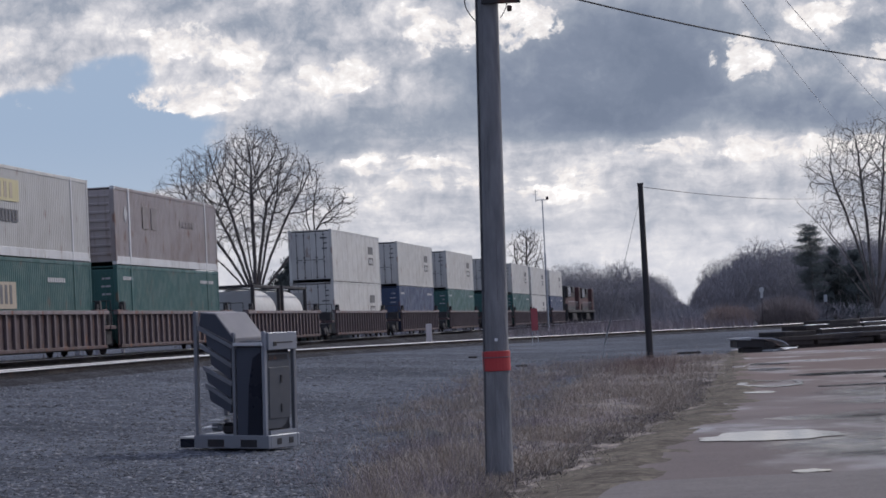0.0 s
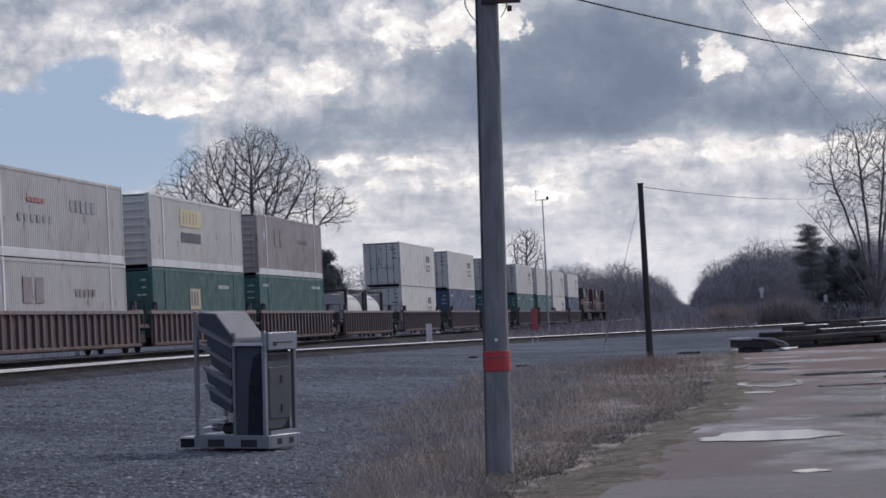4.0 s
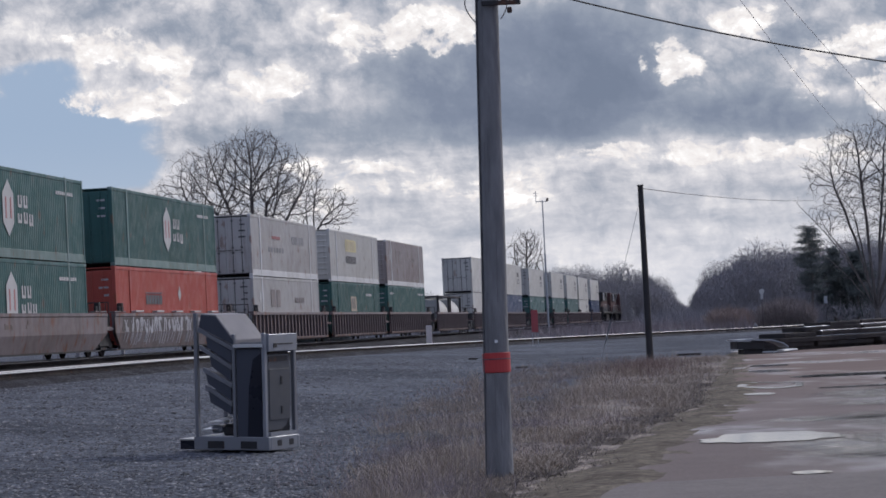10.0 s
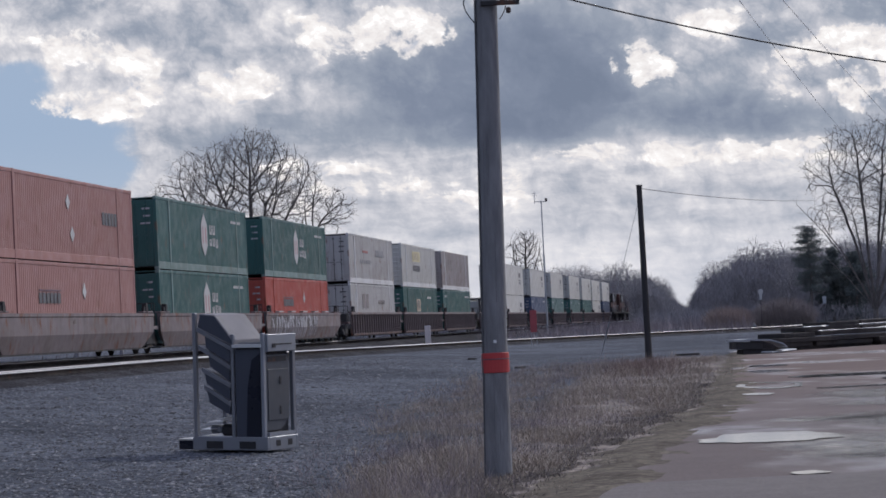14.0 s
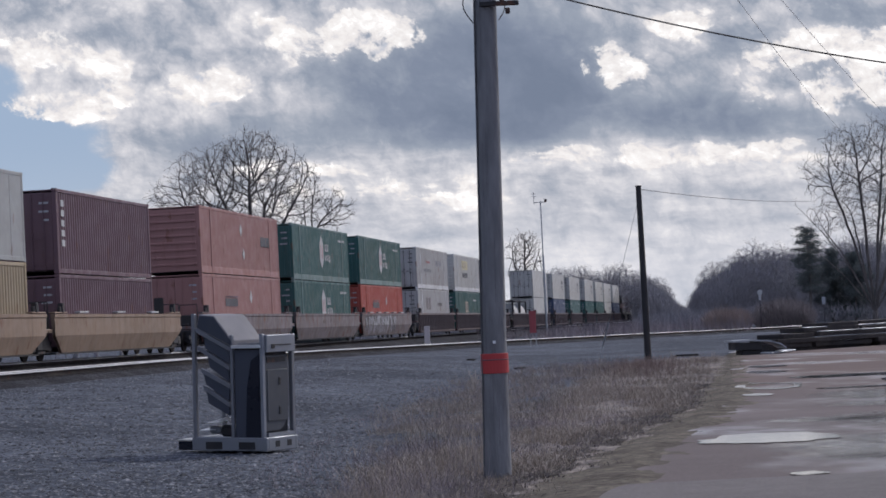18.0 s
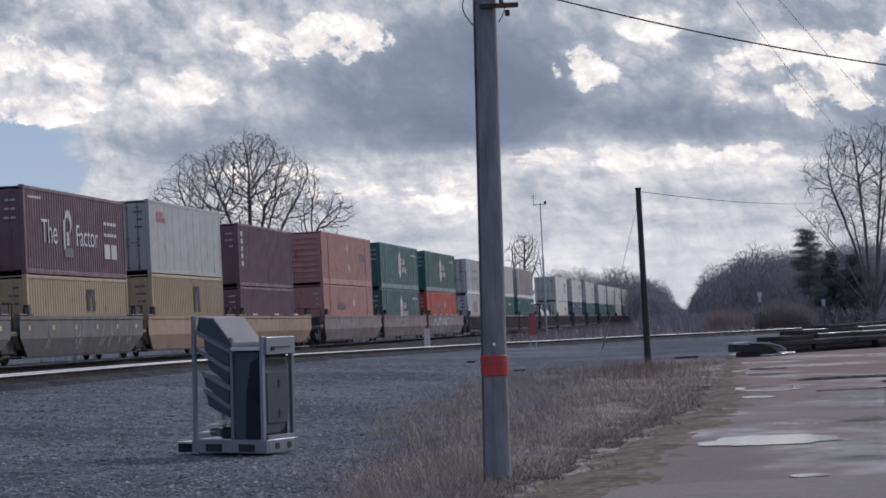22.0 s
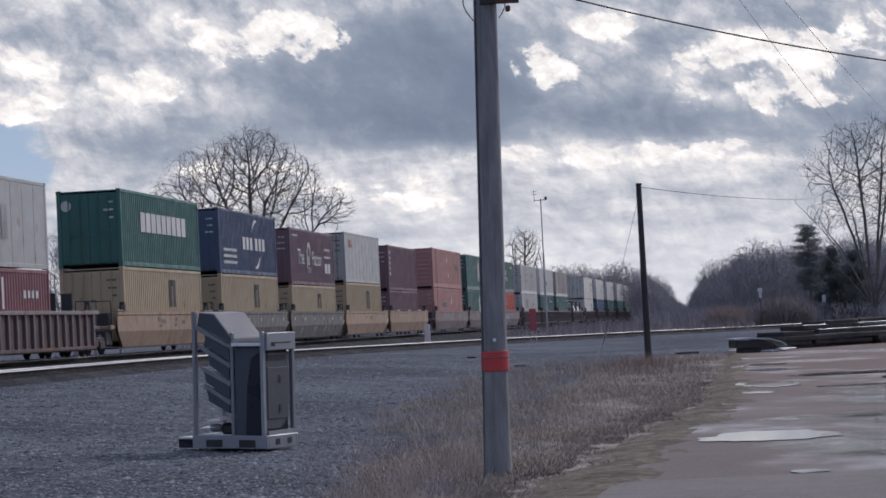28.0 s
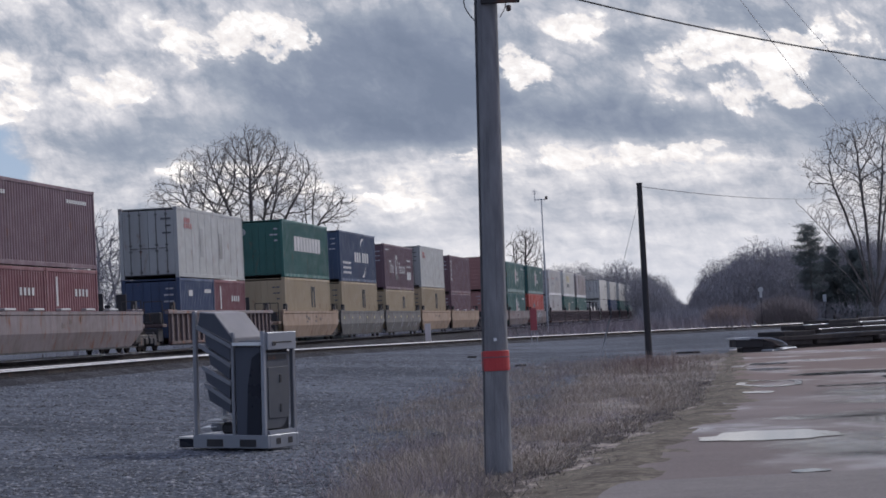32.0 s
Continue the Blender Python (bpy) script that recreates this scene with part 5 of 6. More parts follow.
def crown_tree(seed, lobes, aims, label, fork, count, tip=0.014, step=0.34, stocky=2.75, sprays=0.9, skin="bark", twigs="twig"):
    """A bare tree: limbs set out at the given angles (degrees from upright) and branch until they fill its crown (lobes: centre, half axes)."""
    rng = np.random.default_rng(seed)
    lob = np.array(lobes, float)
    size = lob[:, 3] * lob[:, 5]
    which = rng.choice(len(lob), count, p=size / size.sum())
    way_out = rng.normal(size=(count, 3))
    way_out /= np.linalg.norm(way_out, axis=1)[:, None]
    goal = lob[which, :3] + way_out * (rng.random(count) ** 0.30)[:, None] * lob[which, 3:]
    goal = goal[goal[:, 2] > fork + 0.8]
    place, stem = [], []

    def add(p, parent):
        place.append(np.array(p, float))
        stem.append(parent)
        return len(place) - 1

    last = add((0, 0, -0.4), -1)
    for k in range(1, 5):
        last = add((0.03 * math.sin(k * 2), 0, -0.4 + (fork * 0.75 + 0.4) * k / 4), last)
    for ang, share in aims:
        at, a = last, radians(ang) * 0.72
        deep = rng.normal(0, 0.22)
        for k in range(int(share / step)):
            d = np.array((math.sin(a), deep, math.cos(a)))
            d = d / np.linalg.norm(d) + rng.normal(0, 0.055, 3)
            at = add(place[at] + d * step, at)
            a += radians(ang) * 0.55 * step / share
    pos = np.array(place)
    gaps = np.linalg.norm(goal[:, None, :] - pos[None], axis=2)
    near = gaps.argmin(1)
    dist = gaps.min(1)
    young = {}
    for turn in range(150):
        hit = dist < (3.4 if turn < 12 else 2.2)
        if not hit.any():
            break
        pull = np.zeros((len(place), 3))
        np.add.at(pull, near[hit], (goal[hit] - pos[near[hit]]) / dist[hit][:, None])
        fresh = []
        for n in np.unique(near[hit]):
            if young.get(n, 0) >= 3:
                continue
            d = pull[n] / (np.linalg.norm(pull[n]) + 1e-9)
            back = pos[n] - pos[stem[n]] if stem[n] >= 0 else np.array((0, 0, step))
            out = pos[n] - np.array((0, 0, fork))
            d = d + 0.85 * back / step + 0.22 * out / (np.linalg.norm(out) + 0.1) + rng.normal(0, 0.10, 3)
            young[n] = young.get(n, 0) + 1
            fresh.append(add(pos[n] + d / np.linalg.norm(d) * step, n))
        if not fresh:
            break
        pos = np.array(place)
        gaps = np.linalg.norm(goal[:, None, :] - pos[fresh][None], axis=2)
        closer = gaps.min(1) < dist
        near = np.where(closer, np.array(fresh)[gaps.argmin(1)], near)
        dist = np.minimum(dist, gaps.min(1))
        keep = dist > step * 1.15
        goal, near, dist = goal[keep], near[keep], dist[keep]
        if not len(goal):
            break
    n0 = len(place)
    bare = np.bincount([p for p in stem if p >= 0], minlength=n0)
    for n in range(n0):
        if bare[n] > 1 or place[n][2] < fork + 1.5:
            continue
        for k in range(2 if bare[n] == 0 else int(rng.random() < sprays)):
            d = (place[n] - place[stem[n]]) / step + rng.normal(0, 0.42, 3) + np.array((0, 0, 0.15))
            q = place[n] + d / np.linalg.norm(d) * step * rng.uniform(0.7, 1.5)
            m = add(q, n)
            d = d + rng.normal(0, 0.25, 3)
            add(q + d / np.linalg.norm(d) * step * rng.uniform(0.5, 1.2), m)
    total = len(place)
    area = np.zeros(total)
    for n in range(total - 1, 0, -1):
        area[n] = max(area[n], tip ** stocky)
        area[stem[n]] += area[n]
    rad = area ** (1 / stocky)
    rad[n0:] *= 0.62
    kin = [[] for _ in range(total)]
    for n in range(1, total):
        kin[stem[n]].append(n)
    ob = new("bare_tree")
    thick, thin = Twigs(), Twigs()
    start = [(0, None)]
    while start:
        n, root = start.pop()
        chain, rr_ = ([Vector(place[root])], [min(rad[root], rad[n] * 1.1)]) if root is not None else ([], [])
        while True:
            chain.append(Vector(place[n]))
            rr_.append(float(rad[n]))
            if not kin[n]:
                break
            main = max(kin[n], key=lambda c: rad[c])
            start += [(c, n) for c in kin[n] if c != main]
            if rad[main] < 0.042 <= rad[n] and len(chain) > 1:
                start.append((main, n))
                break
            n = main
        big_limb = rr_[0] > 0.045
        if len(chain) > 1:
            (thick if big_limb else thin).limb(chain, rr_, 8 if rr_[0] > 0.15 else 5 if big_limb else 3)
    thick.object("trunk", M[skin], ob)
    thin.object("crown", M[twigs], ob, "bare leafless twigs")
    return tagged(ob, label, "tree")


big = crown_tree(9, ((-0.3, 0, 13.0, 6.0, 4.4, 4.9), (0.4, 0, 16.0, 3.2, 3.0, 2.5), (-4.2, 0, 15.0, 2.2, 2.4, 1.9), (-6.3, 0, 13.3, 2.2, 2.0, 1.5), (6.3, 0, 11.6, 2.3, 2.2, 1.7), (4.0, 0, 13.8, 2.0, 2.2, 2.4)),
                 ((-45, 9.5), (-32, 9.5), (-23, 9.4), (-14, 9.0), (-6, 8.0), (2, 10.0), (8, 8.5), (15, 9.4), (23, 9.0), (41, 8.5)),
                 "large bare many-stemmed tree behind the tracks", 5.0, 3600, 0.016, 0.34, 2.9)
put(big, 452, 195, 0)
side_tree = crown_tree(11, ((1.1, 0, 9.3, 3.6, 3.2, 4.2), (-2.6, 0, 10.0, 1.7, 1.6, 1.3), (-1.4, 0, 11.7, 1.5, 1.5, 1.3), (-2.5, 0, 7.4, 1.3, 1.6, 1.5), (4.2, 0, 8.0, 2.4, 2.4, 3.0)),
                       ((-48, 7.4), (-35, 8.8), (-28, 6.0), (-17, 8.4), (-10, 7.0), (-3, 9.0), (4, 9.0), (12, 8.0), (20, 8.6), (34, 7.6)),
                       "large bare many-stemmed tree at the wood's edge", 1.4, 3000, 0.0105, 0.27, 2.9)
put(side_tree, 1549, 150, 0)
lone = crown_tree(14, ((0, 0, 9.7, 2.2, 2.0, 2.8),), ((-30, 4.5), (-14, 5.5), (0, 6.0), (13, 5.0), (30, 4.4)), "bare tree beyond the train", 4.4, 560, 0.020, 0.34)
put(lone, 935, 290, 0)
wood_a = crown_tree(21, ((0, 0, 5.6, 2.5, 2.5, 3.4), (0.9, 0, 4.2, 2.2, 2.2, 2.4)), ((-34, 3.4), (-15, 4.6), (4, 5.2), (20, 4.2), (38, 3.0)), "bare leafless tree in winter", 1.6, 900, 0.014, 0.30, skin="hazebrush", twigs="hazebrush")
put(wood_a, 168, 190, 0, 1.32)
wood_b = crown_tree(22, ((0, 0, 5.9, 1.9, 1.9, 3.6), (-0.7, 0, 4.0, 1.8, 1.8, 2.2)), ((-28, 3.4), (-9, 5.4), (7, 5.0), (26, 3.8)), "bare leafless tree in winter", 1.8, 700, 0.014, 0.30, skin="hazebrush", twigs="hazebrush")
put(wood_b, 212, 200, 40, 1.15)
wood_c = crown_tree(23, ((0, 0, 6.4, 2.8, 2.8, 3.5), (-1.6, 0, 5.0, 1.9, 1.9, 2.0)), ((-40, 3.8), (-20, 5.0), (-4, 5.4), (14, 5.0), (33, 4.0)), "bare leafless tree in winter", 2.0, 950, 0.014, 0.30, skin="hazebrush", twigs="hazebrush")
put(wood_c, 132, 210, 90, 1.2)


def copies(rr, n, px0, px1, d0, d1, height):
    for i in range(n):
        px = px0 + (px1 - px0) * (i + rr.random()) / n
        d = rr.uniform(d0, d1)
        src, h = rr.choice(((wood_a, 9.0), (wood_b, 9.5), (wood_c, 10.0)))
        p = spot(px, 560, d)
        k = float(height(px)) * d / FOCAL / h * rr.uniform(0.85, 1.05)
        t = copy_thing(src, pose(p.x, p.y, 0, 0, 0, rr.uniform(0, 360)))
        t.scale = (k, k, k)


rr = random.Random(77)
# seeming heights of the two woods, with the gap for the line between them
left_wood = lambda px: np.interp(px, (960, 1010, 1100, 1150, 1175, 1195, 1212), (92, 96, 98, 90, 70, 42, 26))
right_wood = lambda px: np.interp(px, (1218, 1230, 1245, 1300, 1340, 1400, 1460, 1640), (28, 56, 82, 122, 134, 130, 144, 150))
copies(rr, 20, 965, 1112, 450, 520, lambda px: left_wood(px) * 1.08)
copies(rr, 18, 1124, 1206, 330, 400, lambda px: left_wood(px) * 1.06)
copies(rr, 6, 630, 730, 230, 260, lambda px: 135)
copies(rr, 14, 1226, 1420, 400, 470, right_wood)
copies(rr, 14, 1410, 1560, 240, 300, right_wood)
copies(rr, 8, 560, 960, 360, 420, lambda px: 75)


def thicket(name, label, px0, px1, d0, d1, height, count, material, seed):
    """Dense leafless scrub: a mass of thin crossing stems."""
    rr = random.Random(seed)
    vs, fs = [], []
    for i in range(count):
        px = rr.uniform(px0, px1)
        d = rr.uniform(d0, d1)
        p = spot(px, 560, d)
        top = float(height(px)) * d / FOCAL * (0.80 + 0.35 * noise.noise((p.x * 0.25, p.y * 0.05, seed)))
        z = rr.random() ** 0.8 * top
        ln = rr.uniform(0.5, 1.6) * (1 if z < 0.85 * top else 0.6)
        a, t = rr.uniform(0, 6.283), rr.uniform(0, 0.9)
        dv = Vector((math.cos(a) * math.sin(t), math.sin(a) * math.sin(t), math.cos(t))) * ln
        w = Vector((rr.uniform(0.010, 0.036) * d / 250, rr.uniform(-0.03, 0.03), 0))
        b = Vector((p.x, p.y, z))
        k = len(vs)
        vs += [b - w, b + w, b + Vector((0, 0.05, 0)), b + dv]
        fs += [(k, k + 1, k + 3), (k + 1, k + 2, k + 3), (k + 2, k, k + 3)]
    ob = link(name, mesh(name, vs, fs), material)
    return tagged(ob, label, "brush", kind="stuff")


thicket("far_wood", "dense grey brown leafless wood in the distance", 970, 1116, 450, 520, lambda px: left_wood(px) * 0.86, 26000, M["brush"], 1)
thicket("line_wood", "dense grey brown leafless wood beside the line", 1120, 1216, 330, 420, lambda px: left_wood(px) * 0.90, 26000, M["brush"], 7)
thicket("roadside_wood", "dense dark leafless wood beyond the yard", 1222, 1430, 400, 470, lambda px: right_wood(px) * 0.92, 42000, M["hazebrush"], 2)
thicket("near_wood", "dense dark leafless wood beside the line", 1415, 1640, 240, 310, lambda px: right_wood(px) * 0.92, 34000, M["hazebrush"], 9)
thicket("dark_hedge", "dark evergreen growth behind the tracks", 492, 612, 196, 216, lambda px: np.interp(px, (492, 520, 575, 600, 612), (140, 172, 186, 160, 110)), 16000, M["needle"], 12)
thicket("low_scrub", "low dark scrub along the line", 1130, 1640, 230, 300, lambda px: 26, 8000, M["hazebrush"], 3)
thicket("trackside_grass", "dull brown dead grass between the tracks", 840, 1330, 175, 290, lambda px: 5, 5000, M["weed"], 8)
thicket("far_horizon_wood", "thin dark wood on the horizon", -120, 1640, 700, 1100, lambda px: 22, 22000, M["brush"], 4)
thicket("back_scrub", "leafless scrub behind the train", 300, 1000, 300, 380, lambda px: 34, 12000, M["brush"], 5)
thicket("russet_scrub", "patch of russet dead scrub", 1250, 1328, 205, 225, lambda px: np.interp(px, (1250, 1262, 1285, 1308, 1328), (9, 22, 31, 27, 8)), 6000, M["russet"], 6)
thicket("brown_bush", "rounded grey brown leafless bush by the line", 1338, 1440, 205, 225, lambda px: np.interp(px, (1338, 1352, 1385, 1420, 1440), (12, 32, 45, 34, 10)), 9000, M["drybush"], 16)


def lineside():
    """Dark dead weeds added on the line's far side for shade under the train."""
    rr = random.Random(31)
    vs, fs = [], []
    for i in range(13000):
        s = 20 + 330 * rr.random() ** 1.3
        b = on_track(s, -3.6 - 5.0 * rr.random())
        b.z = lie(b.x, b.y) - 0.02
        h = rr.uniform(0.35, 1.0) * (0.75 + 0.6 * noise.noise((s * 0.15, 0, 4)))
        tip = Vector((rr.gauss(0, 0.25), rr.gauss(0, 0.25), 1)) * h
        w = Vector((rr.uniform(0.01, 0.035), rr.uniform(-0.02, 0.02), 0))
        k = len(vs)
        vs += [b - w, b + w, b + tip]
        fs.append((k, k + 1, k + 2))
    return tagged(link("lineside_weeds", mesh("lineside_weeds", vs, fs), M["darkweed"]), "dark weeds added as shade beneath the train", "weeds", kind="stuff")


lineside()


def evergreen(seed, height, width, label):
    """Dark conifer: trunk with whorls of drooping boughs of needle clumps."""
    rr = random.Random(seed)
    ob = new("conifer")
    tw = Twigs()
    tw.limb([Vector((0, 0, -0.2)), Vector((0.1, 0, height * 0.5)), Vector((0, 0, height * 0.92))], [0.16, 0.10, 0.02], 8)
    tw.object("trunk", M["bark"], ob)
    vs, fs = [], []
    for i in range(60):
        f = rr.random() ** 0.9
        z = height * (0.10 + 0.88 * f)
        reach = width * 0.5 * min(1.0, 1.9 * (1 - f) + 0.12) * rr.uniform(0.15, 1.25)
        a = rr.uniform(0, 6.283)
        for k in range(9):
            q = rr.uniform(0.25, 1.0)
            c0 = Vector((math.cos(a) * reach * q, math.sin(a) * reach * q, z + 0.30 * q * q + rr.gauss(0, 0.16)))
            for j in range(26):
                c = c0 + Vector((rr.gauss(0, 0.05 * width), rr.gauss(0, 0.05 * width), rr.gauss(0, 0.026 * width)))
                u = Vector((rr.gauss(0, 1), rr.gauss(0, 1), rr.gauss(0.4, 0.6))).normalized() * rr.uniform(0.03, 0.07) * width
                w = u.orthogonal().normalized() * rr.uniform(0.006, 0.013) * width
                k0 = len(vs)
                vs += [c - w, c + w, c + u]
                fs.append((k0, k0 + 1, k0 + 2))
    link("crown", mesh("crown", vs, fs), M["needle"], ob, "dark green needles")
    return tagged(ob, label, "tree")


def pine(seed, height, width, label):
    """Ragged pine: a bare lower trunk and separate level plates of needles with gaps between them."""
    rr = random.Random(seed)
    ob = new("pine")
    tw = Twigs()
    tw.limb([Vector((0, 0, -0.2)), Vector((0.12, 0, height * 0.5)), Vector((0, 0, height * 0.96))], [0.17, 0.11, 0.02], 8)
    vs, fs = [], []
    n = 34
    for i in range(n):
        f = (i + rr.random()) / n
        z = height * (0.30 + 0.67 * f)
        reach = width * 0.5 * (1.0 - 0.70 * f ** 1.3) * rr.uniform(0.30, 1.1)
        a = i * 2.4 + rr.uniform(-0.5, 0.5)
        out = Vector((math.cos(a), math.sin(a), 0))
        end = out * reach + Vector((0, 0, z + reach * rr.uniform(0.0, 0.25)))
        tw.limb([Vector((0.05, 0, z)), end * 0.5 + Vector((0, 0, z * 0.5 - 0.03)), end], [0.045, 0.03, 0.014], 4)
        for k in range(rr.randint(4, 6)):
            c0 = Vector((0.05, 0, z)).lerp(end, rr.uniform(0.45, 1.05)) + Vector((rr.gauss(0, 0.2), rr.gauss(0, 0.2), 0.08))
            s = rr.uniform(0.26, 0.48)
            for j in range(120):
                c = c0 + Vector((rr.gauss(0, s), rr.gauss(0, s), rr.gauss(0, s * 0.36)))
                u = Vector((rr.gauss(0, 1), rr.gauss(0, 1), rr.gauss(0.5, 0.6))).normalized() * rr.uniform(0.10, 0.22)
                w = u.orthogonal().normalized() * rr.uniform(0.015, 0.03)
                k0 = len(vs)
                vs += [c - w, c + w, c + u]
                fs.append((k0, k0 + 1, k0 + 2))
    tw.object("trunk", M["bark"], ob)
    link("crown", mesh("crown", vs, fs), M["needle"], ob, "dark green needles in ragged plates")
    return tagged(ob, label, "tree")


put(pine(3, 9.7, 4.2, "dark ragged pine at the wood's edge"), 1436, 236, 0)
put(evergreen(7, 7.2, 4.4, "dark green conifer at the wood's edge"), 1476, 240, 0)
put(evergreen(8, 6.6, 5.0, "dark green conifer at the wood's edge"), 1516, 238, 0)
put(evergreen(4, 7.7, 4.6, "dark evergreen bush behind the tracks"), 575, 190, 0)
put(evergreen(6, 7.6, 5.0, "dark evergreen bush behind the tracks"), 515, 205, 0)


# ---------------------------------------------------------------- dead grass, weeds and loose stones
def blades(name, label, count, pick, tall, wide, material, seed, lean=0.5):
    rr = random.Random(seed)
    vs, fs = [], []
    while len(fs) < count * 2:
        x, y, k = pick(rr)
        if noise.noise((x * 0.7, y * 0.35, seed)) < -0.15 + 0.4 * rr.random() - 0.2:
            continue
        h = rr.uniform(*tall) * k
        a = rr.uniform(0, 6.283)
        t = abs(rr.gauss(0, lean))
        b = Vector((x, y, lie(x, y) + 0.015))
        tip = Vector((math.cos(a) * math.sin(t), math.sin(a) * math.sin(t), math.cos(t))) * h
        w = Vector((rr.uniform(*wide), rr.uniform(-0.004, 0.004), 0))
        m = b + tip * 0.55 - Vector((0, 0, 0.0)) + Vector((0, 0, h * 0.06))
        k0 = len(vs)
        vs += [b - w, b + w, m + w * 0.6, m - w * 0.6, b + tip]
        fs += [(k0, k0 + 1, k0 + 2, k0 + 3), (k0 + 3, k0 + 2, k0 + 4)]
    return tagged(link(name, mesh(name, vs, fs), material), label, "grass", kind="stuff")


def tufts(name, label, count, pick, per, radius, tall, wide, material, seed, lean, bare=-0.1):
    """Ragged tufts of dead blades that share a lean."""
    rr = random.Random(seed)
    vs, fs, made = [], [], 0
    while made < count:
        x, y, k = pick(rr)
        if noise.noise((x * 0.9, y * 0.30, seed)) < bare + rr.uniform(-0.2, 0.2):
            continue
        made += 1
        a0, r = rr.uniform(0, 6.283), radius * rr.uniform(0.5, 1.4)
        k *= rr.uniform(0.6, 1.25)
        for i in range(rr.randint(*per)):
            bx, by = x + rr.gauss(0, r), y + rr.gauss(0, r * 1.5)
            h = rr.uniform(*tall) * k
            a, t = a0 + rr.gauss(0, 1.1), max(0.0, rr.gauss(*lean))
            b = Vector((bx, by, lie(bx, by) + hummock(bx, by) + 0.012))
            tip = Vector((math.cos(a) * math.sin(t), math.sin(a) * math.sin(t), math.cos(t))) * h
            w = Vector((rr.uniform(*wide), rr.uniform(-0.003, 0.003), 0))
            m = b + tip * 0.5 + Vector((0, 0, h * 0.14))
            k0 = len(vs)
            vs += [b - w, b + w, m + w * 0.7, m - w * 0.7, b + tip]
            fs += [(k0, k0 + 1, k0 + 2, k0 + 3), (k0 + 3, k0 + 2, k0 + 4)]
    return tagged(link(name, mesh(name, vs, fs), material), label, "grass", kind="stuff")


def across(rr, p, y):
    """A place across the verge at y, thicker towards the yard for p > 1."""
    q = rr.random() ** p * rr.uniform(0.8, 1.22)
    a, b = verge_x(y), edge_x(y) - 1.15 + 0.012 * (y - 25)
    return b + (a - b) * q, y, 1.0


on_verge = lambda rr: across(rr, 1.0, 18.5 + 64 * rr.random() ** 1.9)
near_road = lambda rr: across(rr, 1.5, 18.5 + 34 * rr.random() ** 1.5)
near_yard = lambda rr: across(rr, 0.6, 18.5 + 62 * rr.random() ** 1.6)

ditch = lambda rr: (lambda y: (edge_x(y) - 1.1 + 0.012 * (y - 25) + rr.gauss(-0.1, 0.30), y, 1.0))(19 + 34 * rr.random() ** 1.2)
pole_foot = lambda rr: (lambda y: (0.085 * y + rr.gauss(-0.1, 0.55), y, 1.0))(rr.uniform(58, 76))
far_bank = lambda rr: across(rr, 1.3, 42 + 38 * rr.random())

blades("dead_grass", "short dead tan grass on the road verge", 24000, near_road, (0.03, 0.09), (0.0012, 0.0035), M["straw"], 41, 1.0)
tufts("matted_grass", "matted tufts of pale dead grass", 3200, near_road, (14, 30), 0.12, (0.08, 0.22), (0.0015, 0.004), M["straw"], 42, (1.1, 0.30), 0.10)
tufts("brown_weeds", "low purplish brown dead weeds by the yard", 760, near_yard, (8, 18), 0.20, (0.06, 0.26), (0.0010, 0.0024), M["weed"], 43, (0.8, 0.4), 0.12)
tufts("dark_weeds", "dark purplish dead weeds in patches", 320, on_verge, (12, 26), 0.16, (0.05, 0.20), (0.0015, 0.0035), M["darkweed"], 46, (0.95, 0.3), 0.16)
# dark blades strengthen the shade painted along the ditch
tufts("ditch_weeds", "dark matted weeds that deepen the ditch shade", 420, ditch, (8, 18), 0.14, (0.04, 0.13), (0.002, 0.0045), M["darkweed"], 47, (1.1, 0.3), -0.15)
tufts("weed_stalks", "tall thin dead weed stalks by the yard", 260, near_yard, (4, 11), 0.16, (0.16, 0.50), (0.0008, 0.0018), M["weed"], 44, (0.28, 0.18), -0.1)
tufts("tall_tufts", "pale tufts of tall dead grass", 90, near_yard, (16, 34), 0.08, (0.18, 0.45), (0.0012, 0.0030), M["straw"], 45, (0.45, 0.24), 0.05)
tufts("russet_weeds", "russet dead weeds round the leaning pole's foot", 150, pole_foot, (8, 16), 0.4, (0.15, 0.5), (0.0015, 0.004), M["russetweed"], 48, (0.45, 0.25), -0.6)
shoulder = lambda rr: (lambda y: (edge_x(y) - (1.1 - 0.012 * (y - 25)) * rr.random() ** 0.7, y, 1.0))(19 + 38 * rr.random() ** 1.4)
yard_edge = lambda rr: (lambda y: (verge_x(y) + 0.5 - 1.9 * rr.random() ** 1.5, y, 1.0))(19 + 60 * rr.random() ** 1.6)
tufts("shoulder_grass", "thin flattened grass on the mossy shoulder", 420, shoulder, (8, 18), 0.11, (0.03, 0.10), (0.0015, 0.004), M["straw"], 50, (1.2, 0.25), 0.05)
tufts("yard_weeds", "sparse small weeds on the yard's edge", 420, yard_edge, (4, 10), 0.10, (0.05, 0.20), (0.0010, 0.0024), M["weed"], 51, (0.7, 0.35), 0.0)
tufts("bank_grass", "tan dead grass on the far bank", 700, far_bank, (12, 24), 0.2, (0.10, 0.32), (0.002, 0.005), M["straw"], 49, (0.9, 0.3), 0.05)


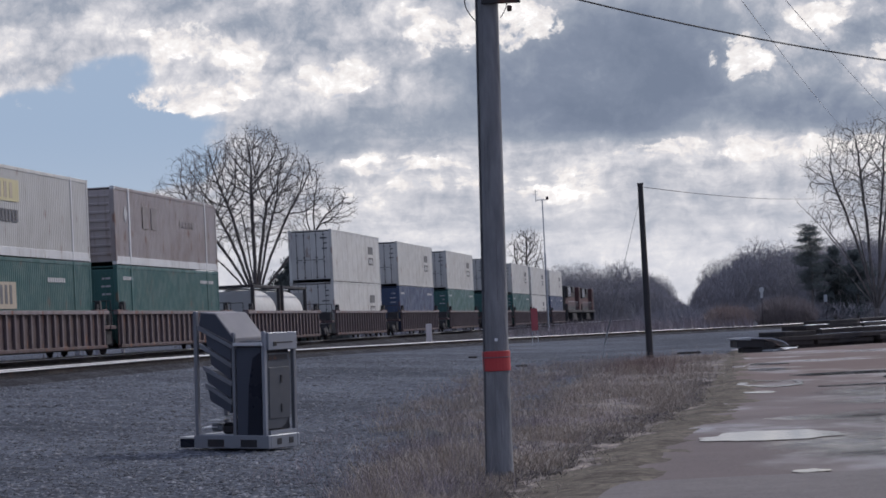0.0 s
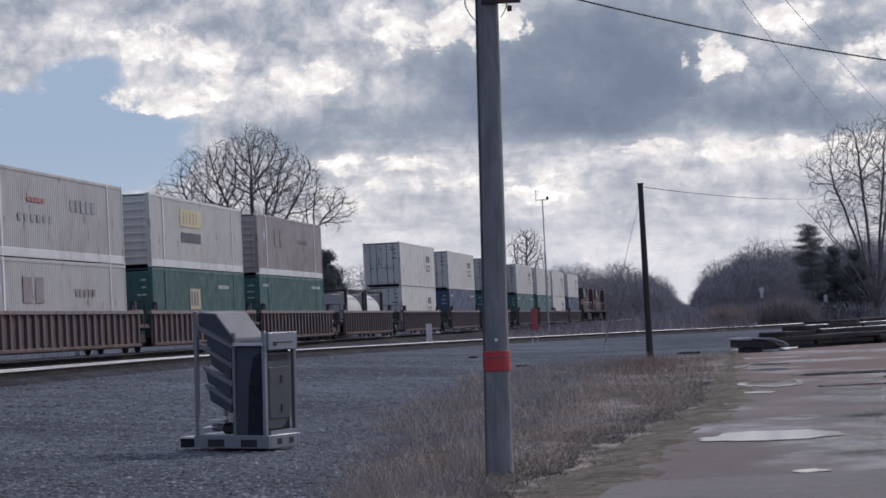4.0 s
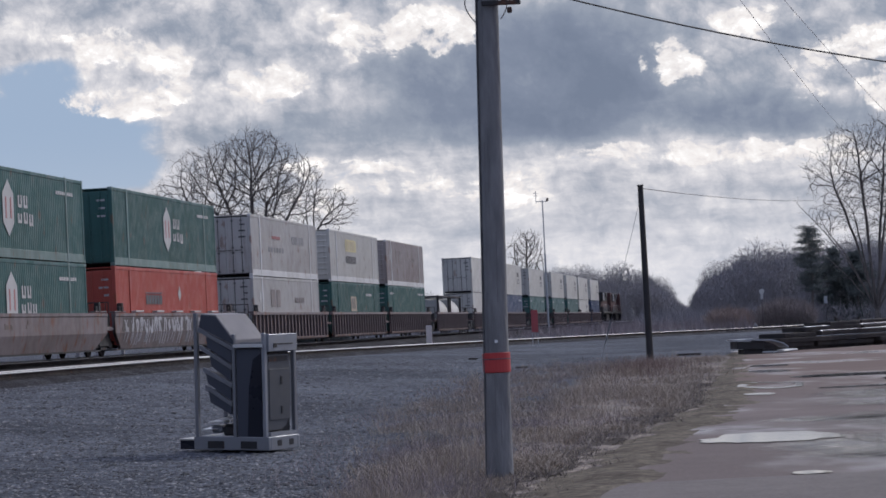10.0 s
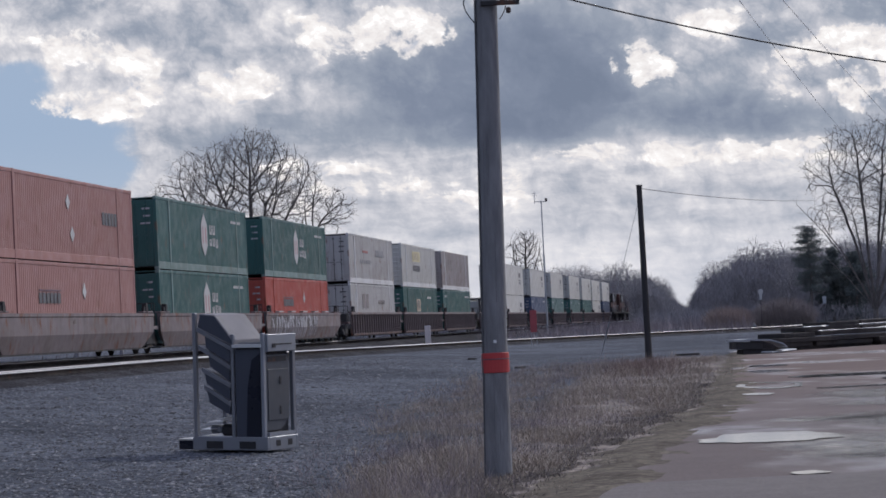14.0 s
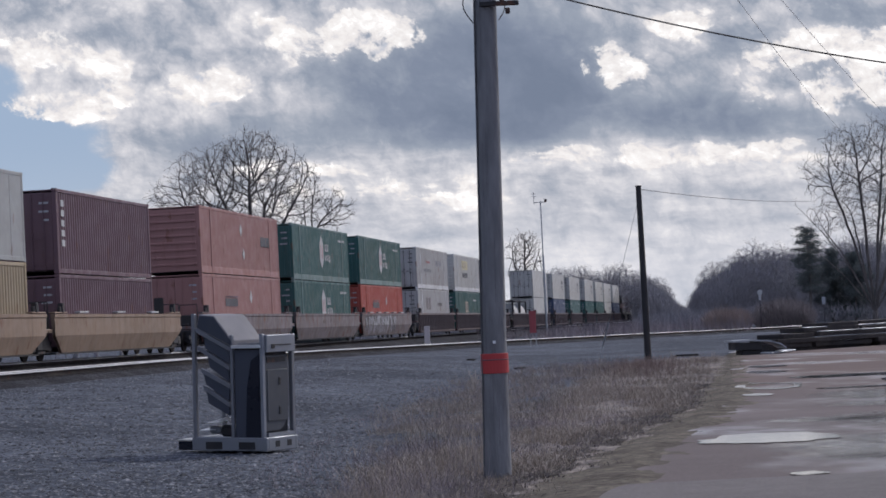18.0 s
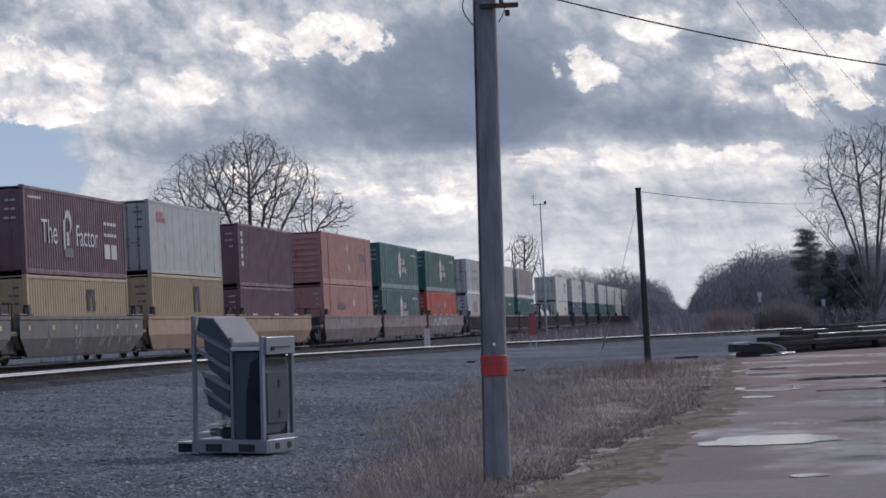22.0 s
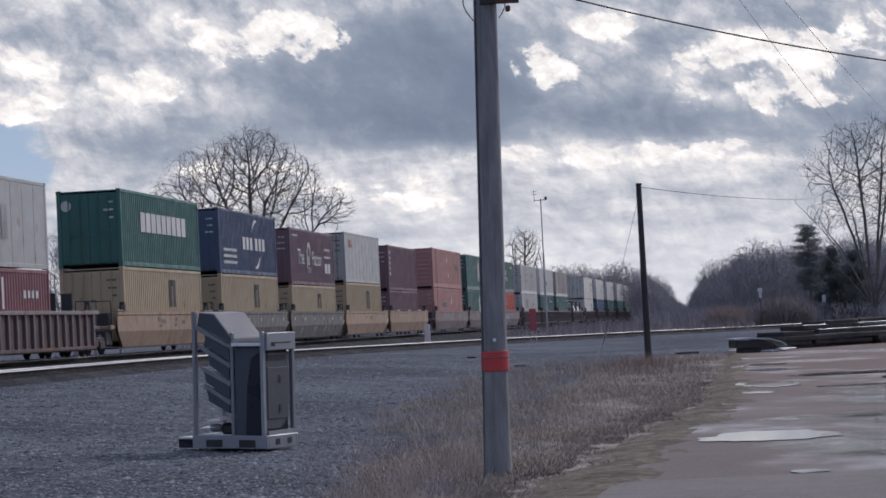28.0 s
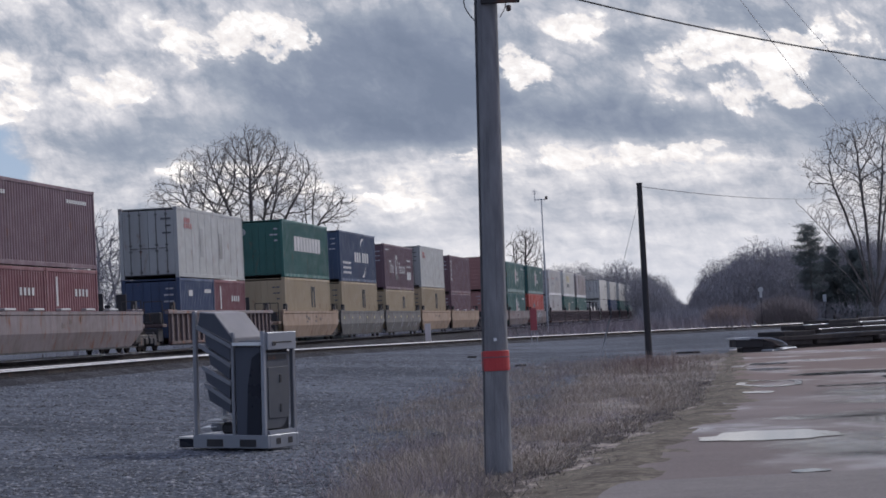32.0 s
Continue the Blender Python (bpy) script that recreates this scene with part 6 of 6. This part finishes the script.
def stones(count):
    rr = random.Random(9)
    vs, fs = [], []
    for i in range(count):
        y = 19.0 + 75 * rr.random() ** 1.8
        x0, x1 = -0.2 * y - 0.6, verge_x(y) + 0.6
        x = rr.uniform(x0, x1)
        r = rr.uniform(0.010, 0.028) if rr.random() < 0.94 else rr.uniform(0.03, 0.055)
        c = Vector((x, y, lie(x, y) + r * 0.12))
        k = len(vs)
        for d in ((1, 0, 0), (0, 1, 0), (-1, 0, 0), (0, -1, 0), (0, 0, 0.42), (0, 0, -0.6)):
            vs.append(c + Vector(d) * r * rr.uniform(0.7, 1.3))
        for q in range(4):
            fs += [(k + q, k + (q + 1) % 4, k + 4), (k + (q + 1) % 4, k + q, k + 5)]
    return tagged(link("loose_stones", mesh("loose_stones", vs, fs), M["stone"]), "loose grey stones on the gravel yard", "stones", kind="stuff")


stones(36000)


# ---------------------------------------------------------------- poles and wires
def wire(name, a, b, sag, r, label, mat="black", parent=None):
    a, b = Vector(a), Vector(b)
    tw = Twigs()
    pts = [a.lerp(b, i / 24) - Vector((0, 0, sag * 4 * (i / 24) * (1 - i / 24))) for i in range(25)]
    tw.limb(pts, [r] * 25, 5)
    ob = tw.object(name, M[mat], parent, label)
    return ob if parent else tagged(ob, label, "cable")


def utility_pole():
    ob = new("utility_pole")
    foot, eye_high = spot(881.5, 845, 24.1), spot(858.7, 0, 24.1)
    ob.location = (foot.x, foot.y, 0)
    up = (eye_high - foot) / (eye_high.z - foot.z)
    at = lambda z: up * z
    top = 11.0
    thick = lambda z: 0.146 - 0.014 * min(1.0, z / 1.1) - 0.0035 * z
    hs = [-0.3, 0.0, 0.25, 0.6, 1.1, 2.0, 3.2, 5.0, 7.0, 9.0, top]
    tw = Twigs()
    tw.limb([at(z) for z in hs], [thick(z) for z in hs], 24)
    tw.object("shaft", M["pole"], ob)
    c = at(1.2)
    n = 24
    bm = bmesh.new()
    rings = [[bm.verts.new((c.x + r * math.cos(2 * math.pi * i / n), c.y + r * math.sin(2 * math.pi * i / n), z)) for i in range(n)]
             for z, r in ((1.085, 0.134), (1.09, 0.142), (1.285, 0.142), (1.29, 0.134))]
    for p, q in zip(rings, rings[1:]):
        for i in range(n):
            bm.faces.new((p[i], p[(i + 1) % n], q[(i + 1) % n], q[i]))
    part("band", bm, M["band"], ob, "faded red warning band")
    turn = lambda i, r, z: (c.x + r * math.cos(i * 0.2618), c.y + r * math.sin(i * 0.2618), z)
    part("band_fold", bars(*[(turn(i, 0.143, 1.225), turn(i + 1, 0.143, 1.225), 0.006) for i in range(24)]), M["maroon"], ob, "dark fold in the band")
    part("tag", boxes((c.x - 0.012, c.x + 0.018, c.y - 0.152, c.y - 0.13, 1.39, 1.42)), M["palesteel"], ob)
    # thin dark strip down one side, and checks in the wood
    a, b = at(0.05), at(6.0)
    part("side_strip", bars((Vector((a.x - 0.128, a.y - 0.05, a.z)), Vector((b.x - 0.108, b.y - 0.05, b.z)), 0.012), n=8), M["darkwood"], ob, "thin dark strip down the pole")
    rr = random.Random(4)
    for i in range(14):
        z = rr.uniform(0.1, 5.6)
        t = rr.uniform(-2.5, -0.7)
        r = thick(z) + 0.0005
        ln = rr.uniform(0.25, 0.9)
        p, q = at(z), at(z + ln)
        off = Vector((r * math.cos(t), r * math.sin(t), 0))
        off2 = Vector(((thick(z + ln) + 0.0005) * math.cos(t + 0.03), (thick(z + ln) + 0.0005) * math.sin(t + 0.03), 0))
        part("check", bars((p + off, q + off2, rr.uniform(0.001, 0.002)), n=4), M["darkwood"], ob)
    z = 4.85
    x = at(z).x
    part("bracket", boxes((x - 0.06, x + 0.34, -0.16, -0.12, z - 0.02, z + 0.03), bevel=0.006), M["black"], ob)
    part("cable_loop", bars(*[((x - 0.13 - 0.10 * math.sin(math.pi * i / 8), -0.1, z + 0.22 - 0.05 * i), (x - 0.13 - 0.10 * math.sin(math.pi * (i + 1) / 8), -0.1, z + 0.17 - 0.05 * i), 0.006) for i in range(8)]), M["black"], ob)
    part("cable_loop", bars(*[((x + 0.13 + 0.07 * math.sin(math.pi * i / 6), -0.1, z + 0.14 - 0.05 * i), (x + 0.13 + 0.07 * math.sin(math.pi * (i + 1) / 6), -0.1, z + 0.09 - 0.05 * i), 0.005) for i in range(6)]), M["black"], ob)
    part("insulator", boxes((x + 0.20, x + 0.25, -0.14, -0.08, z - 0.10, z - 0.04), bevel=0.01), M["black"], ob)
    p = spot(886, -35, 23.96) - ob.location
    part("insulator", bars(((p.x, p.y, z + 0.02), (p.x, p.y, p.z + 0.012), 0.022), n=10), M["black"], ob)
    e = at(top)
    part("cap", boxes((e.x - 0.11, e.x + 0.11, e.y - 0.11, e.y + 0.11, top, top + 0.02), bevel=0.01), M["steel"], ob)
    return tagged(ob, "grey weathered wooden utility pole with red band", "utility pole")


utility_pole()
wire("service_wire", spot(886, -35, 23.96), spot(1900, 143, 27), 0.155, 0.009, "thick dark service wire from the pole")
wire("power_line", spot(1265, -60, 60), spot(1500, 240, 150), 0.2, 0.010, "thin overhead wire running into the trees", "steel")
wire("power_line", spot(1335, -60, 60), spot(1620, 250, 150), 0.2, 0.010, "thin overhead wire running into the trees", "steel")


def far_pole():
    ob = new("far_pole")
    a, b = spot(1148, 637, 82), spot(1130, 326, 82)
    ob.location = a
    tw = Twigs()
    d = b - a
    tw.limb([d * f for f in (-0.03, 0.25, 0.5, 0.75, 1)], [0.125, 0.115, 0.108, 0.10, 0.095], 14)
    tw.object("shaft", M["black"], ob)
    part("cap", boxes((d.x - 0.1, d.x + 0.1, d.y - 0.1, d.y + 0.1, d.z - 0.02, d.z + 0.03)), M["black"], ob)
    g = spot(1062, 612, 96) - a
    g.z = lie(a.x + g.x, a.y + g.y) - a.z
    top = d * 0.94
    tw = Twigs()
    tw.limb([top, g], [0.008, 0.008], 4)
    tw.object("guy_wire", M["steel"], ob)
    tw = Twigs()
    tw.limb([top.lerp(g, 0.76), top.lerp(g, 0.92)], [0.03, 0.03], 6)
    tw.object("guy_guard", M["steel"], ob, "pale sleeve on the guy wire")
    tw = Twigs()
    e = spot(1440, 352, 140) - a
    tw.limb([(d * 0.985).lerp(e, i / 16) - Vector((0, 0, 0.7 * (i / 16) * (1 - i / 16))) for i in range(17)], [0.014] * 17, 4)
    tw.object("wire", M["black"], ob)
    return tagged(ob, "dark leaning wooden pole with guy wire", "utility pole")


far_pole()


def mast():
    ob = new("antenna_mast")
    a, b = spot(967, 556, 235), spot(963, 352, 235)
    ob.location = (a.x, a.y, 0)
    h = b.z
    part("pole", bars(((0, 0, 0), (0, 0, h * 0.6), 0.10), ((0, 0, h * 0.6), (0, 0, h), 0.06), n=8), M["steel"], ob)
    part("crossarm", bars(((-0.65, 0, h - 0.1), (0.5, 0, h - 0.1), 0.04)), M["steel"], ob)
    part("antenna", bars(((-0.65, 0, h - 0.3), (-0.65, 0, h + 0.95), 0.03), ((-0.9, 0, h + 0.5), (-0.4, 0, h + 0.5), 0.02), ((-0.9, 0, h + 0.75), (-0.4, 0, h + 0.75), 0.02)), M["steel"], ob)
    part("box", boxes((0.38, 0.62, -0.12, 0.12, h - 0.1, h + 0.22), bevel=0.02), M["black"], ob)
    return tagged(ob, "slim grey metal mast with small antennas", "antenna mast")


mast()


# ---------------------------------------------------------------- the crate on the gravel
def crate():
    """Upright metal shipping rack on a pallet base, with tilted trays, a sloping hood and a dark cabinet."""
    ob = new("metal_rack")
    W, D = 1.146, 0.74
    k = W / 382.0
    x, y, _ = spot(343, 797, 31.9)
    ob.matrix_world = pose(x, y, lie(x, y) + 0.035, 0, 1.6, -30)
    A = lambda px: (px - 130) * k
    Z = lambda py: (790 - py) * 0.00263

    def slab(name, mat, pts, y0, y1, label="", parent=ob, bevel=0.0):
        """An outline in the front face, drawn back from y0 to y1."""
        bm = bmesh.new()
        f = [bm.verts.new((A(a), y0, Z(b))) for a, b in pts]
        g = [bm.verts.new((A(a), y1, Z(b))) for a, b in pts]
        n = len(pts)
        bm.faces.new(f)
        bm.faces.new(g[::-1])
        for i in range(n):
            bm.faces.new((f[i], g[i], g[(i + 1) % n], f[(i + 1) % n]))
        bmesh.ops.recalc_face_normals(bm, faces=bm.faces[:])
        if bevel:
            bmesh.ops.bevel(bm, geom=bm.edges[:], offset=bevel, segments=1, affect="EDGES")
        return part(name, bm, M[mat], parent, label)

    rect = lambda a, b, c, d: [(a, d), (c, d), (c, b), (a, b)]
    part("pallet_base", boxes((-0.02, W + 0.06, 0, 0.05, 0, 0.18), (-0.02, W + 0.06, D - 0.05, D, 0, 0.18), (-0.02, 0.04, 0.05, D - 0.05, 0, 0.18),
                              (W, W + 0.06, 0.05, D - 0.05, 0, 0.18), (0.04, W, 0.05, D - 0.05, 0.13, 0.165), bevel=0.008), M["cratepale"], ob, "pale metal pallet base")
    for a, b in ((200, 290), (380, 468)):
        slab("fork_slot", "black", rect(a, 744, b, 782), -0.004, 0.0)
    for a, b in ((0.20, 0.30), (0.48, 0.58)):
        part("fork_slot", boxes((W + 0.061, W + 0.065, a, b, 0.05, 0.13)), M["black"], ob)
    slab("post", "cratesteel", rect(132, 88, 150, 730), 0.0, 0.06, bevel=0.006)
    slab("post", "cratesteel", rect(340, 200, 355, 730), 0.0, 0.05, bevel=0.006)
    slab("post", "cratepale", rect(501, 196, 518, 730), 0.0, 0.06, bevel=0.006)
    part("post", boxes((W - 0.03, W + 0.03, D - 0.06, D, 0.18, 1.36), bevel=0.006), M["cratesteel"], ob)
    part("post", boxes((0.0, 0.06, D - 0.06, D, 0.18, 1.7), bevel=0.006), M["cratesteel"], ob)
    # tilted trays and their bearers
    for (a, b), (c, d) in (((158, 160), (346, 262)), ((168, 252), (340, 358)), ((185, 368), (340, 450)), ((196, 455), (338, 545))):
        slab("tray_bearer", "cratesteel", [(a, b + 22), (c, d + 22), (c, d), (a, b)], -0.012, 0.03)
    for q in ([(205, 268), (334, 345), (334, 285), (200, 205)], [(226, 362), (330, 438), (330, 380), (218, 305)],
              [(206, 452), (330, 535), (330, 472), (193, 392)], [(218, 548), (330, 610), (330, 566), (206, 482)]):
        slab("tray", "slate", q, 0.012, D * 0.8, "dark slate tilted tray")
    hood = slab("hood", "hoodsheet", [(160, 165), (355, 262), (355, 228), (258, 100), (176, 92)], 0.0, D - 0.02, "sloping sheet metal hood", bevel=0.008)
    slab("hood_cheek", "slate", [(166, 160), (350, 252), (350, 230), (256, 106), (180, 98)], -0.006, -0.001, "dark hood cheek", hood)
    slab("hood_flap", "cratesteel", [(362, 252), (500, 252), (500, 242), (362, 244)], 0.10, 0.12, "", hood)
    # cabinet with a glossy front
    cab = slab("cabinet", "black", rect(358, 262, 498, 728), 0.04, D - 0.08, "dark cabinet", bevel=0.01)
    slab("cabinet_door", "slate", rect(362, 278, 494, 724), 0.02, 0.038, "dark glossy door", cab)
    slab("door_stripe", "gloss", [(416, 724), (494, 724), (494, 300), (452, 330), (428, 470)], 0.012, 0.0185, "black glossy streak", cab)
    slab("cabinet_edge", "palesteel", rect(356, 252, 508, 268), -0.03, 0.06, "white top edge", cab)
    # right flank
    z = lambda v: (790 - v) * 0.00263
    part("top_box", boxes((W - 0.05, W + 0.05, 0.06, D, z(292), z(203)), bevel=0.008), M["cratepale"], ob, "pale metal top box")
    part("grip", boxes((W + 0.051, W + 0.062, 0.16, 0.24, z(272), z(250)), bevel=0.003), M["black"], ob)
    part("grip_slot", boxes((W + 0.051, W + 0.058, 0.26, 0.62, z(258), z(252))), M["black"], ob)
    curve = [(0.06, 690), (0.06, 308), (D - 0.16, 308), (D - 0.13, 360), (D - 0.12, 470), (D - 0.13, 560), (D - 0.17, 630), (D - 0.26, 672), (D - 0.36, 690)]
    bm = bmesh.new()
    f, g = [[bm.verts.new((xx, yy, z(v))) for yy, v in curve] for xx in (W + 0.01, W - 0.03)]
    bm.faces.new(f)
    bm.faces.new(g[::-1])
    for i in range(len(curve)):
        bm.faces.new((f[i], g[i], g[(i + 1) % len(curve)], f[(i + 1) % len(curve)]))
    bmesh.ops.recalc_face_normals(bm, faces=bm.faces[:])
    part("side_panel", bm, M["crateside"], ob, "dull grey side sheet with a rounded corner")
    part("vent", boxes((W + 0.011, W + 0.018, 0.10, D - 0.2, z(342), z(316))), M["black"], ob)
    part("inset_panel", boxes((W + 0.011, W + 0.02, 0.10, D - 0.16, z(640), z(380)), bevel=0.004), M["crateside"], ob)
    for v in (420, 570):
        part("latch", boxes((W + 0.021, W + 0.03, 0.36, 0.40, z(v + 40), z(v)), bevel=0.003), M["black"], ob)
    part("side_lip", boxes((W - 0.02, W + 0.04, 0.08, D - 0.04, z(720), z(700))), M["cratepale"], ob)
    # odds and ends on the base
    part("sheet_metal", boxes((0.36, 0.62, 0.06, 0.30, 0.425, 0.435)), M["white"], ob, "pale scrap sheet").rotation_euler = (0.10, 0.06, 0)
    part("sheet_metal", boxes((0.22, 0.48, 0.05, 0.26, 0.345, 0.355)), M["white"], ob, "pale scrap sheet").rotation_euler = (0.12, -0.04, 0)
    part("sheet_metal", boxes((0.10, 0.34, 0.06, 0.24, 0.255, 0.265)), M["palesteel"], ob).rotation_euler = (0.08, -0.05, 0)
    part("motor", boxes((0.36, 0.60, 0.12, 0.42, 0.17, 0.34), bevel=0.04), M["black"], ob, "dark motor block")
    part("motor", boxes((0.20, 0.38, 0.08, 0.30, 0.22, 0.33), bevel=0.03), M["cratesteel"], ob)
    part("tray_edge", boxes((0.08, 0.62, 0.03, 0.06, 0.168, 0.19)), M["mark"], ob)
    part("toe_plate", boxes((-0.30, -0.02, 0.05, 0.42, 0.12, 0.145), bevel=0.004), M["white"], ob, "pale projecting plate")
    part("toe_block", boxes((-0.30, -0.03, 0.06, 0.41, 0.0, 0.12), bevel=0.01), M["gloss"], ob)
    return tagged(ob, "upright galvanised metal rack with dark tilted trays on gravel", "metal rack")


crate()


# ---------------------------------------------------------------- scrap rails and small things by the line
def pile():
    """Old track timbers and lengths of rail heaped along the road's end."""
    ob = new("timber_stack")
    o = spot(1345, 615, 85)
    ob.matrix_world = pose(o.x, o.y, lie(o.x, o.y) + 0.01, 0, 0, 42)
    rr = random.Random(5)
    # each course begins farther along the heap
    for k, (a, end) in enumerate(((0.0, 11.0), (0.1, 11.0), (0.3, 11.0), (0.8, 11.0), (2.2, 11.0), (3.6, 11.0))):
        x = a
        while x < end:
            ln = rr.uniform(1.6, 4.2)
            y0 = rr.uniform(-0.75, -0.45) + 0.06 * k
            z = 0.168 * k
            part("beam", boxes((x, min(x + ln, end), y0, y0 + rr.uniform(1.1, 1.5), z, z + rr.uniform(0.14, 0.166)), bevel=0.015), M["tie"], ob).rotation_euler = (0, rr.uniform(-0.006, 0.006), rr.uniform(-0.03, 0.03))
            if k > 2 and rr.random() < 0.5:
                part("rail_length", boxes((x, x + ln * 1.2, y0 + 0.02, y0 + 0.09, z + 0.166, z + 0.20), bevel=0.01), M["steel"], ob, "length of bare steel rail")
            x += ln + rr.uniform(0.02, 0.35)
    tagged(ob, "low heap of old dark timbers and steel rails beside the road", "timber stack")
    pl = new("bent_plate")
    p = spot(1338, 622, 82.5)
    pl.matrix_world = pose(p.x, p.y, lie(p.x, p.y) + 0.22, 0, 3, 8)
    vs, fs = sweep([Vector((-0.95, 0, 0.25)), Vector((-0.3, 0, 0.29)), Vector((0.35, 0, 0.28)), Vector((0.75, 0, 0.18)), Vector((0.95, 0, 0.05))],
                   [(-0.6, 0), (0.6, 0), (0.6, 0.05), (-0.6, 0.05)])
    link("upper_plate", mesh("upper_plate", vs, fs + [(0, 1, 2, 3)]), M["steel"], pl)
    part("block", boxes((-0.85, 0.1, -0.5, 0.5, -0.02, 0.24), bevel=0.02), M["black"], pl)
    low = part("lower_plate", boxes((-0.1, 2.0, -0.22, 0.22, -0.03, 0.03), bevel=0.02), M["steel"], pl)
    low.location, low.rotation_euler = (0.2, -0.75, -0.12), (0, math.radians(-3), math.radians(50))
    part("lower_block", boxes((-0.6, 0.6, -0.4, 0.4, -0.24, -0.03), bevel=0.02), M["black"], pl)
    return tagged(pl, "bent steel plates lying on dark blocks", "scrap metal")


pile()


def marker():
    ob = new("red_marker")
    p = spot(945, 605, 128)
    ob.location = (p.x, p.y, lie(p.x, p.y))
    part("panel", boxes((-0.18, 0.18, -0.03, 0.03, 0.75, 1.95), bevel=0.01), M["markerred"], ob, "faded red panel")
    part("leg", bars(((-0.15, 0, -0.1), (-0.15, 0, 0.8), 0.02)), M["steel"], ob)
    part("leg", bars(((0.15, 0, -0.1), (0.15, 0, 0.8), 0.02)), M["steel"], ob)
    tagged(ob, "faded red panel on two thin legs", "marker")
    st = new("marker_post")
    p = spot(757, 602, 134)
    st.location = (p.x, p.y, p.z)
    part("post", boxes((-0.17, 0.17, -0.12, 0.12, -0.6, 0.92), bevel=0.02), M["postwhite"], st)
    tagged(st, "short pale post between the tracks", "post")
    for px, py, d, w, h in ((1345, 518, 185, 0.17, 0.42), (1458, 528, 170, 0.13, 0.26)):
        sg = new("line_sign")
        p = spot(px, py, d)
        sg.location = (p.x, p.y, lie(p.x, p.y))
        z = p.z - lie(p.x, p.y)
        part("post", bars(((0, 0.03, -0.2), (0, 0.03, z + h), 0.018)), M["tie"], sg)
        mat = M["mark" if d > 180 else "steel"]
        if d > 180:
            part("board", boxes((-w * 0.62, w * 0.62, -0.02, 0.0, z - h, z + h * 0.3), bevel=0.01), mat, sg)
            part("disc", bars(((0, -0.03, z + h * 0.5), (0, -0.012, z + h * 0.5), w * 1.2), n=16), mat, sg)
        else:
            part("board", boxes((-w, w, -0.02, 0.0, z - h, z + h), bevel=0.01), mat, sg)
        tagged(sg, "small pale sign on a post by the line", "sign")


marker()


def scraps():
    """Bits of broken sleeper lying about the yard."""
    rr = random.Random(17)
    for x, y, ln, turn in ((8.9, 88, 0.9, 15), (2.35, 78, 0.38, 10), (0.9, 92, 0.3, -20)):
        bm = bmesh.new()
        box(bm, -ln / 2, ln / 2, -0.07, 0.07, 0, 0.07, bevel=0.012)
        for v in bm.verts:
            v.co += Vector((rr.uniform(-0.04, 0.04), rr.uniform(-0.02, 0.02), rr.uniform(-0.01, 0.02)))
        me = bpy.data.meshes.new("wood_scrap")
        bm.to_mesh(me)
        bm.free()
        me.materials.append(M["tie"])
        ob = link("wood_scrap", me, None)
        ob.matrix_world = pose(x, y, lie(x, y) - 0.005, 0, 0, turn)
        tagged(ob, "broken dark piece of old sleeper on gravel", "wood scrap", "wood scraps on the yard")


scraps()


# ---------------------------------------------------------------- what moves
def motions():
    times = [2 * i for i in range(17)]
    for ob, s, z in MOVING:
        walk(ob, [(t, on_line(s + run(t), z)) for t in times])
    x, y, z = EYE
    walk(clouds, [(t, pose(x - 6.9 * t, y, z)) for t in (0, 8, 16, 24, 32)])


motions()
